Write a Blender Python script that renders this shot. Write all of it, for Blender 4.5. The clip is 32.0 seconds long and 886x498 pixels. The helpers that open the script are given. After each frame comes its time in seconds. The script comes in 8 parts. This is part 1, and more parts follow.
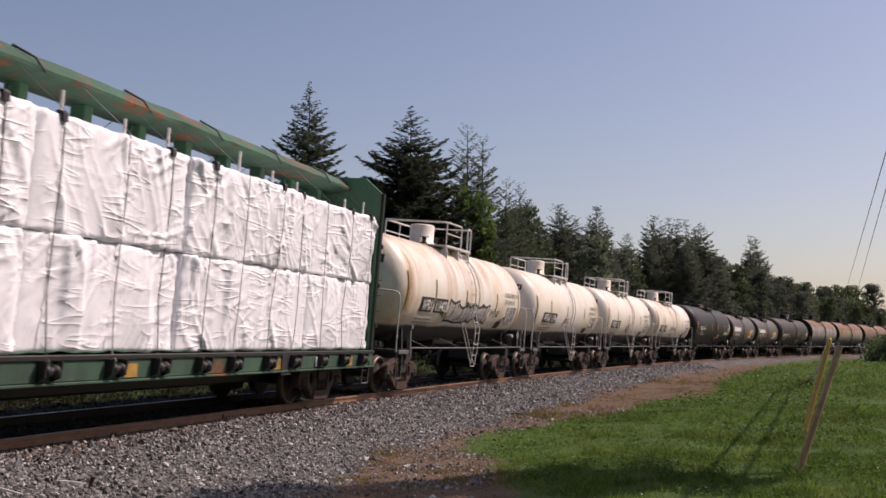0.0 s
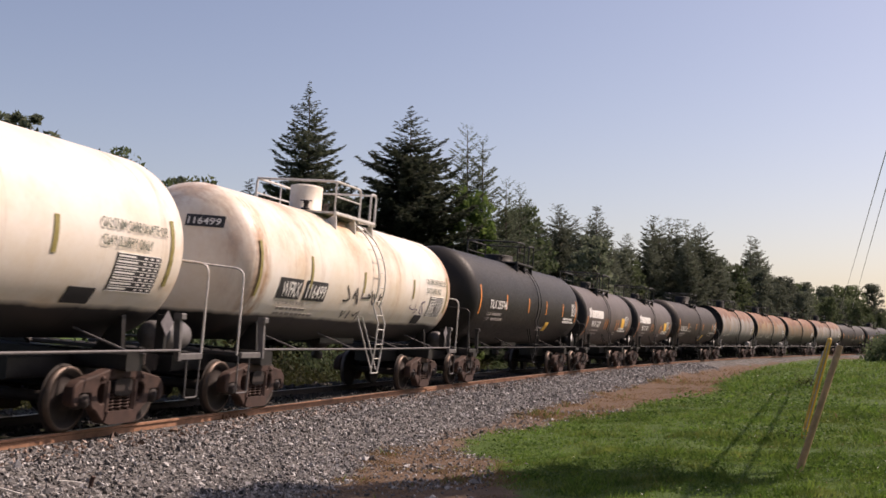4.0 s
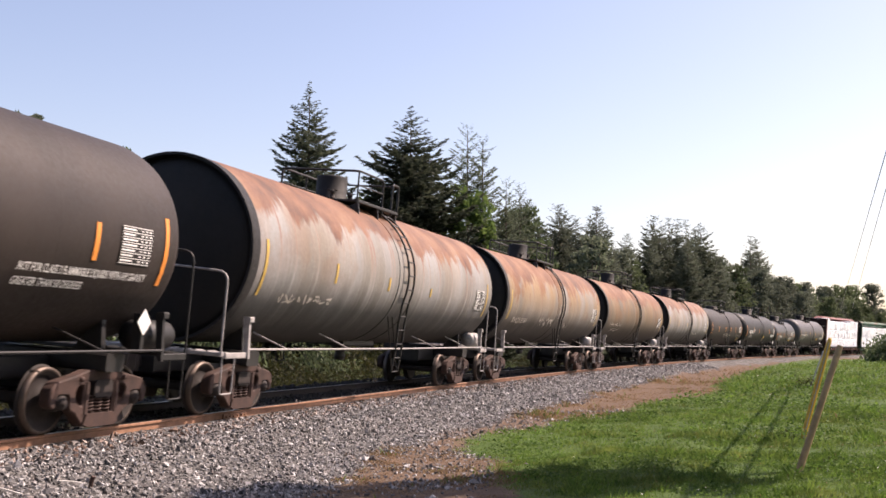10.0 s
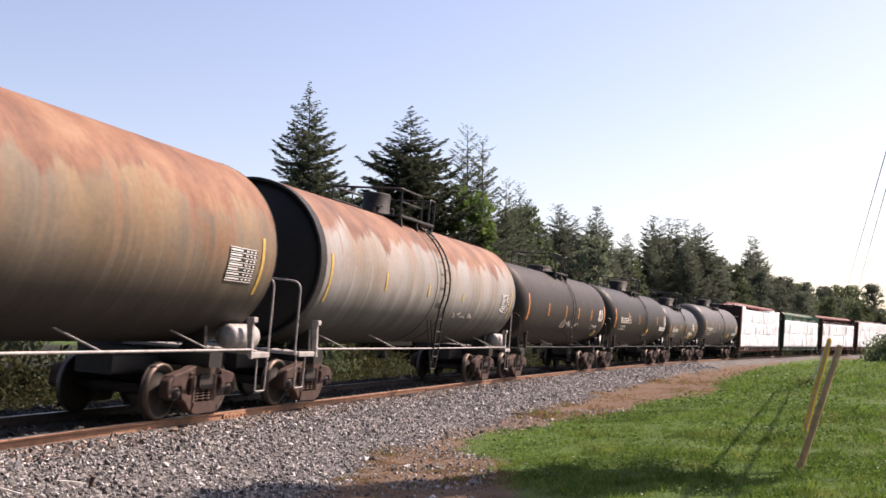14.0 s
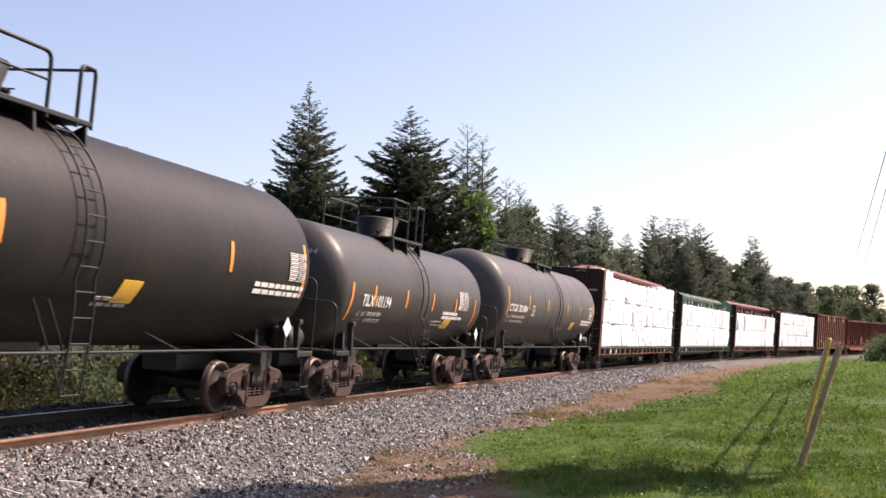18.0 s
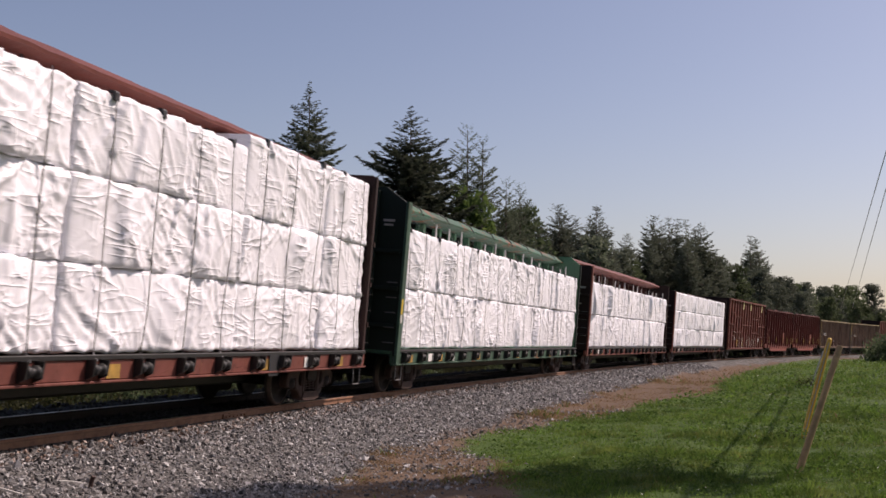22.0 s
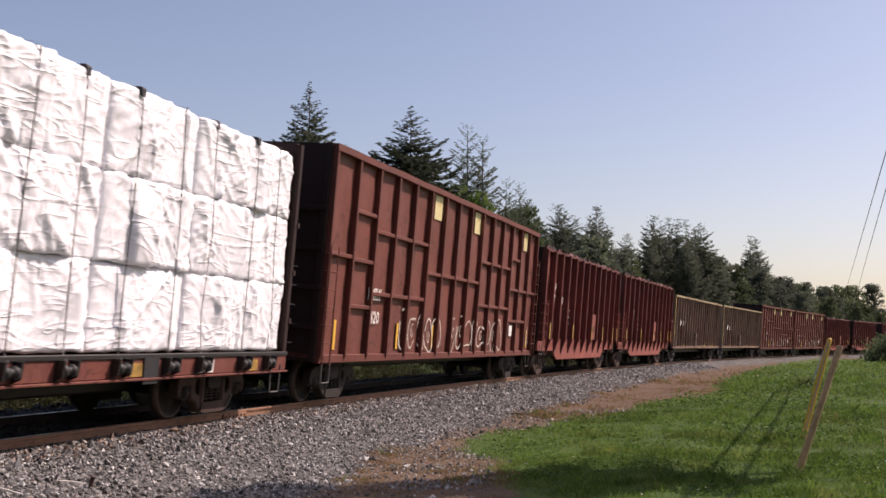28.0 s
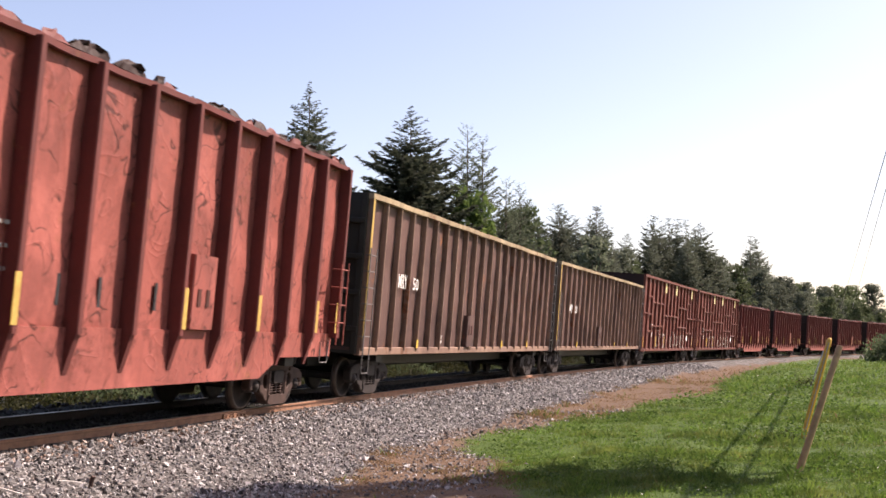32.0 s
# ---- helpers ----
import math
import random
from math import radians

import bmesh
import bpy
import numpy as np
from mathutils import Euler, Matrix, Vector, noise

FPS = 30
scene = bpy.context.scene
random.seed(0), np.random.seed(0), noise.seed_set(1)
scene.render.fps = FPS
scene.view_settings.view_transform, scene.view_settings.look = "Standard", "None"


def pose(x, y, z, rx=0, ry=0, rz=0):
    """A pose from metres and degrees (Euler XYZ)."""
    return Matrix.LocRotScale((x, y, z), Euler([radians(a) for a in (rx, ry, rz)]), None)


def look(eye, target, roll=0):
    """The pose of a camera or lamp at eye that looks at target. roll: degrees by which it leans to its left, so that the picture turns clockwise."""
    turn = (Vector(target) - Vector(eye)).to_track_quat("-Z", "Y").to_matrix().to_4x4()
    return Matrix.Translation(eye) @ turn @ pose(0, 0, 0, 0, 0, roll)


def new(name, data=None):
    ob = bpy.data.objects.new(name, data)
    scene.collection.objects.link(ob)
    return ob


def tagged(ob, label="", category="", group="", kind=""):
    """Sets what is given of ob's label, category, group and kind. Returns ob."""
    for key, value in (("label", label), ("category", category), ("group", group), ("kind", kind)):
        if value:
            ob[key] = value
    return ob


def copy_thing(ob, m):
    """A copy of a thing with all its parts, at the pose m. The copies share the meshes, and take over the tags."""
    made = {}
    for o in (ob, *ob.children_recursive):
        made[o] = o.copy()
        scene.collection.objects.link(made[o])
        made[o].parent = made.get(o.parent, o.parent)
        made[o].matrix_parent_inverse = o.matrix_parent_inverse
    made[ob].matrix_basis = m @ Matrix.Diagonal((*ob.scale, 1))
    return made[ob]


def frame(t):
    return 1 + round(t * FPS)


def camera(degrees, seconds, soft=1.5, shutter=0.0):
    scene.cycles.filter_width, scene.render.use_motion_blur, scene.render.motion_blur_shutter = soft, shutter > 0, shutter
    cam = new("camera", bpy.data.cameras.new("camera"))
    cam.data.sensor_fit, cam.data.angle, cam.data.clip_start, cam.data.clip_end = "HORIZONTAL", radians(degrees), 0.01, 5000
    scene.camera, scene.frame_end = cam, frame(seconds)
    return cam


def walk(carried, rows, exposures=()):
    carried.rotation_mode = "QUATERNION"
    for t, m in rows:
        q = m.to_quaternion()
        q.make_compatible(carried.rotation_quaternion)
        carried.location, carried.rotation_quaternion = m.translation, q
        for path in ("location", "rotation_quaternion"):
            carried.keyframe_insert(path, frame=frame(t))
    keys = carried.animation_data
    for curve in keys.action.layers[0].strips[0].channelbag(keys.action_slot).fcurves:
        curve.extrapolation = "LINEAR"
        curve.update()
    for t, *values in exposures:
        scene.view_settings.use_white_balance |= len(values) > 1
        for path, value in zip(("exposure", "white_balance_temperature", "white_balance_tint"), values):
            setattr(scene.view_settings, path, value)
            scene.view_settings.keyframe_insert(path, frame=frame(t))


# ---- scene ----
# One still camera on the inside of a right-hand railway curve; z = 0 is the rail top at the track's middle.
EYE_Z = 1.247
TINT = 27
cam = camera(44.845, 32.0, soft=1.6, shutter=0.12)
CAM = pose(0, 0, EYE_Z, 90 + 4.8955, 0, 0) @ pose(0, 0, 0, 0, 0, 0.61)
walk(cam, [(0.0, CAM), (32.0, CAM)], exposures=[(t, e, 7300 + 240 * e + (350 if t in (3.0, 4.0) else 0), TINT) for t, e in (
    (0.0, -0.25), (1.0, 0.03), (2.0, 0.06), (3.0, 0.04), (4.0, 0.11), (4.5, 0.24), (6.5, 0.82), (9.0, 0.82), (11.0, 0.72), (14.5, 0.8), (19.0, 0.85), (20.5, 0.28), (22.0, -0.2), (25.5, -0.26), (27.5, -0.16), (28.4, 0.45), (29.5, 0.85), (32.0, 0.92))])


# ---- light ----
SUN_ELEV, SUN_AZ = radians(47), radians(22)      # azimuth from +x towards +y
world = bpy.data.worlds.new("sky")
scene.world = world
world.use_nodes = True
wn = world.node_tree.nodes
wl = world.node_tree.links
wn.clear()
w_out, w_bg, w_sky = wn.new("ShaderNodeOutputWorld"), wn.new("ShaderNodeBackground"), wn.new("ShaderNodeTexSky")
w_sky.sky_type, w_sky.sun_disc = "NISHITA", False
w_sky.sun_elevation, w_sky.sun_rotation = SUN_ELEV, radians(90) - SUN_AZ
w_sky.air_density, w_sky.dust_density, w_sky.ozone_density = 1.0, 1.5, 2.0
w_bg.inputs["Strength"].default_value = 0.125
wl.new(w_sky.outputs[0], w_bg.inputs["Color"])
wl.new(w_bg.outputs[0], w_out.inputs["Surface"])
sun_data = bpy.data.lights.new("sun", "SUN")
sun_data.energy, sun_data.angle, sun_data.color = 5.0, radians(0.55), (1.0, 0.95, 0.87)
sun = new("sun", sun_data)
sun_way = Vector((math.cos(SUN_ELEV) * math.cos(SUN_AZ), math.cos(SUN_ELEV) * math.sin(SUN_AZ), math.sin(SUN_ELEV)))
sun.matrix_world = look(sun_way * 300, (0, 0, 0))
# ---- the line of the track: arc length s (away from the camera), heading from +y towards +x ----
X0, Y0, TH0, K1, K2, CANT = -3.011, 25.0, radians(17.058), 0.0018494, -3.77e-7, radians(4.24)
SPEED, SPEED_GROWTH = 12.741, 0.00096
S_GRID = np.linspace(-160, 640, 4001)
TH_GRID = TH0 + K1 * S_GRID + K2 * S_GRID ** 2
_ds = S_GRID[1] - S_GRID[0]
_x = np.concatenate([[0], np.cumsum((np.sin(TH_GRID[1:]) + np.sin(TH_GRID[:-1])) / 2 * _ds)])
_y = np.concatenate([[0], np.cumsum((np.cos(TH_GRID[1:]) + np.cos(TH_GRID[:-1])) / 2 * _ds)])
TX_GRID = _x - np.interp(0, S_GRID, _x) + X0
TY_GRID = _y - np.interp(0, S_GRID, _y) + Y0


def track_at(s):
    return np.interp(s, S_GRID, TX_GRID), np.interp(s, S_GRID, TY_GRID), np.interp(s, S_GRID, TH_GRID)


def on_track(s, u, w):
    """A point beside the track: u to its inside (the camera's side), w above the rail plane, with the cant."""
    x, y, th = track_at(s)
    uu, ww = u * np.cos(CANT) + w * np.sin(CANT), w * np.cos(CANT) - u * np.sin(CANT)
    return x + uu * np.cos(th), y - uu * np.sin(th), ww + 0 * x


def beside(s, u):
    """A level offset from the track's middle line."""
    x, y, th = track_at(s)
    return x + u * np.cos(th), y - u * np.sin(th)


def lateral(x, y):
    """Arc length and level offset of the points x, y (arrays)."""
    x, y = np.asarray(x, float), np.asarray(y, float)
    s = np.clip((y - Y0) * 1.05, -150, 600)
    for _ in range(14):
        tx, ty, th = track_at(s)
        s = np.clip(s + 0.8 * ((x - tx) * np.sin(th) + (y - ty) * np.cos(th)), -158, 638)
    tx, ty, th = track_at(s)
    return s, (x - tx) * np.cos(th) - (y - ty) * np.sin(th)


U_PROFILE = [-400, -60, -14, -7, -4.6, -2.2, -1.7, -0.9, 0.9, 1.75, 2.1, 3.3, 4.4, 6.0, 9.0, 14, 30, 400]
Z_PROFILE = [1.0, 0.3, -0.5, -0.95, -0.85, 0.0, -0.03, -0.07, -0.20, -0.24, -0.30, -0.62, -0.72, -0.72, -0.55, -0.5, -0.3, 0.5]


def vnoise(x, y, scale, seed=0):
    """Smooth noise of arrays, about -1 to 1."""
    x, y = np.asarray(x) / scale + seed * 17.3, np.asarray(y) / scale - seed * 9.1
    xi, yi = np.floor(x).astype(np.int64), np.floor(y).astype(np.int64)
    fx, fy = x - xi, y - yi
    fx, fy = fx * fx * (3 - 2 * fx), fy * fy * (3 - 2 * fy)

    def h(a, b):
        n = (a * 374761393 + b * 668265263 + seed * 974634777) & 0x7fffffff
        n = ((n ^ (n >> 13)) * 1274126177) & 0x7fffffff
        return ((n ^ (n >> 16)) & 0xffff) / 32767.5 - 1
    return (h(xi, yi) * (1 - fx) + h(xi + 1, yi) * fx) * (1 - fy) + (h(xi, yi + 1) * (1 - fx) + h(xi + 1, yi + 1) * fx) * fy


def ground_z(x, y):
    s, u = lateral(x, y)
    z = np.interp(u, U_PROFILE, Z_PROFILE)
    rough = np.interp(np.abs(u), [1.7, 3, 5, 12, 60], [0.0, 0.02, 0.03, 0.06, 0.3])
    return z + rough * (vnoise(x, y, 2.3, 1) * 0.6 + vnoise(x, y, 0.7, 2) * 0.4)
# ---- materials ----
def nodes_of(name):
    m = bpy.data.materials.new(name)
    m.use_nodes = True
    nt = m.node_tree
    return m, nt, nt.nodes, nt.links, nt.nodes["Principled BSDF"]


def noise_tex(nt, coord, scale, detail=4.0, rough=0.6, stretch=None):
    n = nt.nodes.new("ShaderNodeTexNoise")
    n.inputs["Scale"].default_value, n.inputs["Detail"].default_value, n.inputs["Roughness"].default_value = scale, detail, rough
    if stretch:
        mp = nt.nodes.new("ShaderNodeMapping")
        mp.inputs["Scale"].default_value = stretch
        nt.links.new(coord, mp.inputs["Vector"])
        nt.links.new(mp.outputs[0], n.inputs["Vector"])
    else:
        nt.links.new(coord, n.inputs["Vector"])
    return n.outputs["Fac"]


def ramp(nt, fac, stops):
    r = nt.nodes.new("ShaderNodeValToRGB")
    el = r.color_ramp.elements
    while len(el) < len(stops):
        el.new(0.5)
    for e, (p, c) in zip(el, stops):
        e.position, e.color = p, (*c, 1) if len(c) == 3 else c
    nt.links.new(fac, r.inputs[0])
    return r.outputs[0]


def grey(a):
    return (a, a, a)


def mix(nt, fac, a, b, kind="MIX"):
    n = nt.nodes.new("ShaderNodeMix")
    n.data_type, n.blend_type = "RGBA", kind
    for sock, v in ((n.inputs[0], fac), (n.inputs[6], a), (n.inputs[7], b)):
        if isinstance(v, (int, float)):
            sock.default_value = v
        elif isinstance(v, tuple):
            sock.default_value = (*v, 1)
        else:
            nt.links.new(v, sock)
    return n.outputs[2]


def calc(nt, op, a, b=0.0):
    n = nt.nodes.new("ShaderNodeMath")
    n.operation, n.use_clamp = op, False
    for sock, v in zip(n.inputs, (a, b)):
        if isinstance(v, (int, float)):
            sock.default_value = v
        else:
            nt.links.new(v, sock)
    return n.outputs[0]


def bump(nt, bsdf, height, strength=0.3, dist=0.02):
    b = nt.nodes.new("ShaderNodeBump")
    b.inputs["Strength"].default_value, b.inputs["Distance"].default_value = strength, dist
    nt.links.new(height, b.inputs["Height"])
    nt.links.new(b.outputs[0], bsdf.inputs["Normal"])


def coords(nt, kind="Object"):
    return nt.nodes.new("ShaderNodeTexCoord").outputs[kind]


def split(nt, coord):
    s = nt.nodes.new("ShaderNodeSeparateXYZ")
    nt.links.new(coord, s.inputs[0])
    return s.outputs


def paint(name, base, dirt, rough=0.5, dirt_amount=0.5, streak=0.4, rust=0.0, scale=1.0, metal=0.0, bump_strength=0.12, scuff=0.0):
    """Weathered paint on steel: blotches, downward streaks, fine grain, and rust blooms."""
    m, nt, nd, lk, b = nodes_of(name)
    co = coords(nt)
    blotch = noise_tex(nt, co, 0.55 * scale, 6, 0.65)
    streaks = noise_tex(nt, co, 1.0, 4, 0.6, (1.2 * scale, 3.2 * scale, 0.22 * scale))
    fine = noise_tex(nt, co, 14 * scale, 5, 0.7)
    f1 = ramp(nt, blotch, [(0.38, grey(0)), (0.68, grey(1))])
    f2 = ramp(nt, streaks, [(0.45, grey(0)), (0.75, grey(1))])
    col = mix(nt, calc(nt, "MULTIPLY", f1, dirt_amount), base, dirt)
    col = mix(nt, calc(nt, "MULTIPLY", f2, streak), col, tuple(0.75 * c for c in dirt))
    if rust:
        r1 = noise_tex(nt, co, 0.8 * scale, 8, 0.75)
        edge = 0.66 - 0.16 * rust
        rr = ramp(nt, calc(nt, "MULTIPLY", r1, calc(nt, "ADD", calc(nt, "MULTIPLY", streaks, 0.6), 0.7)), [(edge, grey(0)), (edge + 0.06, grey(1))])
        col = mix(nt, rr, col, ramp(nt, fine, [(0.3, (0.10, 0.035, 0.018)), (0.7, (0.28, 0.11, 0.05))]))
    height = calc(nt, "ADD", fine, calc(nt, "MULTIPLY", blotch, 2.0))
    if scuff:
        # sun-bleached patches, dark slanting scrapes, and creases beaten into the sheet
        pale = ramp(nt, noise_tex(nt, co, 1.1, 6, 0.7, (1, 1, 0.7)), [(0.50, grey(0)), (0.72, grey(0.8 * scuff))])
        col = mix(nt, pale, col, tuple(min(1.0, c * 1.35 + 0.015) for c in base))
        turned = nd.new("ShaderNodeMapping")
        turned.inputs["Rotation"].default_value = (0.5, 0, 0)
        lk.new(co, turned.inputs["Vector"])
        scr = ramp(nt, noise_tex(nt, turned.outputs[0], 1.0, 5, 0.7, (1.0, 9.0, 1.3)), [(0.57, grey(0)), (0.66, grey(0.8 * scuff))])
        spots = ramp(nt, noise_tex(nt, co, 2.6, 6, 0.7), [(0.57, grey(0)), (0.68, grey(0.75 * scuff))])
        col = mix(nt, calc(nt, "MAXIMUM", scr, spots), col, tuple(c * 0.38 for c in base))
        dented = nd.new("ShaderNodeTexNoise")
        dented.inputs["Scale"].default_value, dented.inputs["Detail"].default_value, dented.inputs["Distortion"].default_value = 0.8, 2.0, 1.2
        lk.new(co, dented.inputs["Vector"])
        marks = nd.new("ShaderNodeTexNoise")
        marks.inputs["Scale"].default_value, marks.inputs["Detail"].default_value, marks.inputs["Distortion"].default_value = 1.7, 1.5, 1.0
        lk.new(turned.outputs[0], marks.inputs["Vector"])
        line = ramp(nt, calc(nt, "ABSOLUTE", calc(nt, "SUBTRACT", marks.outputs["Fac"], 0.5)), [(0.006, grey(1)), (0.024, grey(0))])
        line = calc(nt, "MULTIPLY", line, ramp(nt, noise_tex(nt, co, 1.9, 3, 0.6), [(0.47, grey(0)), (0.55, grey(min(1.0, 1.1 * scuff)))]))
        col = mix(nt, line, col, tuple(c * 0.24 for c in base))
        height = calc(nt, "ADD", height, calc(nt, "MULTIPLY", line, -0.7))
        crease = ramp(nt, calc(nt, "ABSOLUTE", calc(nt, "SUBTRACT", dented.outputs["Fac"], 0.5)), [(0.0, grey(1)), (0.012, grey(0.3)), (0.05, grey(0))])
        height = calc(nt, "ADD", height, calc(nt, "MULTIPLY", crease, 1.3 * scuff))
    col = mix(nt, 0.35, col, ramp(nt, fine, [(0.3, grey(0.25)), (0.7, grey(0.75))]), "SOFT_LIGHT")
    lk.new(col, b.inputs["Base Color"])
    lk.new(ramp(nt, fine, [(0.3, grey(max(rough - 0.12, 0.05))), (0.7, grey(min(rough + 0.15, 1)))]), b.inputs["Roughness"])
    b.inputs["Metallic"].default_value = metal
    b.inputs["Specular IOR Level"].default_value = 0.3
    bump(nt, b, height, bump_strength * (2.5 if scuff else 1.0), 0.012)
    return m


def rusty_tank(name, tone, grime_shade, seed, stain=0.35, crown=0.74):
    """An old tank: a rust-red cap with a ragged, dripping edge, cream and orange stains below it, pale flanks, and
    underneath dark grime with the underside's shade painted in.
    """
    m, nt, nd, lk, b = nodes_of(name)
    mp = nd.new("ShaderNodeMapping")
    mp.inputs["Location"].default_value = (seed, seed * 3.7, 0)
    lk.new(coords(nt), mp.inputs["Vector"])
    co = mp.outputs[0]
    x, y, z = split(nt, coords(nt))
    hn = calc(nt, "DIVIDE", calc(nt, "SUBTRACT", z, 1.3), 3.2)
    blotch = noise_tex(nt, co, 0.5, 6, 0.6)
    fine = noise_tex(nt, co, 12, 5, 0.7)
    courses = noise_tex(nt, co, 1.0, 1, 0.4, (0.01, 0.55, 0.01))
    drips = noise_tex(nt, co, 1.0, 4, 0.6, (0.3, 2.4, 0.16))
    thin = noise_tex(nt, co, 1.0, 3, 0.55, (0.3, 6.0, 0.10))
    # flanks: pale paint, course by course a little different, with thin upright streaks
    col = mix(nt, ramp(nt, courses, [(0.42, grey(0)), (0.56, grey(0.9))]), tone, tuple(t * k for t, k in zip(tone, (0.74, 0.71, 0.67))))
    col = mix(nt, ramp(nt, thin, [(0.52, grey(0)), (0.64, grey(0.6))]), col, tuple(t * 1.35 for t in tone))
    # cream and orange staining, strongest under the cap
    warm = calc(nt, "MULTIPLY", ramp(nt, noise_tex(nt, co, 0.7, 5, 0.6, (0.6, 1.0, 0.45)), [(0.43, grey(0)), (0.56, grey(1))]), ramp(nt, hn, [(0.30, grey(0.1)), (0.60, grey(1))]))
    col = mix(nt, calc(nt, "MULTIPLY", warm, stain), col, (0.30, 0.185, 0.085))
    rusty = ramp(nt, noise_tex(nt, co, 1.0, 6, 0.65, (0.7, 0.8, 0.5)), [(0.52, grey(0)), (0.60, grey(1))])
    col = mix(nt, calc(nt, "MULTIPLY", calc(nt, "MULTIPLY", rusty, ramp(nt, hn, [(0.28, grey(0.1)), (0.52, grey(1))])), min(1.0, stain * 1.2)), col, (0.205, 0.092, 0.042))
    # the cap and its drips
    edge = calc(nt, "ADD", hn, calc(nt, "ADD", calc(nt, "MULTIPLY", calc(nt, "SUBTRACT", drips, 0.5), 0.42), calc(nt, "MULTIPLY", calc(nt, "SUBTRACT", blotch, 0.5), 0.55)))
    cap = ramp(nt, edge, [(crown + 0.03, grey(0)), (crown + 0.085, grey(1))])
    shade = ramp(nt, noise_tex(nt, co, 0.9, 6, 0.65, (0.8, 1, 0.8)), [(0.34, (0.085, 0.037, 0.023)), (0.47, (0.160, 0.068, 0.037)), (0.55, (0.205, 0.096, 0.052)), (0.68, (0.250, 0.142, 0.082))])
    col = mix(nt, calc(nt, "MULTIPLY", cap, 0.93), col, shade)
    run = calc(nt, "MULTIPLY", ramp(nt, thin, [(0.56, grey(0)), (0.64, grey(1))]), ramp(nt, hn, [(crown - 0.32, grey(0)), (crown - 0.05, grey(0.75))]))
    col = mix(nt, calc(nt, "MULTIPLY", run, 0.9), col, (0.20, 0.085, 0.046))
    # grime underneath, carried higher to paint in the shade of the belly
    low = calc(nt, "ADD", hn, calc(nt, "MULTIPLY", calc(nt, "SUBTRACT", drips, 0.5), 0.22))
    col = mix(nt, ramp(nt, low, [(0.08, grey(0)), (0.22, grey(0.35)), (0.40, grey(1))]), grime_shade, col)
    col = mix(nt, 0.35, col, ramp(nt, fine, [(0.3, grey(0.28)), (0.7, grey(0.72))]), "SOFT_LIGHT")
    lk.new(col, b.inputs["Base Color"])
    b.inputs["Roughness"].default_value = 0.66
    b.inputs["Specular IOR Level"].default_value = 0.28
    bump(nt, b, calc(nt, "ADD", fine, calc(nt, "MULTIPLY", blotch, 3.0)), 0.12, 0.01)
    return m


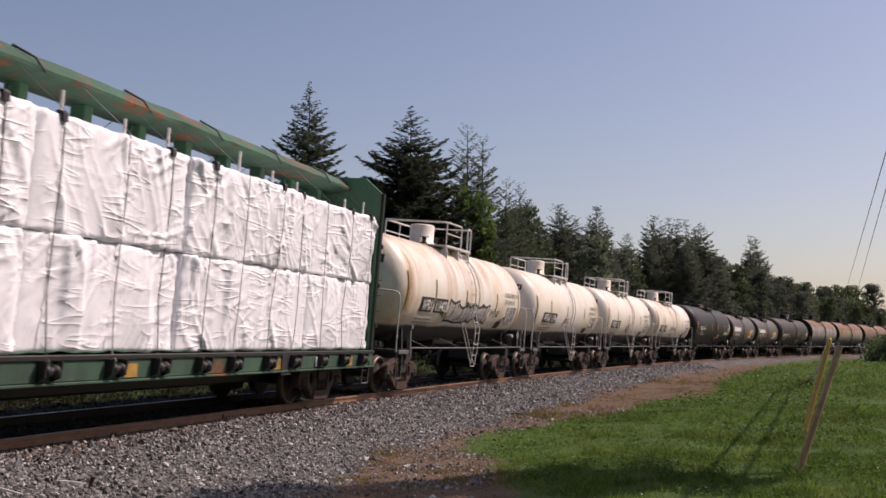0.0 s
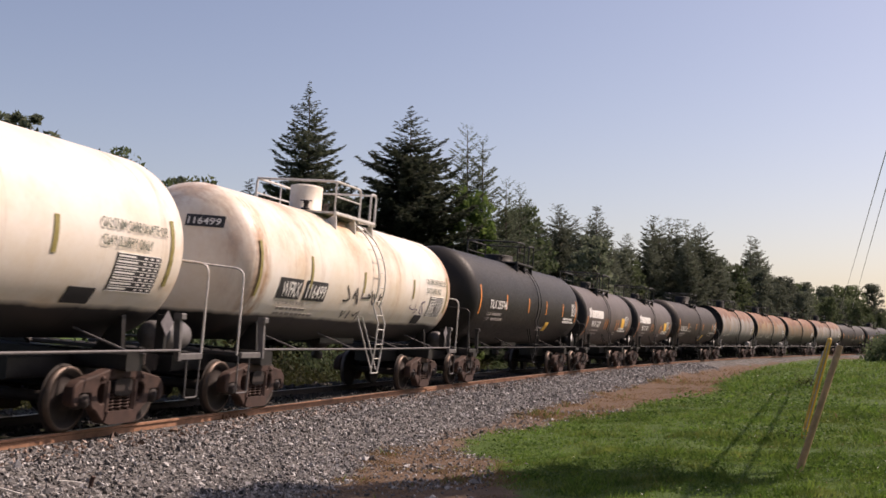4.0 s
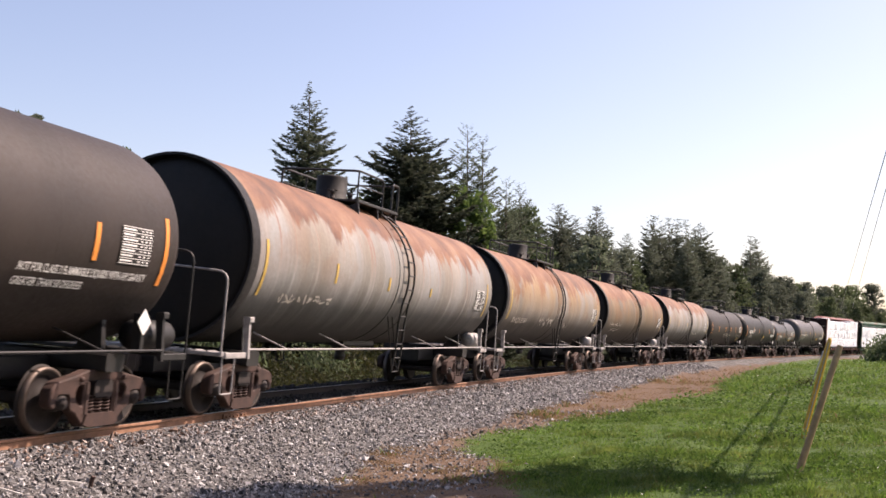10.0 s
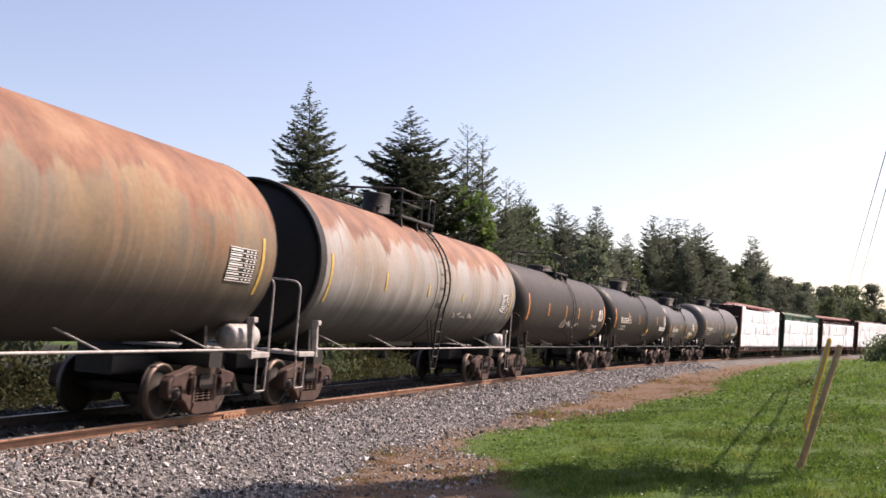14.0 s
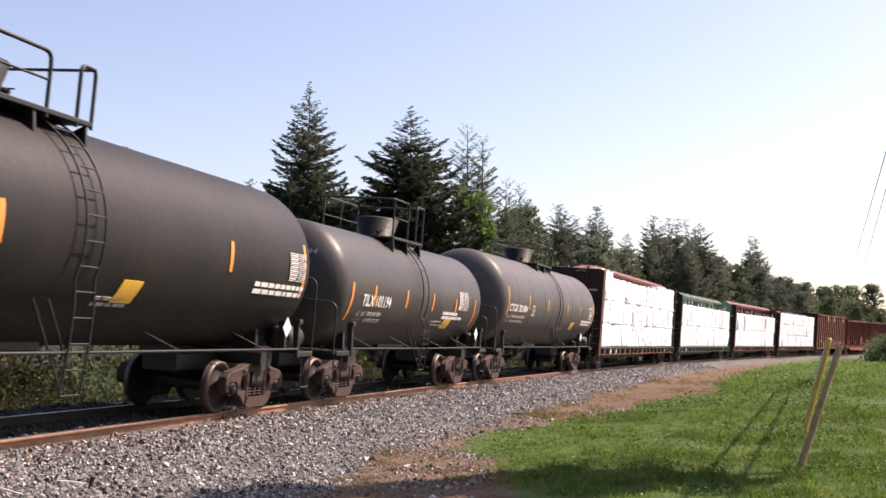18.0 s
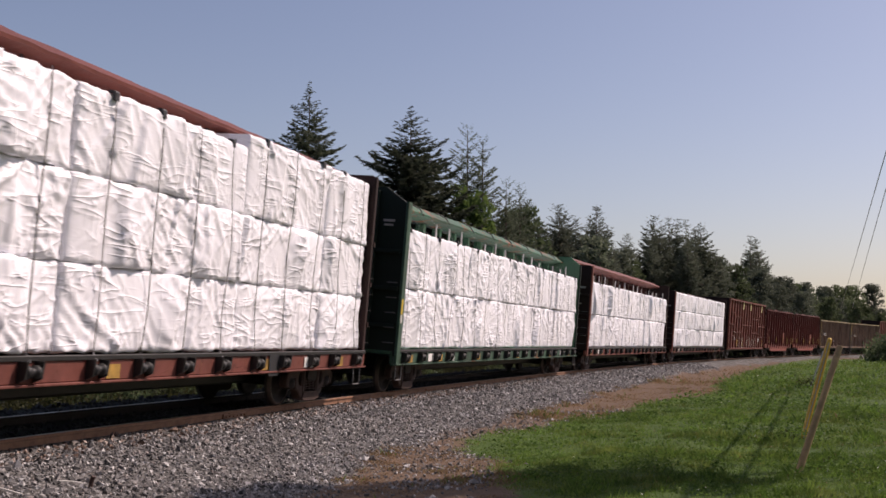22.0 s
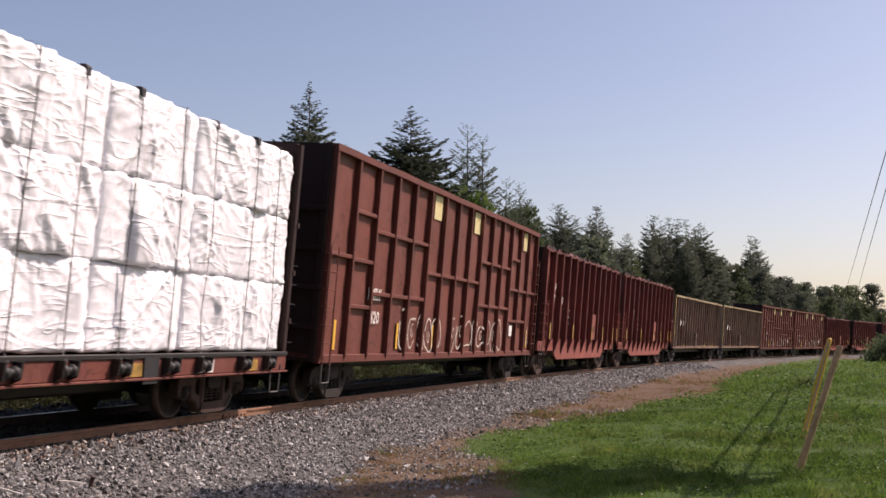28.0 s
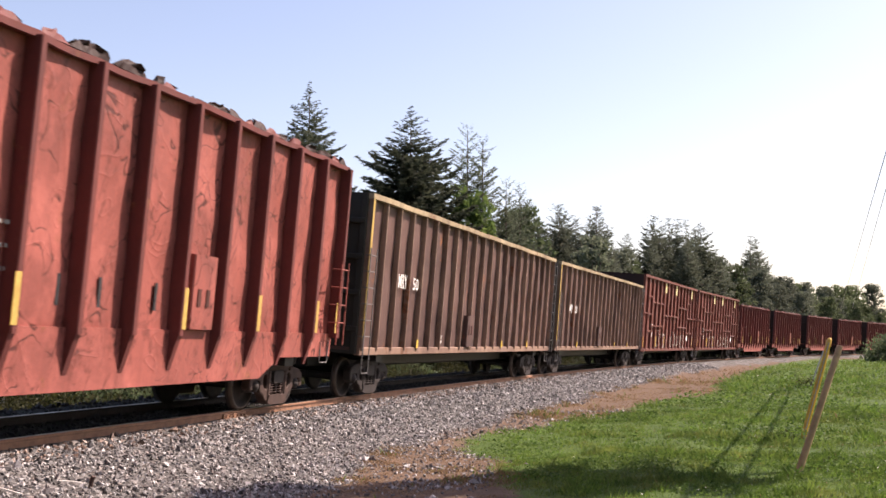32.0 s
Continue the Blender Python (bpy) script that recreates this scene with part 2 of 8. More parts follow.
def white_tank(name, seed, rust):
    """Cream-white tank with rust running down from its fittings and a near-black belly: dark paint and its shading in
    one colour.
    """
    m, nt, nd, lk, b = nodes_of(name)
    mp = nd.new("ShaderNodeMapping")
    mp.inputs["Location"].default_value = (seed * 0.7, seed * 4.1, 0)
    lk.new(coords(nt), mp.inputs["Vector"])
    co = mp.outputs[0]
    x, y, z = split(nt, coords(nt))
    blotch = noise_tex(nt, co, 0.45, 6, 0.65)
    streaks = noise_tex(nt, co, 1.0, 6, 0.7, (0.35, 1.5, 0.14))
    fine = noise_tex(nt, co, 11, 5, 0.7)
    col = ramp(nt, blotch, [(0.38, (0.78, 0.74, 0.68)), (0.57, (0.73, 0.65, 0.54)), (0.72, (0.60, 0.44, 0.28))])
    cut = 0.60 - 0.06 * min(rust, 1.0)
    run = ramp(nt, streaks, [(cut, grey(0)), (cut + 0.09, grey(1))])
    top = ramp(nt, calc(nt, "DIVIDE", calc(nt, "SUBTRACT", z, 1.2), 3.0), [(0.25, grey(0.15)), (0.75, grey(1))])
    col = mix(nt, calc(nt, "MULTIPLY", calc(nt, "MULTIPLY", run, top), 0.5), col, ramp(nt, fine, [(0.3, (0.22, 0.08, 0.035)), (0.7, (0.46, 0.24, 0.10))]))
    soft = ramp(nt, noise_tex(nt, co, 0.7, 5, 0.6, (1, 1, 0.6)), [(0.50, grey(0)), (0.68, grey(1))])
    soft = calc(nt, "MULTIPLY", soft, ramp(nt, calc(nt, "DIVIDE", calc(nt, "SUBTRACT", z, 1.2), 3.0), [(0.45, grey(0.1)), (0.72, grey(1))]))
    col = mix(nt, calc(nt, "MULTIPLY", soft, min(0.9, 0.4 * rust)), col, ramp(nt, fine, [(0.3, (0.40, 0.17, 0.07)), (0.7, (0.62, 0.36, 0.18))]))
    seam = ramp(nt, calc(nt, "ABSOLUTE", calc(nt, "SUBTRACT", calc(nt, "ABSOLUTE", y), 5.75)), [(0.04, grey(1)), (0.45, grey(0))])
    seam = calc(nt, "MULTIPLY", seam, ramp(nt, noise_tex(nt, co, 1.0, 5, 0.7, (1.2, 2.0, 0.35)), [(0.46, grey(0)), (0.60, grey(1))]))
    col = mix(nt, calc(nt, "MULTIPLY", seam, min(1.0, 0.45 + 0.4 * rust)), col, ramp(nt, fine, [(0.3, (0.26, 0.10, 0.04)), (0.7, (0.50, 0.27, 0.12))]))
    # lower belly near-black: its dark paint, with the underside's shading in the colour
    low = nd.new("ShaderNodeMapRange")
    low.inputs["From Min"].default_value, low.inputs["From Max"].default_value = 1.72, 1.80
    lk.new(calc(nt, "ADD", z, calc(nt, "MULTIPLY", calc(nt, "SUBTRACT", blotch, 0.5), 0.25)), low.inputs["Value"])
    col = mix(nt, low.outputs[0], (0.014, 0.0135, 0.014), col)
    col = mix(nt, 0.3, col, ramp(nt, fine, [(0.3, grey(0.3)), (0.7, grey(0.7))]), "SOFT_LIGHT")
    lk.new(col, b.inputs["Base Color"])
    b.inputs["Roughness"].default_value = 0.45
    bump(nt, b, calc(nt, "ADD", fine, calc(nt, "MULTIPLY", blotch, 3.0)), 0.1, 0.01)
    return m


def wrap_plastic():
    m, nt, nd, lk, b = nodes_of("white_wrap")
    co = coords(nt)
    info = nd.new("ShaderNodeObjectInfo")
    mp = nd.new("ShaderNodeVectorMath")
    mp.operation = "ADD"
    lk.new(co, mp.inputs[0])
    sc = nd.new("ShaderNodeVectorMath")
    sc.operation = "SCALE"
    sc.inputs[0].default_value = (37, 91, 53)
    lk.new(info.outputs["Random"], sc.inputs["Scale"])
    lk.new(sc.outputs[0], mp.inputs[1])
    c = mp.outputs[0]
    big = noise_tex(nt, c, 1.1, 3, 0.5)
    folds = []
    for turn, stretch, scale in (((0.35, 0, 0), (1, 0.7, 3.2), 1.0), ((-0.45, 0, 0), (1, 0.8, 3.6), 1.1), ((0.15, 0, 0), (1, 2.2, 0.6), 1.0)):
        fold = nd.new("ShaderNodeTexNoise")
        fold.inputs["Scale"].default_value, fold.inputs["Detail"].default_value, fold.inputs["Distortion"].default_value = scale, 1.2, 0.7
        m2 = nd.new("ShaderNodeMapping")
        m2.inputs["Rotation"].default_value, m2.inputs["Scale"].default_value = turn, stretch
        lk.new(c, m2.inputs["Vector"])
        lk.new(m2.outputs[0], fold.inputs["Vector"])
        folds.append(ramp(nt, calc(nt, "ABSOLUTE", calc(nt, "SUBTRACT", fold.outputs["Fac"], 0.5)), [(0.0, grey(1)), (0.03, grey(0.45)), (0.10, grey(0))]))
    mask = ramp(nt, noise_tex(nt, c, 1.6, 2, 0.5), [(0.40, grey(0.05)), (0.62, grey(1))])
    fine = noise_tex(nt, c, 5, 4, 0.6)
    lk.new(ramp(nt, big, [(0.3, (0.85, 0.85, 0.895)), (0.7, (0.89, 0.89, 0.935))]), b.inputs["Base Color"])
    b.inputs["Roughness"].default_value = 0.38
    relief = calc(nt, "MULTIPLY", calc(nt, "ADD", calc(nt, "ADD", folds[0], folds[1]), calc(nt, "MULTIPLY", folds[2], 0.6)), mask)
    bump(nt, b, calc(nt, "ADD", relief, calc(nt, "MULTIPLY", fine, 0.10)), 0.55, 0.026)
    return m


def leaf(name, a, bcol, rough=0.7, patchy=0.0, dry=None):
    m, nt, nd, lk, b = nodes_of(name)
    g = nd.new("ShaderNodeNewGeometry")
    info = nd.new("ShaderNodeObjectInfo")
    col = ramp(nt, g.outputs["Random Per Island"], [(0.0, a), (1.0, bcol)])
    hs = nd.new("ShaderNodeHueSaturation")
    lk.new(col, hs.inputs["Color"])
    lk.new(calc(nt, "ADD", calc(nt, "MULTIPLY", info.outputs["Random"], 0.5), 0.75), hs.inputs["Value"])
    if patchy:
        pn = ramp(nt, noise_tex(nt, coords(nt), 0.45, 4, 0.6), [(0.35, grey(0)), (0.65, grey(1))])
        lk.new(calc(nt, "ADD", calc(nt, "MULTIPLY", pn, patchy), 1.0 - patchy * 0.6), hs.inputs["Value"])
    tint = hs.outputs[0]
    if dry:
        dn = ramp(nt, noise_tex(nt, coords(nt), 1.3, 5, 0.65), [(0.45, grey(0)), (0.72, grey(0.8))])
        tint = mix(nt, dn, tint, dry)
    lk.new(tint, b.inputs["Base Color"])
    b.inputs["Roughness"].default_value = rough
    b.inputs["Specular IOR Level"].default_value = 0.25
    tr = nd.new("ShaderNodeBsdfTranslucent")
    lk.new(tint, tr.inputs["Color"])
    ms = nd.new("ShaderNodeMixShader")
    ms.inputs[0].default_value = 0.48
    lk.new(b.outputs[0], ms.inputs[1])
    lk.new(tr.outputs[0], ms.inputs[2])
    lk.new(ms.outputs[0], nd["Material Output"].inputs["Surface"])
    return m


def plain(name, col, rough=0.6, metal=0.0, var=0.25, scale=8.0):
    m, nt, nd, lk, b = nodes_of(name)
    n = noise_tex(nt, coords(nt), scale, 4, 0.65)
    lk.new(ramp(nt, n, [(0.3, tuple(c * (1 - var) for c in col)), (0.7, tuple(min(c * (1 + var), 1) for c in col))]), b.inputs["Base Color"])
    b.inputs["Roughness"].default_value, b.inputs["Metallic"].default_value = rough, metal
    bump(nt, b, n, 0.15, 0.01)
    return m


def stone_mat(name, stops):
    m, nt, nd, lk, b = nodes_of(name)
    g = nd.new("ShaderNodeNewGeometry")
    n = noise_tex(nt, coords(nt), 30, 3, 0.6)
    col = ramp(nt, g.outputs["Random Per Island"], stops)
    lk.new(mix(nt, 0.5, col, ramp(nt, n, [(0.3, grey(0.25)), (0.7, grey(0.75))]), "SOFT_LIGHT"), b.inputs["Base Color"])
    b.inputs["Roughness"].default_value = 0.75
    return m


def ground_mat():
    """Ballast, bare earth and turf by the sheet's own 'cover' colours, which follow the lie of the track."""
    m, nt, nd, lk, b = nodes_of("ground_cover")
    att = nd.new("ShaderNodeVertexColor")
    att.layer_name = "cover"
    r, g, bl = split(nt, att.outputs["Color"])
    co = coords(nt)
    n1, n2, n3 = noise_tex(nt, co, 0.6, 5, 0.6), noise_tex(nt, co, 5, 4, 0.65), noise_tex(nt, co, 22, 4, 0.7)
    vor = nd.new("ShaderNodeTexVoronoi")
    vor.inputs["Scale"].default_value = 20
    lk.new(co, vor.inputs["Vector"])
    vs = split(nt, vor.outputs["Color"])
    stone = ramp(nt, vs[0], [(0.0, (0.045, 0.043, 0.042)), (0.5, (0.115, 0.11, 0.107)), (0.85, (0.19, 0.18, 0.172)), (1.0, (0.40, 0.39, 0.38))])
    stone = mix(nt, ramp(nt, vor.outputs["Distance"], [(0.35, grey(0)), (0.75, grey(0.75))]), stone, (0.05, 0.048, 0.045))
    dirt = mix(nt, ramp(nt, n3, [(0.4, grey(0)), (0.65, grey(1))]), ramp(nt, n2, [(0.3, (0.098, 0.063, 0.042)), (0.7, (0.185, 0.122, 0.080))]), (0.082, 0.054, 0.037))
    turf = mix(nt, ramp(nt, n1, [(0.35, grey(0)), (0.65, grey(1))]), ramp(nt, n2, [(0.3, (0.030, 0.062, 0.011)), (0.7, (0.052, 0.094, 0.017))]), (0.062, 0.105, 0.020))
    edge = calc(nt, "MULTIPLY", calc(nt, "SUBTRACT", n2, 0.5), 1.1)
    fs = ramp(nt, calc(nt, "ADD", r, edge), [(0.42, grey(0)), (0.58, grey(1))])
    fg = ramp(nt, calc(nt, "ADD", g, edge), [(0.42, grey(0)), (0.58, grey(1))])
    col = mix(nt, fg, mix(nt, fs, dirt, stone), turf)
    # oily trackbed and far-side earth, with the shade under train and brush painted in
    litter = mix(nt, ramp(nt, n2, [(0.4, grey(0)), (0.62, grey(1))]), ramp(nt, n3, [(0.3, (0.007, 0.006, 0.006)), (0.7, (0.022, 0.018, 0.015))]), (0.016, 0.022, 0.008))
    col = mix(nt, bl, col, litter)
    lk.new(col, b.inputs["Base Color"])
    b.inputs["Roughness"].default_value = 0.9
    b.inputs["Specular IOR Level"].default_value = 0.2
    bump(nt, b, calc(nt, "ADD", calc(nt, "MULTIPLY", vor.outputs["Distance"], -1.0), n3), 0.6, 0.03)
    return m


M = {
    "black": paint("black_tank_paint", (0.007, 0.0065, 0.0065), (0.022, 0.018, 0.016), 0.55, 0.7, 0.45),
    "brownblack": paint("dusty_brown_black_paint", (0.0258, 0.0193, 0.0172), (0.0482, 0.0353, 0.0301), 0.6, 0.7, 0.4),
    "dustbrown": paint("pale_dusty_brown_paint", (0.072, 0.058, 0.054), (0.115, 0.094, 0.086), 0.55, 0.7, 0.4),
    "sootbrown": paint("sooty_brown_black_paint", (0.018, 0.0138, 0.0125), (0.034, 0.025, 0.022), 0.6, 0.7, 0.4),
    "greytank": paint("dull_grey_black_paint", (0.042, 0.039, 0.039), (0.072, 0.066, 0.063), 0.45, 0.6, 0.35),
    "dustgrey": paint("dusty_grey_tank_paint", (0.066, 0.060, 0.062), (0.088, 0.080, 0.079), 0.5, 0.6, 0.3),
    "rustsheet": plain("faded_dirty_yellow_sheet", (0.36, 0.21, 0.045), 0.6, 0.0, 0.5, 5),
    "seam": plain("dirt_along_a_weld", (0.030, 0.027, 0.027), 0.7, 0.0, 0.3, 10),
    "amber": plain("amber_reflective_strip", (0.60, 0.30, 0.05), 0.5, 0.0, 0.2, 12),
    "headblack": paint("black_end_coating", (0.011, 0.011, 0.012), (0.030, 0.025, 0.022), 0.65, 0.6, 0.5),
    "rusty1": rusty_tank("weathered_rusty_tank", (0.245, 0.227, 0.205), (0.038, 0.035, 0.033), 0.0, 0.75, 0.66),
    "rusty2": rusty_tank("weathered_tan_tank", (0.150, 0.122, 0.092), (0.030, 0.026, 0.024), 5.3, 0.42, 0.62),
    "rusty3": rusty_tank("weathered_pale_tank", (0.272, 0.268, 0.260), (0.043, 0.041, 0.040), 9.1, 0.22, 0.69),
    "white1": white_tank("cream_tank_paint_rust_stained", 0.0, 2.0),
    "white4": white_tank("cream_tank_paint", 4.2, 0.7),
    "white2": white_tank("cream_tank_paint_cleaner", 3.0, 0.2),
    "white3": white_tank("cream_tank_paint_rusted", 7.0, 1.7),
    # rib red is darker than the sheets: grime, plus the ribs' shaded faces painted in
    "ribred": paint("grimy_shaded_red_rib_paint", (0.160, 0.042, 0.036), (0.08, 0.026, 0.023), 0.65, 0.6, 0.4, rust=0.2),
    "red": paint("oxide_red_paint", (0.335, 0.093, 0.073), (0.165, 0.052, 0.043), 0.6, 0.7, 0.45, rust=0.3, scuff=1.0),
    "redbox": paint("brown_red_paint", (0.185, 0.056, 0.042), (0.105, 0.038, 0.030), 0.6, 0.6, 0.4, rust=0.1, scuff=0.5),
    "redrib": paint("brown_red_rib_paint", (0.170, 0.049, 0.037), (0.095, 0.033, 0.026), 0.6, 0.6, 0.4, rust=0.15),
    "reddark": paint("dark_red_brown_paint", (0.085, 0.026, 0.020), (0.045, 0.018, 0.015), 0.6, 0.6, 0.4, rust=0.2),
    "olive": paint("faded_brown_paint", (0.145, 0.080, 0.068), (0.052, 0.030, 0.027), 0.65, 0.85, 0.6, rust=0.3),
    "green": paint("faded_green_paint", (0.055, 0.185, 0.105), (0.10, 0.16, 0.10), 0.55, 0.6, 0.5, rust=0.25),
    # near-black copies of the car paints: shade of the unlit ends in the colour
    "greenshade": paint("shaded_dark_green_paint", (0.008, 0.018, 0.012), (0.012, 0.016, 0.012), 0.65, 0.6, 0.5),
    "endshade_torn": paint("shaded_end_and_torn_rim_paint", (0.032, 0.013, 0.011), (0.018, 0.010, 0.009), 0.7, 0.6, 0.4),
    "oliveshade": paint("shaded_olive_end_paint", (0.040, 0.036, 0.028), (0.02, 0.017, 0.014), 0.7, 0.6, 0.4),
    "greenrust": paint("rust_mottled_green_paint", (0.045, 0.135, 0.082), (0.035, 0.06, 0.04), 0.6, 0.8, 0.6, rust=0.8),
    # sill green is darkened so that it holds the shadow below the load
    "greensill": paint("grimy_shaded_green_sill_paint", (0.055, 0.120, 0.080), (0.03, 0.045, 0.034), 0.65, 0.7, 0.5, rust=0.4),
    "steel": plain("grimy_truck_steel", (0.020, 0.0135, 0.0115), 0.8, 0.0, 0.4, 6),
    "rustbrown": plain("rusty_cast_steel", (0.046, 0.023, 0.017), 0.8, 0.0, 0.45, 5),
    "tread": plain("polished_wheel_tread", (0.12, 0.095, 0.082), 0.55, 1.0, 0.2, 10),
    "blackiron": plain("black_iron", (0.014, 0.013, 0.013), 0.55, 0.0, 0.3, 9),
    "whitepipe": plain("white_painted_pipe", (0.60, 0.58, 0.55), 0.5, 0.0, 0.2, 9),
    "greypipe": plain("grey_painted_pipe", (0.12, 0.115, 0.115), 0.5, 0.0, 0.25, 9),
    "letters": plain("white_lettering", (0.78, 0.77, 0.74), 0.6, 0.0, 0.08, 12),
    "faint": plain("faded_lettering", (0.34, 0.31, 0.29), 0.6, 0.0, 0.3, 12),
    "greenlet": plain("dark_green_lettering", (0.10, 0.12, 0.09), 0.6, 0.0, 0.3, 12),
    "inkblack": plain("black_marking_paint", (0.022, 0.022, 0.025), 0.6, 0.0, 0.2, 12),
    "orange": plain("orange_reflective_strip", (0.78, 0.27, 0.05), 0.45, 0.0, 0.12, 12),
    "yellow": plain("yellow_reflective_sheet", (0.72, 0.50, 0.06), 0.45, 0.0, 0.12, 12),
    "cream": plain("pale_yellow_panel", (0.68, 0.58, 0.30), 0.5, 0.0, 0.12, 12),
    "orange2": plain("yellow_orange_notice", (0.80, 0.46, 0.06), 0.5, 0.0, 0.1, 12),
    "ochre": plain("faded_ochre_strip", (0.50, 0.33, 0.08), 0.55, 0.0, 0.2, 12),
    "olivestrip": plain("olive_marking_strip", (0.26, 0.22, 0.07), 0.55, 0.0, 0.15, 12),
    "purple": plain("purple_spray", (0.06, 0.04, 0.12), 0.6, 0.0, 0.2, 12),
    "chalkpaint": plain("chalky_white_spray", (0.55, 0.50, 0.44), 0.7, 0.0, 0.35, 10),
    "sprayfill": plain("thin_silver_spray", (0.40, 0.38, 0.36), 0.6, 0.0, 0.35, 5),
    "palegrey": plain("pale_grey_pipe", (0.33, 0.31, 0.30), 0.5, 0.0, 0.35, 9),
    "paleolive": paint("pale_olive_rail_paint", (0.42, 0.33, 0.20), (0.16, 0.11, 0.07), 0.6, 0.8, 0.6, rust=0.5),
    "oliverib": paint("faded_brown_rib_paint", (0.35, 0.228, 0.165), (0.13, 0.075, 0.058), 0.6, 0.8, 0.6, rust=0.4),
    "strap": plain("grey_strap", (0.16, 0.15, 0.16), 0.6, 0.0, 0.2, 12),
    "wrap": wrap_plastic(),
    "rail": plain("rusty_rail_steel", (0.27, 0.135, 0.078), 0.75, 0.0, 0.3, 5),
    "railtop": plain("worn_rail_head", (0.45, 0.42, 0.40), 0.28, 1.0, 0.1, 5),
    "tie": plain("weathered_tie_wood", (0.045, 0.034, 0.028), 0.85, 0.0, 0.35, 4),
    "stone": stone_mat("ballast_stone", [(0.0, (0.052, 0.050, 0.049)), (0.26, (0.110, 0.106, 0.104)), (0.58, (0.195, 0.188, 0.184)), (0.73, (0.205, 0.176, 0.160)), (0.84, (0.31, 0.30, 0.295)), (1.0, (0.52, 0.51, 0.50))]),
    # oily trackbed stones, blackened further to hold the train's shade
    "oilshade_stone": stone_mat("oily_shaded_ballast_stone", [(0.0, (0.008, 0.007, 0.007)), (0.8, (0.022, 0.019, 0.017)), (1.0, (0.045, 0.04, 0.036))]),
    "ruststone": stone_mat("rust_stained_ballast", [(0.0, (0.05, 0.03, 0.022)), (0.5, (0.15, 0.092, 0.066)), (0.85, (0.22, 0.155, 0.125)), (1.0, (0.36, 0.30, 0.26))]),
    "ground": ground_mat(),
    "bark": plain("tree_bark", (0.11, 0.085, 0.065), 0.9, 0.0, 0.4, 5),
    "needles": leaf("spruce_needles", (0.036, 0.050, 0.034), (0.092, 0.106, 0.068)),
    "needles2": leaf("fir_needles", (0.056, 0.078, 0.052), (0.125, 0.150, 0.100)),
    "leaves": leaf("broad_leaves", (0.056, 0.086, 0.040), (0.120, 0.155, 0.076)),
    "leaves2": leaf("bright_leaves", (0.050, 0.088, 0.024), (0.12, 0.175, 0.05)),
    # far foliage is paler: the haze of distance is mixed into its colour
    "farneedles": leaf("haze_tinted_far_needles", (0.092, 0.108, 0.078), (0.118, 0.136, 0.096)),
    "farleaves": leaf("haze_tinted_far_leaves", (0.088, 0.116, 0.056), (0.112, 0.142, 0.070)),
    "larch": leaf("grey_green_foliage", (0.088, 0.114, 0.074), (0.160, 0.184, 0.122)),
    "brush": leaf("roadside_brush", (0.008, 0.013, 0.005), (0.050, 0.054, 0.018), dry=(0.08, 0.068, 0.024)),
    "grass": leaf("grass_blades", (0.042, 0.092, 0.016), (0.150, 0.255, 0.046), 0.7, 0.7, (0.22, 0.25, 0.07)),
    "weed": leaf("weed_leaves", (0.038, 0.084, 0.016), (0.145, 0.24, 0.046), 0.6, 0.6),
    "blossom": plain("pale_blossom", (0.66, 0.66, 0.58), 0.8, 0.0, 0.1, 12),
    "straw": leaf("dry_straw", (0.17, 0.105, 0.06), (0.34, 0.235, 0.13)),
    "wood": plain("weathered_post_wood", (0.40, 0.26, 0.14), 0.85, 0.0, 0.3, 9),
    "yellowpost": plain("yellow_marker_plastic", (0.62, 0.36, 0.04), 0.5, 0.0, 0.2, 9),
    "wire": plain("dull_grey_wire", (0.33, 0.33, 0.36), 0.6, 0.0, 0.1, 9),
}
# ---- mesh tools ----
def mesh_of(name, verts, faces, material, smooth=False):
    me = bpy.data.meshes.new(name)
    verts, faces = np.asarray(verts, np.float32), np.asarray(faces, np.int32)
    n, k = faces.shape
    me.vertices.add(len(verts))
    me.vertices.foreach_set("co", verts.ravel())
    me.loops.add(n * k)
    me.loops.foreach_set("vertex_index", faces.ravel())
    me.polygons.add(n)
    me.polygons.foreach_set("loop_start", np.arange(0, n * k, k, dtype=np.int32))
    me.polygons.foreach_set("use_smooth", np.full(n, smooth))
    me.update(calc_edges=True)
    me.materials.append(material)
    return me


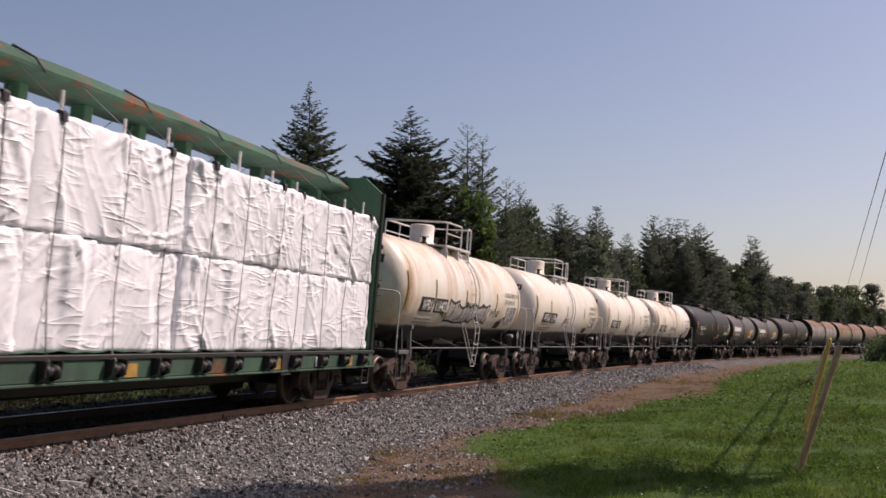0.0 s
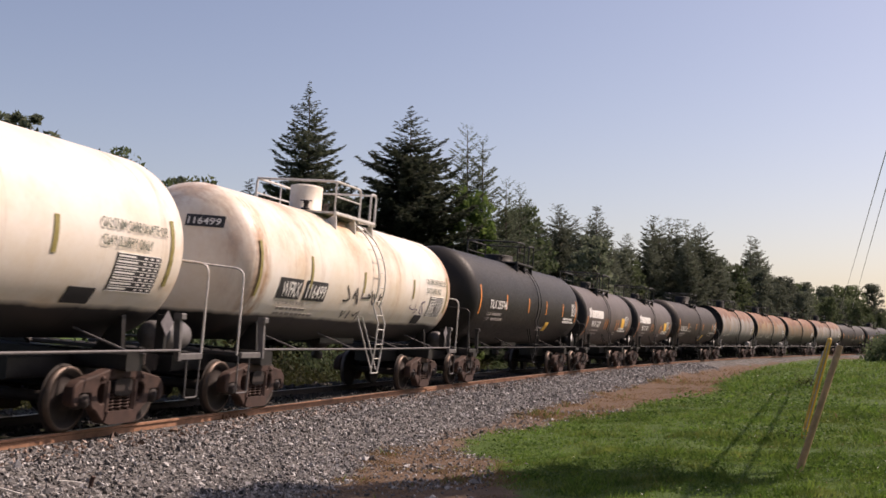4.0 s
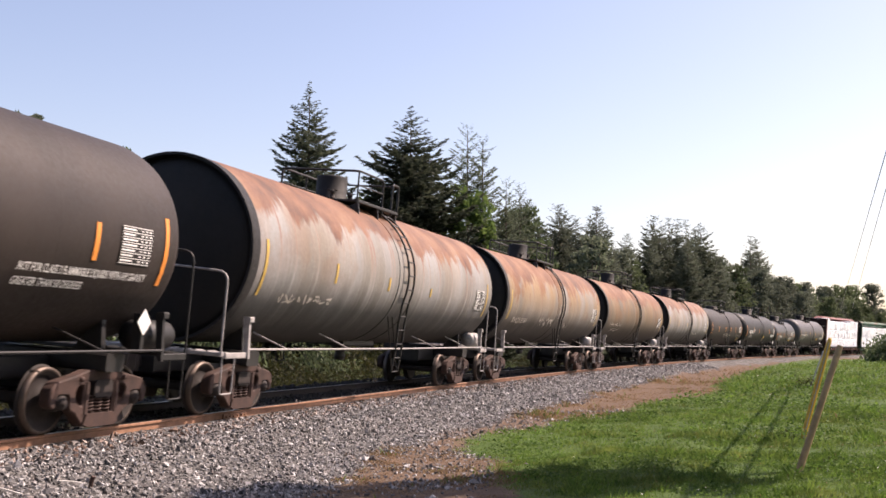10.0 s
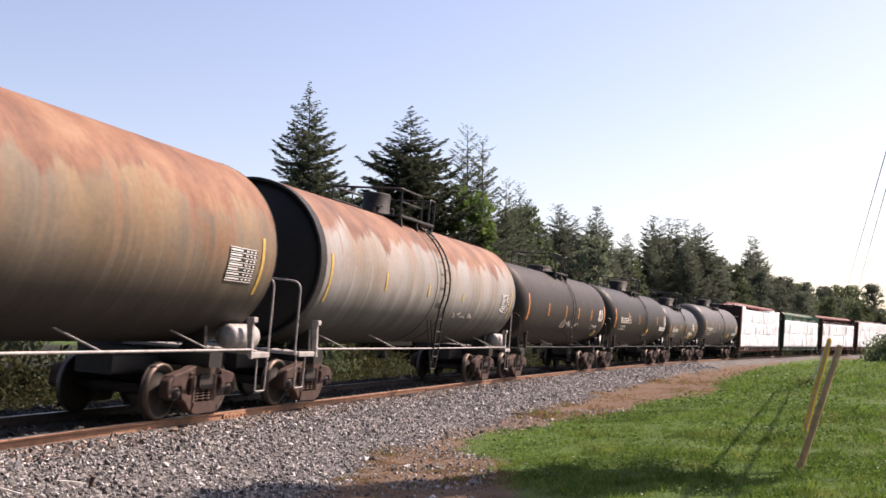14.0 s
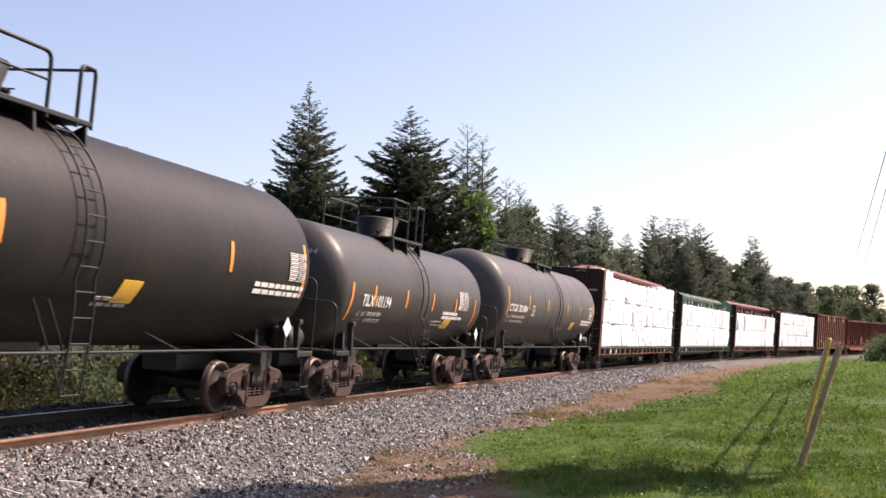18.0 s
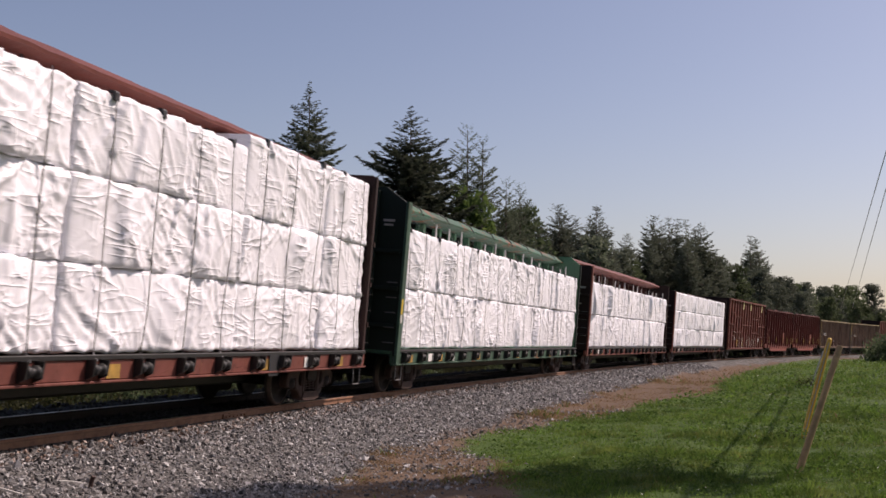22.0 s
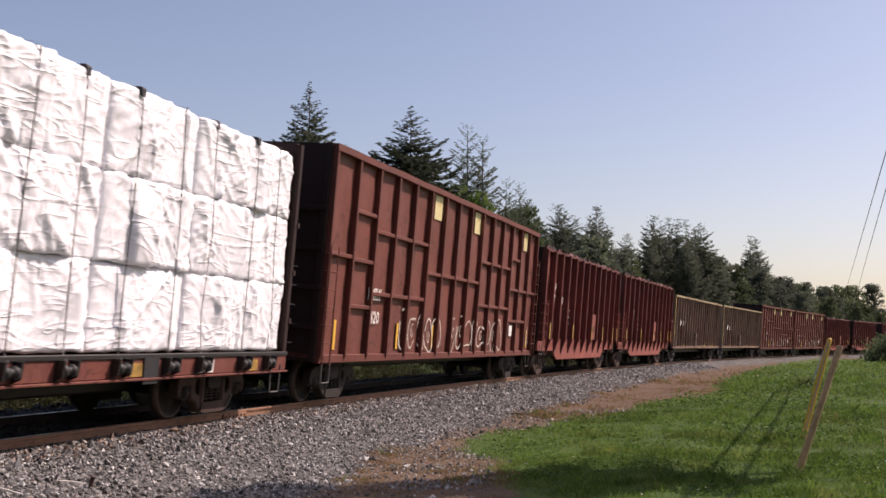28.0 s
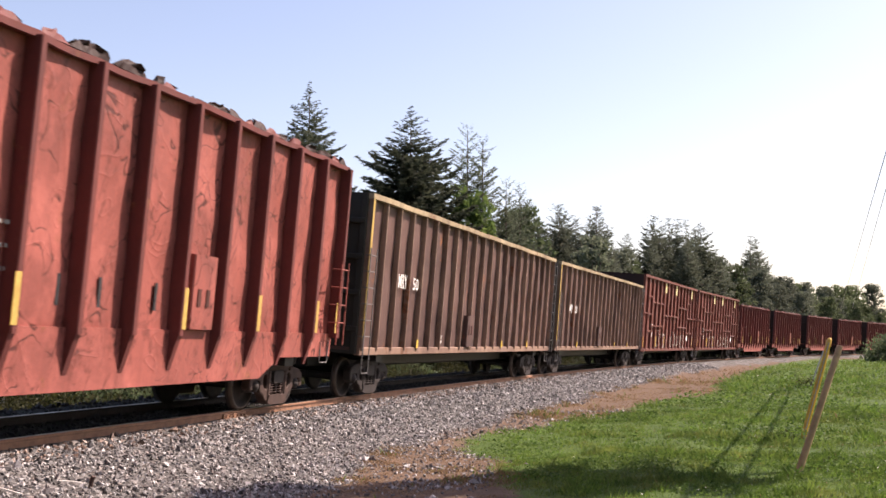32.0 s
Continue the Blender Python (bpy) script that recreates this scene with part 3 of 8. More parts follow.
class Shape:
    """Collects vertices and faces of one part."""

    def __init__(self):
        self.v, self.f, self.sm = [], [], []

    def add(self, verts, faces, smooth=False):
        o = len(self.v)
        self.v += [tuple(p) for p in verts]
        self.f += [tuple(i + o for i in f) for f in faces]
        self.sm += [smooth] * len(faces)
        return self

    def box(self, x0, x1, y0, y1, z0, z1, b=0.0):
        """A block with chamfered edges along its longest side when b > 0."""
        if b <= 0:
            v = [(x, y, z) for x in (x0, x1) for y in (y0, y1) for z in (z0, z1)]
            return self.add(v, [(0, 1, 3, 2), (4, 6, 7, 5), (0, 4, 5, 1), (2, 3, 7, 6), (0, 2, 6, 4), (1, 5, 7, 3)])
        ext = [abs(x1 - x0), abs(y1 - y0), abs(z1 - z0)]
        a = ext.index(max(ext))
        lo, hi = [x0, y0, z0], [x1, y1, z1]
        i, j = [k for k in range(3) if k != a]
        ring = [(lo[i] + b, lo[j]), (hi[i] - b, lo[j]), (hi[i], lo[j] + b), (hi[i], hi[j] - b), (hi[i] - b, hi[j]), (lo[i] + b, hi[j]), (lo[i], hi[j] - b), (lo[i], lo[j] + b)]
        v = []
        for end in (lo[a], hi[a]):
            for p, q in ring:
                c = [0, 0, 0]
                c[a], c[i], c[j] = end, p, q
                v.append(c)
        f = [(k, (k + 1) % 8, 8 + (k + 1) % 8, 8 + k) for k in range(8)] + [tuple(range(7, -1, -1)), tuple(range(8, 16))]
        return self.add(v, f)

    def prism(self, outline, axis, a, b):
        """An outline of (p, q) pairs drawn along an axis from a to b."""
        i, j = [k for k in range(3) if k != axis]
        n, v = len(outline), []
        for end in (a, b):
            for p, q in outline:
                c = [0, 0, 0]
                c[axis], c[i], c[j] = end, p, q
                v.append(c)
        return self.add(v, [(k, (k + 1) % n, n + (k + 1) % n, n + k) for k in range(n)] + [tuple(range(n - 1, -1, -1)), tuple(range(n, 2 * n))])

    def pipe(self, pts, r, n=8, cap=True):
        pts = [Vector(p) for p in pts]
        v, f = [], []
        up = None
        for k, p in enumerate(pts):
            d = ((pts[min(k + 1, len(pts) - 1)] - pts[max(k - 1, 0)])).normalized()
            if up is None:
                up = Vector((0, 0, 1)) if abs(d.z) < 0.9 else Vector((1, 0, 0))
            e1 = d.cross(up)
            if e1.length < 1e-4:
                e1 = d.cross(Vector((0, 1, 0.3)))
            e1.normalize()
            e2 = e1.cross(d).normalized()
            up = e2
            for a in range(n):
                t = 2 * math.pi * a / n
                v.append(p + e1 * (r * math.cos(t)) + e2 * (r * math.sin(t)))
        for k in range(len(pts) - 1):
            for a in range(n):
                f.append((k * n + a, k * n + (a + 1) % n, (k + 1) * n + (a + 1) % n, (k + 1) * n + a))
        self.add(v, f, True)
        if cap:
            m = len(pts) - 1
            self.add(v[:n], [tuple(range(n))]), self.add(v[m * n:], [tuple(range(n - 1, -1, -1))])
        return self

    def lathe(self, prof, axis=1, centre=(0, 0, 0), n=24, smooth=True, closed=False):
        """A profile of (radius, position) pairs turned round an axis."""
        i, j = [k for k in range(3) if k != axis]
        v, f = [], []
        for r, q in prof:
            for a in range(n):
                t = 2 * math.pi * a / n
                c = list(centre)
                c[axis] += q
                c[i] += r * math.cos(t)
                c[j] += r * math.sin(t)
                v.append(c)
        m = len(prof)
        for k in range(m if closed else m - 1):
            for a in range(n):
                f.append((k * n + a, k * n + (a + 1) % n, ((k + 1) % m) * n + (a + 1) % n, ((k + 1) % m) * n + a))
        return self.add(v, f, smooth)

    def mesh(self, name, material):
        me = bpy.data.meshes.new(name)
        me.from_pydata(self.v, [], self.f)
        me.polygons.foreach_set("use_smooth", self.sm)
        me.update()
        bm = bmesh.new()
        bm.from_mesh(me)
        bmesh.ops.recalc_face_normals(bm, faces=bm.faces)
        bm.to_mesh(me)
        bm.free()
        me.materials.append(material)
        return me


def part(name, shape, material, parent, label="", at=None):
    ob = new(name, shape.mesh(name, material) if isinstance(shape, Shape) else shape)
    ob.parent = parent
    if at is not None:
        ob.matrix_basis = at
    if label:
        ob["label"] = label
    return ob


def arc(c, r, a0, a1, plane, n=6):
    """Points of an arc in a plane of two axes, degrees."""
    out = []
    for k in range(n + 1):
        t = radians(a0 + (a1 - a0) * k / n)
        p = list(c)
        p[plane[0]] += r * math.cos(t)
        p[plane[1]] += r * math.sin(t)
        out.append(tuple(p))
    return out


def rounded(pts, r, n=4):
    """A polyline with rounded corners."""
    pts = [Vector(p) for p in pts]
    out = [pts[0]]
    for a, b, c in zip(pts, pts[1:], pts[2:]):
        d1, d2 = (a - b), (c - b)
        k = min(r, d1.length * 0.45, d2.length * 0.45)
        p, q = b + d1.normalized() * k, b + d2.normalized() * k
        for i in range(n + 1):
            t = i / n
            out.append(p * (1 - t) ** 2 + b * (2 * t * (1 - t)) + q * t ** 2)
    return out + [pts[-1]]
# ---- the ground: one sheet to the horizon ----
def spaced(lo, hi, near_lo, near_hi, fine, growth):
    a = [near_lo]
    step = fine
    while a[-1] > lo:
        step *= growth
        a.append(a[-1] - step)
    b = list(np.arange(near_lo, near_hi, fine)) + [near_hi]
    step = fine
    while b[-1] < hi:
        step *= growth
        b.append(b[-1] + step)
    return np.array(a[:0:-1] + b)


def cover_at(s, u, x, y):
    """Shares of stone and turf."""
    stone_edge = np.interp(s, [-40, -10, -6, 0, 10, 18, 31, 43, 90, 400], [5.0, 4.5, 4.1, 3.8, 3.85, 3.45, 3.4, 3.1, 2.9, 2.9]) + 0.35 * vnoise(x, y, 1.7, 5)
    turf_edge = np.interp(s, [-40, -12, -7.5, -5.5, -4, -1, 3.5, 5, 13.5, 18, 31, 64, 100, 400], [7.6, 7.0, 6.4, 5.7, 4.7, 4.4, 4.7, 5.8, 6.3, 7.6, 6.9, 5.0, 3.2, 3.2]) + 0.45 * vnoise(x, y, 2.1, 6) + 0.25 * vnoise(x, y, 0.6, 7)
    au = np.abs(u)
    stone = np.where(u > 0, np.clip(0.5 + (stone_edge - u) * 1.1, 0, 1), np.clip(0.5 + (4.2 - au) * 1.0, 0, 1))
    turf = np.where(u > 0, np.clip(0.5 + (u - turf_edge) * 1.3, 0, 1), np.clip(0.5 + (au - 5.2) * 1.0, 0, 1))
    return stone, turf


def build_ground():
    xs = spaced(-1500, 1800, -12, 12, 0.4, 1.07)
    ys = spaced(-900, 2400, 8, 46, 0.4, 1.06)
    gx, gy = np.meshgrid(xs, ys)
    gz = ground_z(gx.ravel(), gy.ravel())
    s, u = lateral(gx.ravel(), gy.ravel())
    v = np.stack([gx.ravel(), gy.ravel(), gz], 1)
    nx, ny = len(xs), len(ys)
    i = (np.arange(ny - 1)[:, None] * nx + np.arange(nx - 1)[None]).ravel()
    f = np.stack([i, i + 1, i + 1 + nx, i + nx], 1)
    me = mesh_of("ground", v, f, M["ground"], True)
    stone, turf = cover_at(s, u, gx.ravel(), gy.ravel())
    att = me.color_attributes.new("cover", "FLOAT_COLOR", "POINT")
    # third channel paints the dark: oily trackbed and the shaded far side
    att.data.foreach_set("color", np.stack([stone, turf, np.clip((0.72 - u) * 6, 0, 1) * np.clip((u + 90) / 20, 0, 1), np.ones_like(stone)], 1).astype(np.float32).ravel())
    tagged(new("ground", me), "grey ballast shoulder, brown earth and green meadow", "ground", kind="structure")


build_ground()


# ---- rails and ties ----
RAIL_OUTLINE = [(-0.07, -0.172), (0.07, -0.172), (0.07, -0.160), (0.012, -0.145), (0.009, -0.05), (0.036, -0.038), (0.036, -0.008), (0.028, 0.0), (-0.028, 0.0), (-0.036, -0.008),
                (-0.036, -0.038), (-0.009, -0.05), (-0.012, -0.145), (-0.07, -0.160)]


def swept(outline, u0, ss):
    pts = []
    for q, w in outline:
        x, y, z = on_track(ss, u0 + q, w)
        pts.append(np.stack([x, y, z], 1))
    v = np.stack(pts, 1).reshape(-1, 3)
    n = len(outline)
    k = np.arange(len(ss) - 1)[:, None] * n
    a = np.arange(n)[None]
    f = np.stack([k + a, k + (a + 1) % n, k + n + (a + 1) % n, k + n + a], 2).reshape(-1, 4)
    return v, f


def build_track():
    ss = np.concatenate([np.arange(-60, 60, 1.0), np.arange(60, 420, 3.0)])
    track = tagged(new("railway_track"), "single curved railway track with rusty rails on dark wooden ties", "railway track")
    for u0, nm in ((0.755, "rail"), (-0.755, "rail")):
        v, f = swept(RAIL_OUTLINE, u0, ss)
        rail = part(nm, mesh_of("rail", v, f, M["rail" if u0 > 0 else "steel"]), None, track, "rusty steel rail with a worn bright head" if u0 > 0 else "dark steel rail with a worn bright head")
        v, f = swept([(-0.026, 0.001), (0.026, 0.001), (0.026, 0.0025), (-0.026, 0.0025)], u0, ss)
        part("rail_head", mesh_of("rail_head", v, f, M["railtop"]), None, rail, "bright worn running surface")
    tie = Shape().box(-1.29, 1.29, -0.115, 0.115, -0.375, -0.195, 0.012).mesh("tie", M["tie"])
    plate = Shape().box(-0.18, 0.18, -0.09, 0.09, -0.194, -0.168, 0.006).box(-0.10, -0.075, -0.07, -0.04, -0.17, -0.14).box(0.075, 0.10, 0.04, 0.07, -0.17, -0.14).mesh("tie_plate", M["rail"])
    anchor = Shape().box(-0.085, 0.085, -0.02, 0.02, -0.20, -0.15, 0.008).mesh("rail_anchor", M["rail"])
    for k in range(230):
        s = -24 + k * 0.51
        x, y, th = (float(a) for a in track_at(s))
        m = Matrix.Translation((x, y, 0)) @ pose(0, 0, 0, 0, 0, -math.degrees(th)) @ pose(0, 0, 0, 0, math.degrees(CANT), 0)
        t = part("tie", tie, None, track, at=m @ pose(random.uniform(-0.04, 0.04), 0, 0, 0, 0, random.uniform(-1, 1)))
        if -16 < s < 45:
            part("tie_plate", plate, None, t, at=pose(0.755, 0, 0))
            if k % 2:
                part("rail_anchor", anchor, None, t, at=pose(0.755, 0.14, 0))
    bar = Shape().box(0.012, 0.04, -0.45, 0.45, -0.14, -0.045, 0.01)
    for y in (-0.36, -0.22, -0.08, 0.08, 0.22, 0.36):
        bar.lathe([(0.0, 0.06), (0.018, 0.06), (0.018, 0.03)], 0, (0, y, -0.09), 6, False)
    for s in (-5.2, 6.6, 18.4):
        x, y, th = (float(a) for a in track_at(s))
        m = Matrix.Translation((x, y, 0)) @ pose(0, 0, 0, 0, 0, -math.degrees(th)) @ pose(0, 0, 0, 0, math.degrees(CANT), 0)
        part("joint_bar", bar.mesh("joint_bar", M["rail"]), None, track, "rusty bolted joint bar", at=m @ pose(0.755, 0, 0))


build_track()


# ---- loose stone, grass ----
def quads(centres, normal_axis, size_a, size_b, rng):
    """Leaf-like quads: centres (n,3), long axis (n,3), half length and half width."""
    n = len(centres)
    side = np.cross(normal_axis, rng.normal(0, 1, (n, 3)))
    side /= np.linalg.norm(side, axis=1, keepdims=True) + 1e-9
    a, b = normal_axis * size_a[:, None], side * size_b[:, None]
    return np.stack([centres - a, centres + b * 0.9 - a * 0.1, centres + a, centres - b * 0.9 - a * 0.1], 1)


STONE_F = [(0, 2, 4), (2, 1, 4), (1, 3, 4), (3, 0, 4), (2, 0, 5), (1, 2, 5), (3, 1, 5), (0, 3, 5)]


def build_ballast(name, mat, label, rows, seed):
    rng = np.random.default_rng(seed)
    chunks = []
    for s0, s1, u0, u1, per, size in rows:
        n = int((s1 - s0) * (u1 - u0) * per)
        s, u = rng.uniform(s0, s1, n), rng.uniform(u0, u1, n)
        x, y = beside(s, u)
        stone, turf = cover_at(s, u, x, y)
        loose = np.clip(0.28 + 0.3 * vnoise(x, y, 0.9, 14), 0.05, 0.6) * (u > 3) * (s < 9)
        keep = (rng.random(n) < np.maximum(stone, loose)) & (rng.random(n) > turf * 1.1 - 0.04)
        x, y, s, u = x[keep], y[keep], s[keep], u[keep]
        n = len(x)
        z = ground_z(x, y)
        r = size * rng.lognormal(0, 0.32, n)
        base = np.array([(1, 0, 0), (-1, 0, 0), (0, 1, 0), (0, -1, 0), (0, 0, 1), (0, 0, -1)], float)
        v = base[None] * rng.uniform(0.6, 1.25, (n, 6, 1)) * r[:, None, None]
        v += rng.normal(0, 0.22, (n, 6, 3)) * r[:, None, None]
        q = rng.normal(0, 1, (n, 3, 3))
        q, _ = np.linalg.qr(q)
        v = np.einsum("nij,nkj->nki", q, v)
        v += np.stack([x, y, z + r * rng.uniform(-0.2, 0.55, n)], 1)[:, None]
        chunks.append(v)
    v = np.concatenate(chunks)
    n = len(v)
    f = (np.array(STONE_F)[None] + np.arange(n)[:, None, None] * 6).reshape(-1, 3)
    tagged(new(name, mesh_of(name, v.reshape(-1, 3), f, M[mat])), label, "ballast", kind="stuff")


def build_grass():
    rng = np.random.default_rng(8)
    for name, mat, per, label in (("meadow_grass", "grass", 1.0, "lush green meadow grass"), ("dry_grass", "straw", 0.10, "dry straw-coloured grass and litter on bare earth")):
        vs = []
        for d0, d1, dens, h, w in ((10, 19, 1250, 0.075, 0.0052), (17, 31, 470, 0.09, 0.008), (28, 57, 125, 0.11, 0.014), (52, 112, 18, 0.15, 0.035), (105, 190, 3.0, 0.2, 0.09)):
            a0, a1 = (-0.13, 0.45)
            area = 0.5 * (a1 - a0) * (d1 ** 2 - d0 ** 2)
            n = int(area * dens * (per if mat == "grass" else 1.4))
            d = np.sqrt(rng.uniform(d0 ** 2, d1 ** 2, n))
            a = rng.uniform(a0, a1, n)
            x, y = d * np.sin(a), d * np.cos(a)
            s, u = lateral(x, y)
            stone, turf = cover_at(s, u, x, y)
            clump = 0.5 + 0.55 * vnoise(x, y, 0.35, 11) + 0.3 * vnoise(x, y, 1.1, 15) + 0.35 * vnoise(x, y, 2.5, 12)
            if mat == "grass":
                keep = (u > 3.2) & (rng.random(n) < np.maximum(turf ** 1.6, 0.10 * (clump > 0.85) * (stone < 0.5)) * np.clip(0.6 * clump + 0.55, 0.4, 1))
            else:
                keep = (u > 3.4) & (rng.random(n) < np.clip(1 - turf, 0.03, 1) * np.clip(1 - stone, 0.0, 1) * np.clip(clump, 0.0, 1))
            x, y, u, clump = x[keep], y[keep], u[keep], clump[keep]
            n = len(x)
            z = ground_z(x, y)
            hh = h * rng.lognormal(0, 0.35, n) * np.clip(0.15 + 0.55 * clump + 0.9 * np.clip(clump - 0.55, 0, 1) ** 1.5, 0.25, 2.2) * (1.0 if mat == "grass" else 0.6)
            t, lean = rng.uniform(0, 2 * np.pi, n), rng.uniform(0.15, 0.9, n) * (1 if mat == "grass" else 1.6)
            wx, wy = -np.sin(t) * w, np.cos(t) * w
            lx, ly = np.cos(t) * lean * hh, np.sin(t) * lean * hh
            p = np.stack([x, y, z - 0.01], 1)
            vs.append(np.stack([p + np.stack([wx, wy, 0 * x], 1), p - np.stack([wx, wy, 0 * x], 1), p + np.stack([lx * 0.4 - wx * 0.7, ly * 0.4 - wy * 0.7, hh * 0.62], 1),
                                p + np.stack([lx, ly, hh], 1)], 1))
        v = np.concatenate(vs)
        n = len(v)
        f = np.arange(n * 4).reshape(n, 4)
        tagged(new(name, mesh_of(name, v.reshape(-1, 3), f, M[mat])), label, "grass", kind="stuff")


def build_weeds():
    """Low broad-leaved weeds in patches among the grass, with a few pale blossoms."""
    rng = np.random.default_rng(31)
    for name, mat, label, per, lo, hi, size in (("meadow_weeds", "weed", "low broad-leaved weeds in patches among the grass", 1.0, 0.03, 0.15, 0.021),
                                                ("meadow_blossoms", "blossom", "tiny pale blossoms scattered in the meadow", 0.006, 0.10, 0.17, 0.012)):
        cs, ax, sz = [], [], []
        for d0, d1, dens, grow in ((11, 20, 620, 1.0), (19, 34, 210, 1.6), (33, 70, 42, 2.8)):
            n = int(0.29 * (d1 ** 2 - d0 ** 2) * dens * per)
            d, a = np.sqrt(rng.uniform(d0 ** 2, d1 ** 2, n)), rng.uniform(-0.10, 0.44, n)
            x, y = d * np.sin(a), d * np.cos(a)
            s, u = lateral(x, y)
            stone, turf = cover_at(s, u, x, y)
            patch = 0.25 + 0.8 * vnoise(x, y, 0.8, 41) + 0.6 * vnoise(x, y, 2.6, 42) + 0.35 * vnoise(x, y, 0.25, 43)
            keep = (u > 3.6) & (turf > 0.75) & (rng.random(n) < np.clip(patch, 0.02, 1))
            x, y, patch = x[keep], y[keep], patch[keep]
            n = len(x)
            tall = np.clip(0.35 + 0.7 * patch, 0.3, 1.5)
            z = ground_z(x, y) + lo + (hi - lo) * tall * rng.uniform(0.1, 1.0, n) * grow ** 0.5
            cs.append(np.stack([x, y, z], 1))
            way = np.stack([rng.normal(0, 1, n), rng.normal(0, 1, n), rng.uniform(-0.35, 0.45, n)], 1)
            ax.append(way / np.linalg.norm(way, axis=1, keepdims=True)), sz.append(np.full(n, size * grow))
        c, d, q = np.concatenate(cs), np.concatenate(ax), np.concatenate(sz)
        n = len(c)
        v = quads(c, d, q * rng.uniform(0.6, 1.4, n), q * rng.uniform(0.4, 0.8, n), rng)
        tagged(new(name, mesh_of(name, v.reshape(-1, 3), np.arange(n * 4).reshape(n, 4), M[mat])), label, "weeds", kind="stuff")


build_ballast("ballast_stones", "stone", "loose angular grey ballast stones beside the rails", ((-16, 6, 0.92, 6.6, 390, 0.0225), (6, 26, 0.92, 6.0, 210, 0.028), (26, 60, 0.92, 4.2, 70, 0.039)), 4)
build_ballast("rusty_ballast_stones", "ruststone", "rust-stained ballast stones along the near rail", ((-16, 26, 0.86, 1.75, 95, 0.027), (26, 50, 0.86, 1.5, 40, 0.036)), 9)
build_ballast("trackbed_stones", "oilshade_stone", "oily ballast stones between and beyond the rails, darkened for the train's shade", ((-16, 30, -0.66, 0.66, 90, 0.03), (-16, 30, -2.8, -0.9, 50, 0.036)), 6)
build_grass()
build_weeds()
# ---- trees ----
def trunk_shape(h, r, bend, rng, n=7, top=0.06):
    sh = Shape()
    pts = [(bend * math.sin(2.2 * k / n) * 0.5, bend * (k / n) ** 2 * 0.4, h * k / n) for k in range(n + 1)]
    v, f = [], []
    for k, p in enumerate(pts):
        rr = r * (1 - (1 - top) * k / n) * (1.35 if k == 0 else 1)
        for a in range(8):
            v.append((p[0] + rr * math.cos(a * math.pi / 4), p[1] + rr * math.sin(a * math.pi / 4), p[2] - (0.3 if k == 0 else 0)))
    for k in range(n):
        for a in range(8):
            f.append((k * 8 + a, k * 8 + (a + 1) % 8, k * 8 + 8 + (a + 1) % 8, k * 8 + 8 + a))
    sh.add(v, f, True)
    return sh, pts


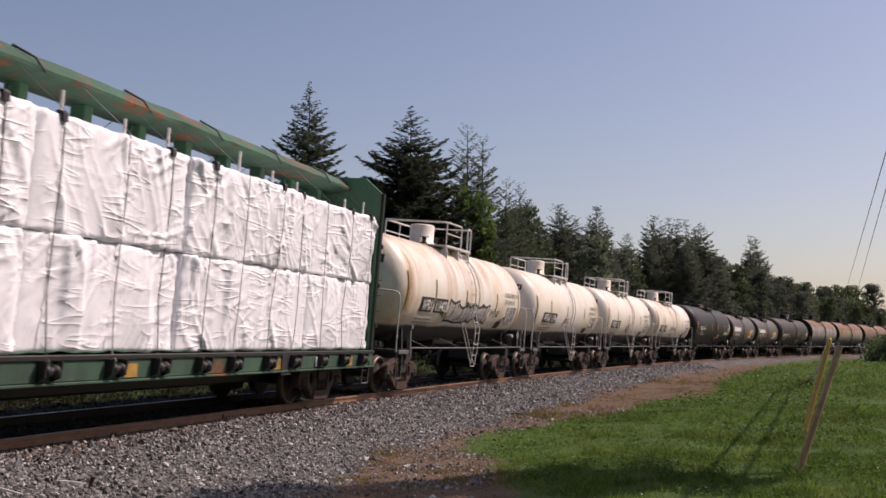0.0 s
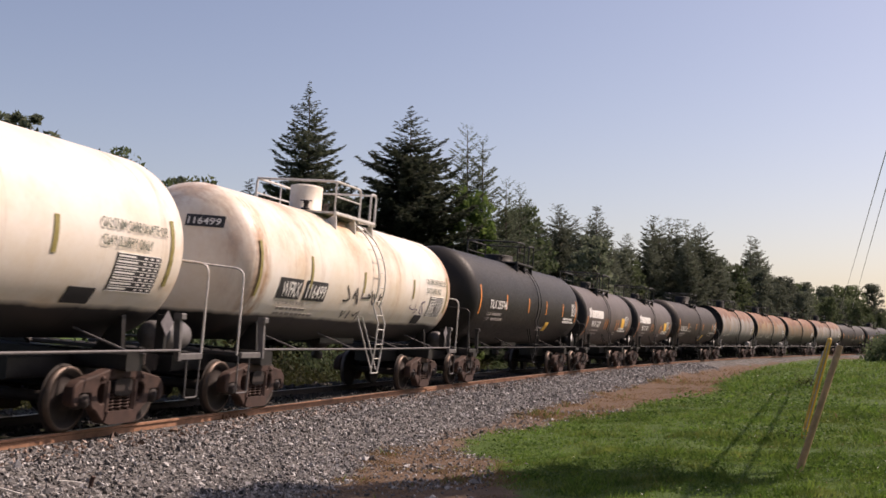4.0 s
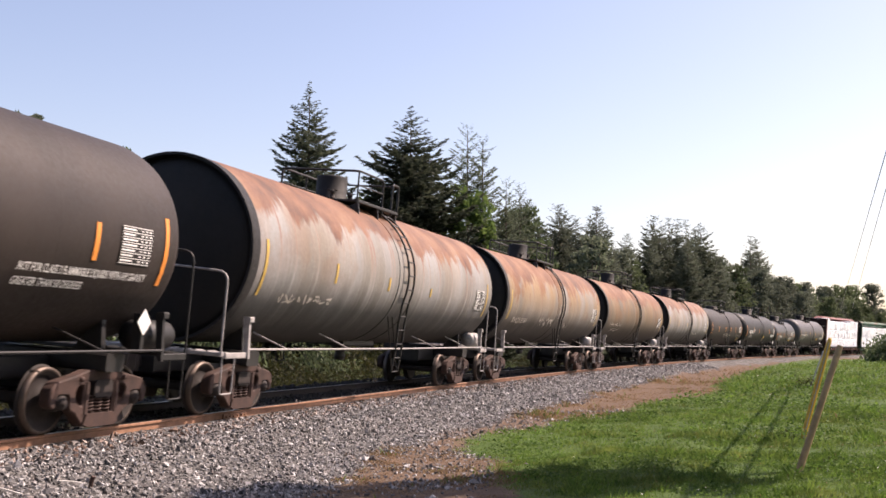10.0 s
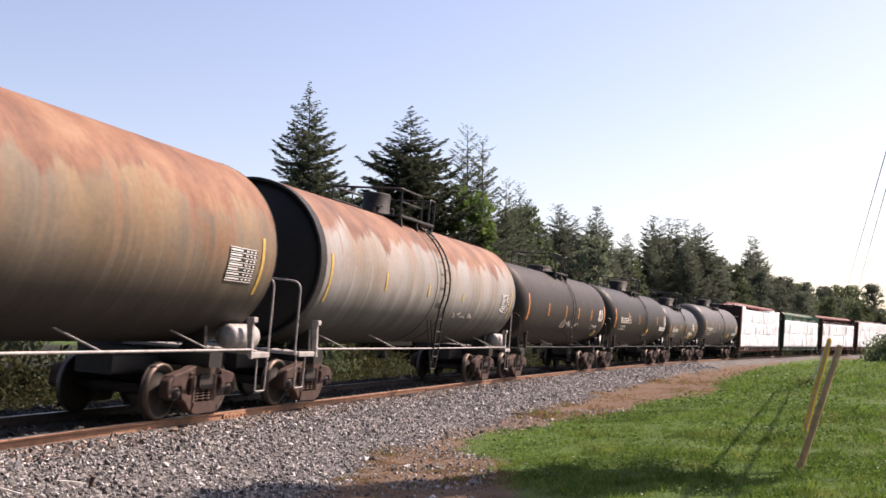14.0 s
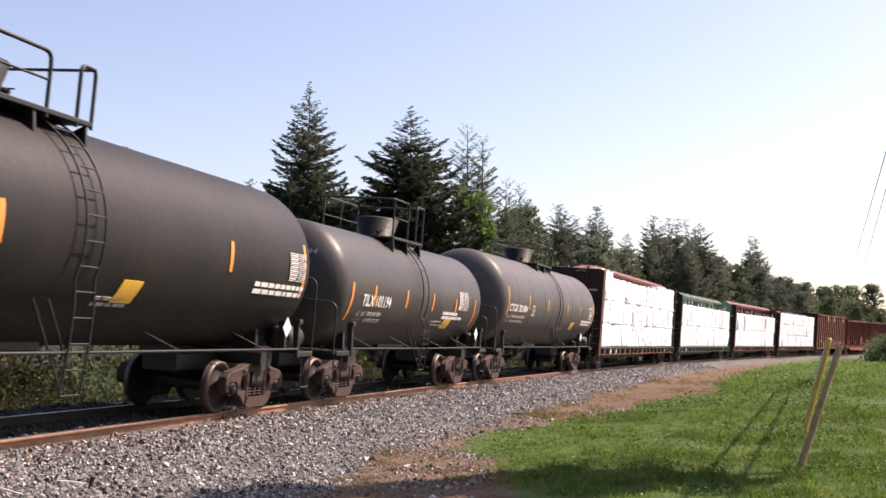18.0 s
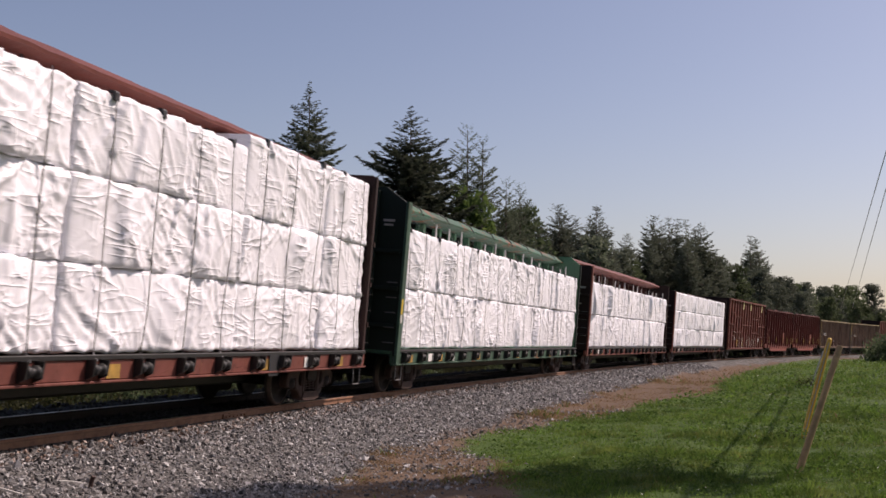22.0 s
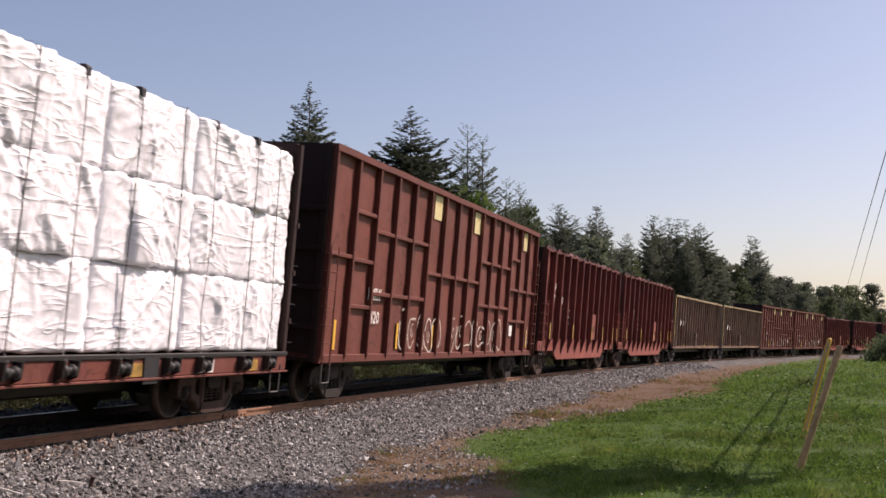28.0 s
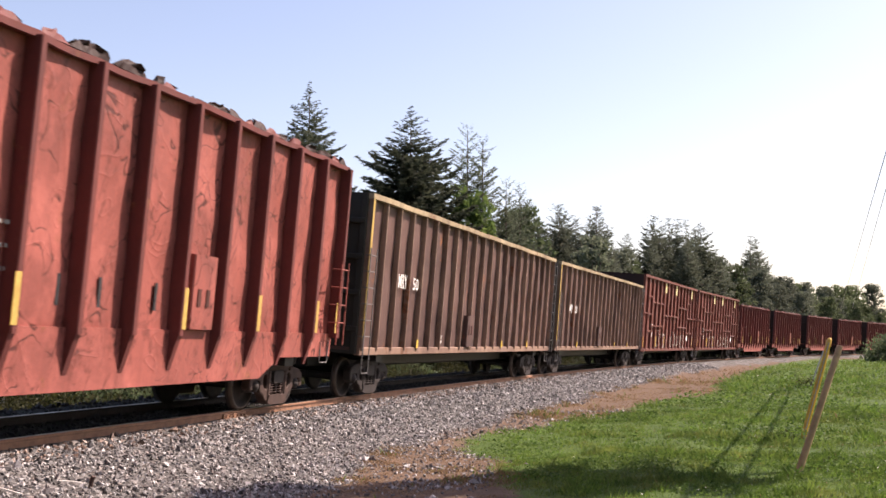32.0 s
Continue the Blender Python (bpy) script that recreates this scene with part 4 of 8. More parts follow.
def conifer(name, h, spread, seed, mat, dense=1.0, bare=0.08, leaf_size=0.30, label="", power=0.85, droop=0.35, gaps=0.12, lift=0.30, cone=1.62):
    """A conifer: whorls of boughs, each a flat fan of side twigs set with narrow needle sprays."""
    rng = np.random.default_rng(seed)
    tree = tagged(new(name), label or "dark green spruce tree at the forest edge", "tree")
    sh, _ = trunk_shape(h * 0.97, 0.014 * h, 0.1, rng)
    cs, ax = [], []
    z = h * bare
    while z < h * 0.985:
        t = 1 - (z / h - bare) / (1 - bare)
        shape = min(cone * t, 0.42 + 0.58 * t) if power > 0.8 else t ** power
        reach = spread * shape * (1 + 0.10 * math.sin(z * 2.1 + seed)) + 0.03
        nb = max(5, int((5 + 4 * t) * dense))
        a0 = rng.uniform(0, 6.28)
        for k in range(nb):
            if rng.random() < gaps:
                continue
            a = a0 + 6.28 * k / nb + rng.uniform(-0.35, 0.35)
            ln = reach * rng.uniform(0.62, 1.08) * (1 + 0.16 * math.sin(2 * a + z * 0.9 + seed))
            zb = z + rng.uniform(-1.0, 1.0) * h * 0.02
            up = rng.uniform(0.05, 0.45) * (1 - t) + rng.uniform(-0.10, 0.12)
            m = max(3, int(ln / (leaf_size * 0.62)))
            q = np.repeat((np.arange(m) + 0.5) / m, 2)
            side = np.tile([-1.0, 1.0], m)
            nt = max(1, int(round(0.34 * ln / leaf_size)))
            q = q + rng.uniform(-0.5, 0.5, 2 * m) / m
            spine = np.stack([np.cos(a) * ln * q, np.sin(a) * ln * q, zb + ln * (up * q - droop * q ** 1.4 + lift * q ** 3)], 1)
            ta = a + side * rng.uniform(0.45, 1.05, 2 * m)
            tl = (0.36 * ln * (1 - q) * rng.uniform(0.5, 1.1, 2 * m) + leaf_size * 0.7 * min(1.0, 0.2 + 3 * t))
            way = np.stack([np.cos(ta), np.sin(ta), rng.uniform(-0.35, 0.12, 2 * m) + 0.25 * q], 1)
            for w in range(nt):
                c = spine + way * (tl * (w + rng.uniform(0.2, 0.8, 2 * m)) / nt)[:, None] + rng.normal(0, leaf_size * 0.12, (2 * m, 3))
                d = way + rng.normal(0, 0.25, (2 * m, 3))
                cs.append(c), ax.append(d / np.linalg.norm(d, axis=1, keepdims=True))
            if t > 0.2 and rng.random() < 0.35:
                sh.pipe([(0, 0, z), (math.cos(a) * ln * 0.75, math.sin(a) * ln * 0.75, float(z + ln * 0.75 * (up - droop * 0.6)))], 0.02, 4, False)
        z += max(0.22, h * 0.0185) * rng.uniform(0.75, 1.25)
    tip = np.stack([np.zeros(5), np.zeros(5), h * np.array([0.99, 0.975, 0.96, 0.945, 0.93])], 1) + rng.normal(0, 0.03, (5, 3))
    cs.append(tip), ax.append(np.array([[0, 0, 1.0]] * 5))
    c, d = np.concatenate(cs), np.concatenate(ax)
    n = len(c)
    small = 0.62 + 0.38 * np.clip((h - c[:, 2]) / (0.16 * h), 0, 1)
    v = quads(c, d, small * leaf_size * rng.uniform(0.5, 1.05, n), small * leaf_size * rng.uniform(0.13, 0.28, n), rng)
    part("trunk", sh, M["bark"], tree)
    part("crown", mesh_of("crown", v.reshape(-1, 3), np.arange(n * 4).reshape(n, 4), M[mat]), None, tree)
    return tree


def broadleaf(name, h, spread, seed, mat, leaf_size=0.26, clumps=46, per=70, bare=0.25, label="", airy=1.0, limbs=9, heart=0):
    """A leafy tree: forked limbs and many loose leaf clumps with gaps."""
    rng = np.random.default_rng(seed)
    tree = tagged(new(name), label or "leafy green tree at the forest edge", "tree")
    sh, _ = trunk_shape(h * 0.8, 0.014 * h, 0.35, rng, top=0.2)
    cs, ax = [], []
    tips = []
    for k in range(limbs):
        a, z0 = rng.uniform(0, 6.28), h * rng.uniform(bare, 0.72)
        ln = spread * rng.uniform(0.55, 1.0) * (1.15 - 0.6 * (z0 / h))
        tip = (math.cos(a) * ln, math.sin(a) * ln, min(z0 + h * rng.uniform(0.14, 0.32), h * 0.95))
        sh.pipe([(0, 0, z0), (tip[0] * 0.5, tip[1] * 0.5, z0 + (tip[2] - z0) * 0.62), tip], 0.02 + 0.003 * h, 5, False)
        tips.append(tip)
    for k in range(clumps):
        if k < len(tips) * 2:
            c0 = np.array(tips[k % len(tips)]) * rng.uniform(0.75, 1.03)
            c0[2] = tips[k % len(tips)][2] * rng.uniform(0.92, 1.04)
        else:
            t = rng.uniform(0, 1) ** 0.85
            z = h * (bare + (1 - bare) * t)
            prof = math.sin(math.pi * min(0.12 + 0.80 * t, 1.0)) ** 0.7
            rr, a = spread * prof * math.sqrt(rng.uniform(0.15, 1)), rng.uniform(0, 6.28)
            c0 = np.array([math.cos(a) * rr, math.sin(a) * rr, z])
        rad = spread * rng.uniform(0.12, 0.36) * airy
        m = int(per * rng.uniform(0.6, 1.3))
        p = rng.normal(0, 1, (m, 3))
        p *= (rad * rng.uniform(0.35, 1.0, m) ** 0.5 / np.linalg.norm(p, axis=1))[:, None]
        p[:, 2] *= 0.8
        p += c0
        p[:, 2] = np.minimum(p[:, 2], h * 1.02)
        d = rng.normal(0, 1, (m, 3)) + np.array([0, 0, -0.3])
        cs.append(p), ax.append(d / np.linalg.norm(d, axis=1, keepdims=True))
    c, d = np.concatenate(cs), np.concatenate(ax)
    n = len(c)
    big = np.ones(n)
    if heart:
        # broad inner sprays that close the crown's depth
        t = rng.uniform(0, 1, heart)
        rr, a = spread * 0.62 * np.sin(np.pi * np.clip(0.15 + 0.72 * t, 0, 1)) ** 0.7 * np.sqrt(rng.uniform(0, 1, heart)), rng.uniform(0, 6.28, heart)
        p = np.stack([np.cos(a) * rr, np.sin(a) * rr, h * (bare + (0.92 - bare) * t)], 1)
        q = rng.normal(0, 1, (heart, 3))
        c, d = np.concatenate([c, p]), np.concatenate([d, q / np.linalg.norm(q, axis=1, keepdims=True)])
        big = np.concatenate([big, np.full(heart, 2.1)])
        n = len(c)
    v = quads(c, d, big * leaf_size * rng.uniform(0.5, 1.1, n), big * leaf_size * rng.uniform(0.3, 0.6, n), rng)
    part("trunk", sh, M["bark"], tree)
    part("crown", mesh_of("crown", v.reshape(-1, 3), np.arange(n * 4).reshape(n, 4), M[mat]), None, tree)
    return tree


def stand(tree, x, y, turn=0.0, size=1.0, height=1.0):
    tree.matrix_basis = Matrix.Translation((x, y, float(ground_z(np.array([x]), np.array([y]))[0]) - 0.05)) @ pose(0, 0, 0, 0, 0, turn) @ Matrix.Diagonal((size, size, size * height, 1))
    return tree


def stand_copy(tree, x, y, turn, size, height=1.0):
    o = copy_thing(tree, Matrix.Identity(4))
    return stand(o, x, y, turn, size, height)
def build_forest():
    rng = random.Random(21)
    # the two tall spruces and the airy larch that stand out above the rest
    stand(conifer("spruce_tree", 16.3, 4.7, 1, "needles", 1.55, 0.05, 0.19, "tall dark spruce with a thin pointed top", 1.05, 0.16, 0.12, 0.20, 1.42), -7.7, 60.0)
    stand(conifer("spruce_tree", 15.6, 5.3, 2, "needles", 1.9, 0.05, 0.22, "broad dense dark spruce at the forest edge", 0.9, 0.22, 0.04, 0.24, 1.85), -2.0, 62.0)
    larch = conifer("larch_tree", 16.4, 2.3, 3, "larch", 0.9, 0.12, 0.15, "tall airy grey-green larch with feathery upswept branches", 0.42, -0.38, 0.34, -0.05)
    stand(larch, 1.5, 70.0)
    stand_copy(larch, 2.6, 70.5, 80, 0.965)
    stand_copy(larch, 4.2, 71.0, 200, 0.80)
    stand_copy(larch, 5.2, 73.0, 300, 0.80)
    stand(broadleaf("leafy_tree", 11.2, 2.2, 4, "leaves2", 0.24, 46, 80, 0.08, "bright green leafy tree beside the larch"), 1.3, 63.0)
    spruce = [conifer("spruce_tree", 12.0, 3.4, 30 + k, ("needles", "needles2")[k % 2], 1.0, 0.06, 0.23, power=(0.75, 0.95, 0.85)[k], droop=0.2, gaps=0.10) for k in range(3)]
    leafy = [broadleaf("leafy_tree", 11.0, 2.6, 40 + k, ("leaves", "larch", "leaves")[k], 0.21, 120, 40, 0.10, airy=(0.75, 0.6, 0.8)[k], heart=220) for k in range(3)]
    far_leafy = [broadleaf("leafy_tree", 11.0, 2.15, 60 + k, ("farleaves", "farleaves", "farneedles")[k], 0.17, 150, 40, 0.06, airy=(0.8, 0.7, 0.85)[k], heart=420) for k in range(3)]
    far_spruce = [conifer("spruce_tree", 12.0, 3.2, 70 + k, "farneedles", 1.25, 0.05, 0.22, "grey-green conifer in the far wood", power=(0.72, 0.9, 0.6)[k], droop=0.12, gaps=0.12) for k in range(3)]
    thin = conifer("larch_tree", 13.0, 2.3, 47, "farneedles", 0.9, 0.15, 0.22, "thin airy larch with pale grey-green needles", 0.55, -0.12, 0.2, 0.05)
    # kind, x, y, height
    marks = [("s", -10.6, 58, 10.5), ("l", -4.9, 60, 9.0), ("l", -17.9, 45, 10.4), ("l", -15.1, 48.5, 10.0), ("l", -13.7, 50, 9.5), ("l", -11.6, 53, 8.4), ("l", -5.6, 70, 11.0),
             ("s", 2.6, 66, 10.5), ("s", 7.2, 92, 14.0), ("s", 8.6, 96, 13.0), ("l", 6.2, 84, 12.2), ("s", 10.4, 96, 14.6), ("s", 12.4, 100, 13.8), ("s", 14.4, 100, 15.0), ("l", 12.9, 92, 11.0),
             ("s", 16.2, 106, 12.0), ("s", 20.6, 120, 13.4), ("l", 18.6, 112, 11.5), ("s", 24.4, 124, 16.0), ("t", 26.6, 126, 16.8), ("t", 28.6, 126, 17.0), ("s", 30.2, 128, 16.6), ("t", 29.4, 134, 17.0), ("s", 27.4, 120, 14.2),
             ("l", 32.4, 132, 13.0), ("l", 35.6, 140, 12.5), ("t", 45.4, 158, 19.0), ("s", 46.8, 160, 18.4), ("t", 48.4, 160, 14.4), ("l", 41.0, 150, 12.0), ("l", 50.5, 168, 12.4),
             ("l", 54.5, 176, 14.4), ("l", 58.5, 184, 14.6), ("l", 62, 190, 14.0), ("l", 66, 196, 14.4), ("s", 70.5, 204, 14.8), ("l", 76, 214, 15.6), ("l", 83, 226, 16.4), ("l", 92, 240, 17.4), ("l", 100, 250, 18), ("l", 79, 220, 16), ("l", 87, 232, 17), ("l", 68, 200, 14.6), ("l", 60, 187, 14), ("l", 50, 166, 13),
             # the closed wall of leafy trees between the taller ones
             ("s", 7.5, 105, 14.6), ("s", 9.7, 105, 14.2), ("s", 11.9, 105, 14.4), ("s", 14.6, 106, 15.2), ("s", 17.4, 110, 11.8), ("l", 19.8, 112, 10.6), ("s", 23.1, 120, 13.5), ("s", 25.6, 125, 15.2), ("s", 27.6, 126, 15.4),
             ("s", 30.9, 128, 15.4), ("l", 33.8, 132, 12.8), ("l", 37.5, 138, 12.0), ("l", 42.8, 145, 12.0), ("l", 48.2, 155, 10.8), ("l", 56.9, 170, 12.2), ("l", 66.8, 185, 12.6), ("l", 79.4, 205, 13.0)]
    first = {}
    for kind, x, y, h in marks:
        if kind == "t":
            src, base = thin, 13.0
        elif kind == "s":
            src, base = (far_spruce[rng.randrange(3)] if y > 80 else spruce[rng.randrange(3)]), 12.0
        else:
            src, base = (far_leafy if y > 104 else leafy)[rng.randrange(3)], 11.0
        sc = h / base * (0.86 if y > 165 else 1.0)
        if src.name not in first:
            first[src.name] = 1
            stand(src, x, y, rng.uniform(0, 360), sc)
        else:
            stand_copy(src, x, y, rng.uniform(0, 360), sc * rng.uniform(0.95, 1.08), rng.uniform(0.97, 1.0))
    # the wood behind, in rows along the outside of the curve
    n = 0
    for s0 in list(range(-40, 110, 9)) + list(range(110, 330, 4)):
        for row in range(1 + (s0 % 2 == 0)):
            s = s0 + rng.uniform(-2, 2)
            u = -(17 + 9 * row + rng.uniform(-3, 3)) - (9 if s < 24 else 0)
            h = rng.uniform(8.0, 11.5) * (0.78 if s < 28 else 0.97 if s > 110 else 1.0) * (0.9 if 76 < s < 92 else 1.0)
            x, y = (float(a) for a in beside(s, u))
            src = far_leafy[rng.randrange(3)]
            base = 11.0
            if src.name not in first:
                first[src.name] = 1
                stand(src, x, y, rng.uniform(0, 360), h / base)
            else:
                stand_copy(src, x, y, rng.uniform(0, 360), h / base)
    for k, src in enumerate(spruce + leafy + far_leafy + far_spruce + [thin]):
        if src.name not in first:
            stand(src, -14 + 3.0 * k, 74 + 2.0 * k, 40 * k, 0.8)
    # lower growth at the wood's edge, closer to the line
    for s0 in range(30, 90, 5):
        s, u = s0 + rng.uniform(-2, 2), -(9.5 + rng.uniform(0, 5))
        x, y = (float(a) for a in beside(s, u))
        stand_copy(far_leafy[rng.randrange(3)], x, y, rng.uniform(0, 360), rng.uniform(0.38, 0.68))
    # unseen trees added behind the standpoint, to block sky light and deepen the shade
    for k in range(16):
        x, y = -34 + k * 5.2 + rng.uniform(-1.5, 1.5), -9 - rng.uniform(0, 6) - abs(k - 8) * 0.4
        stand_copy(far_leafy[k % 3], x, y, rng.uniform(0, 360), rng.uniform(1.25, 1.6))


def bush_mesh(name, seed, r, h, mat, n=900, size=0.11):
    rng = np.random.default_rng(seed)
    p = rng.normal(0, 1, (n, 3))
    p /= np.linalg.norm(p, axis=1, keepdims=True)
    lump = 1 + 0.3 * np.sin(p[:, 0] * 5 + seed) * np.cos(p[:, 1] * 4) + 0.2 * np.sin(p[:, 2] * 9)
    p *= (rng.uniform(0.35, 1, n) ** 0.5 * lump)[:, None]
    p = np.stack([p[:, 0] * r, p[:, 1] * r, np.abs(p[:, 2]) * h], 1)
    d = rng.normal(0, 1, (n, 3)) + np.array([0, 0, 0.8])
    d /= np.linalg.norm(d, axis=1, keepdims=True)
    v = quads(p, d, size * rng.uniform(0.5, 1.3, n), size * rng.uniform(0.2, 0.5, n), rng)
    return mesh_of(name, v.reshape(-1, 3), np.arange(n * 4).reshape(n, 4), M[mat])


def build_bushes():
    rng = random.Random(5)
    kinds = [bush_mesh("bush", k, 1.0, 1.1, ("brush", "leaves", "brush", "brush")[k], 1050, 0.085) for k in range(4)]
    labels = ("yellow-green roadside brush behind the track", "leafy green bush behind the track", "dark green leafy bush behind the track", "tall weeds and brush behind the track")
    for s0 in np.arange(-22, 56, 1.5):
        for row in range(3):
            k = rng.randrange(4)
            s, u = s0 + rng.uniform(-0.6, 0.6), -(5.4 + 1.9 * row + rng.uniform(-0.5, 0.7))
            x, y = (float(a) for a in beside(s, u))
            ob = tagged(new("bush", kinds[k]), labels[k], "bush", "brush along the far side of the track")
            stand(ob, x, y, rng.uniform(0, 360), rng.uniform(0.5, 1.0) * (1 + 0.3 * row + 0.35 * (row == 2)))
    thickets = [bush_mesh("thicket", 20 + k, 3.0, 5.2, ("leaves", "larch")[k], 1500, 0.27) for k in range(2)]
    for s0 in range(84, 336, 4):
        s, u = s0 + rng.uniform(-1.5, 1.5), -(13 + rng.uniform(0, 5))
        x, y = (float(a) for a in beside(s, u))
        k = rng.randrange(2)
        stand(tagged(new("thicket", thickets[k]), "dense green undergrowth below the far wood", "undergrowth", "undergrowth of the far wood"), x, y, rng.uniform(0, 360), rng.uniform(0.75, 1.25))
    big = bush_mesh("bush", 9, 1.0, 1.2, "leaves", 2600, 0.10)
    for x, y, sc in ((50.6, 121.5, 2.6), (53.2, 121.0, 2.9), (56.0, 119.0, 2.6)):
        stand(tagged(new("bush", big), "rounded green bush at the meadow's edge beside the line", "bush"), x, y, rng.uniform(0, 360), sc)


build_forest()
build_bushes()
# the tree beside the camera whose shade falls on the verge
stand(broadleaf("leafy_tree", 13.4, 2.5, 77, "leaves", 0.24, 70, 200, 0.70, "leafy tree that shades the verge near the track", 0.75, 12), 10.5, 17.6)


# ---- marker posts and overhead wires on the meadow ----
def build_posts():
    def leaning(name, base, top, label, cat):
        ob = tagged(new(name), label, cat)
        z0 = float(ground_z(np.array([base[0]]), np.array([base[1]]))[0])
        a, b = Vector((base[0], base[1], z0 - 0.3)), Vector(top)
        m = (b - a).to_track_quat("Z", "Y").to_matrix().to_4x4()
        ob.matrix_basis = Matrix.Translation(a) @ m
        ln = (b - a).length
        return ob, ln
    wood, ln = leaning("marker_post", (4.82, 15.02), (5.58, 15.1, 1.24), "leaning weathered wooden marker post in the meadow", "post")
    part("post", Shape().lathe([(0.0, ln), (0.035, ln), (0.043, ln - 0.02), (0.046, ln * 0.5), (0.05, 0.0)], 2, n=12), M["wood"], wood)
    part("staple", Shape().pipe(rounded([(0.045, -0.02, ln - 0.2), (0.07, 0, ln - 0.2), (0.045, 0.02, ln - 0.2)], 0.01), 0.004, 6), M["rustbrown"], wood)
    yel, ln = leaning("marker_tube", (6.78, 20.6), (7.44, 20.65, 1.38), "leaning yellow plastic guy-wire marker with a worn top", "marker post")
    part("tube", Shape().lathe([(0.0, ln), (0.03, ln), (0.045, ln - 0.05), (0.052, ln - 0.3), (0.05, 0.0)], 2, n=12), M["yellowpost"], yel)
    part("guy_wire", Shape().pipe([(-0.09, 0.03, 0.1), (-0.08, 0.03, ln * 0.5), (-0.05, 0.02, ln - 0.1)], 0.008, 6), M["wire"], yel)
    thin, ln = leaning("marker_tube", (14.9, 44.0), (15.6, 44.1, 1.0), "thin grey guy-wire marker leaning in the far meadow", "marker post")
    part("tube", Shape().lathe([(0.0, ln), (0.02, ln), (0.028, ln - 0.04), (0.028, 0.0)], 2, n=8), M["palegrey"], thin)
    weed = bush_mesh("weed_clump", 61, 0.55, 0.55, "brush", 260, 0.07)
    stand(tagged(new("weed_clump", weed), "dark weedy clump at the foot of the guy marker", "weeds"), 14.8, 43.8)
    low = bush_mesh("weed_clump", 62, 0.28, 0.22, "brush", 220, 0.035)
    stand(tagged(new("weed_clump", low), "low dark weeds at the foot of the yellow marker", "weeds"), 6.62, 20.5)
    # two wires strung along the line, over the meadow
    for (x0, y0), (x1, y1) in (((9.07, 21.78), (26.73, 70.79)), ((11.21, 26.97), (27.42, 70.65))):
        pts = [(x0 + (x1 - x0) * q, y0 + (y1 - y0) * q, 5.2) for q in (-1.2, 0.0, 1.0, 2.0)]
        tagged(new("overhead_wire", Shape().pipe(pts, 0.011, 5).mesh("overhead_wire", M["wire"])), "thin dark overhead wire strung along the railway", "wire", "wires along the line")


build_posts()


def build_cable_line():
    """Two thick cables on wooden poles, added out of view so that their shadows draw two soft lines on the grass."""
    k = 0.358
    ends = [(3.2 + k * y, y) for y in (-34.0, 44.0)]
    for x, y in ends:
        z0 = float(ground_z(np.array([x]), np.array([y]))[0])
        pole = tagged(new("utility_pole"), "unseen weathered wooden pole, added to carry the shadow-casting cables", "utility pole", "poles along the line")
        pole.matrix_basis = Matrix.Translation((x, y, z0))
        part("pole", Shape().lathe([(0.0, 7.6), (0.10, 7.6), (0.12, 7.4), (0.16, -0.4)], 2, n=12), M["wood"], pole)
        part("crossarm", Shape().box(-0.5, 0.5, -0.05, 0.05, 6.70, 6.80, 0.01), M["wood"], pole)
    for off in (-0.26, 0.26):
        pts = []
        for q in range(25):
            t = q / 24
            x, y = ends[0][0] + (ends[1][0] - ends[0][0]) * t + off, ends[0][1] + (ends[1][1] - ends[0][1]) * t
            pts.append((x, y, 6.2 - 0.5 * 4 * t * (1 - t)))
        tagged(new("telephone_cable", Shape().pipe(pts, 0.036, 6).mesh("telephone_cable", M["blackiron"])), "unseen thick black cable, added to cast a line of shadow", "cable", "cables beside the meadow")


build_cable_line()


def build_litter():
    """Bits lying on the ballast: a rusty stake, bleached sticks and a dark twig."""
    def lie(name, pts, r, mat, label, cat):
        out = [(x, y, float(ground_z(np.array([x]), np.array([y]))[0]) + h) for x, y, h in pts]
        tagged(new(name, Shape().pipe(out, r, 7).mesh(name, M[mat])), label, cat)
    lie("rusty_stake", [(-3.93, 12.28, -0.05), (-3.94, 12.29, 0.07), (-3.91, 12.28, 0.15)], 0.026, "rustbrown", "short rusty stake standing in the ballast", "stake")
    lie("stick", [(-4.25, 12.14, 0.04), (-4.13, 12.22, 0.05), (-4.01, 12.3, 0.04)], 0.008, "whitepipe", "bleached pale stick lying on the stones", "stick")
    lie("stick", [(-4.75, 11.35, 0.04), (-4.56, 11.3, 0.05), (-4.33, 11.32, 0.04)], 0.010, "whitepipe", "bleached pale stick lying on the stones", "stick")
    lie("twig", [(1.75, 28.1, 0.02), (1.95, 28.2, 0.06), (2.15, 28.15, 0.02)], 0.025, "bark", "dark dead twig on the verge", "twig")


build_litter()
from mathutils.geometry import tessellate_polygon

# ---- freight cars: local x to the camera's side, y rearwards along the train, z up from the rail ----
WHEEL_R = 0.457
wheelsets = []
_shared = {}


def shared(key, make):
    if key not in _shared:
        _shared[key] = make()
    return _shared[key]


def coil(sh, x, y, z0, z1, r, wire, turns):
    pts = []
    n = turns * 6
    for k in range(n + 1):
        a = 2 * math.pi * k / 6
        pts.append((x + r * math.cos(a), y + r * math.sin(a), z0 + (z1 - z0) * k / n))
    sh.pipe(pts, wire, 4, False)


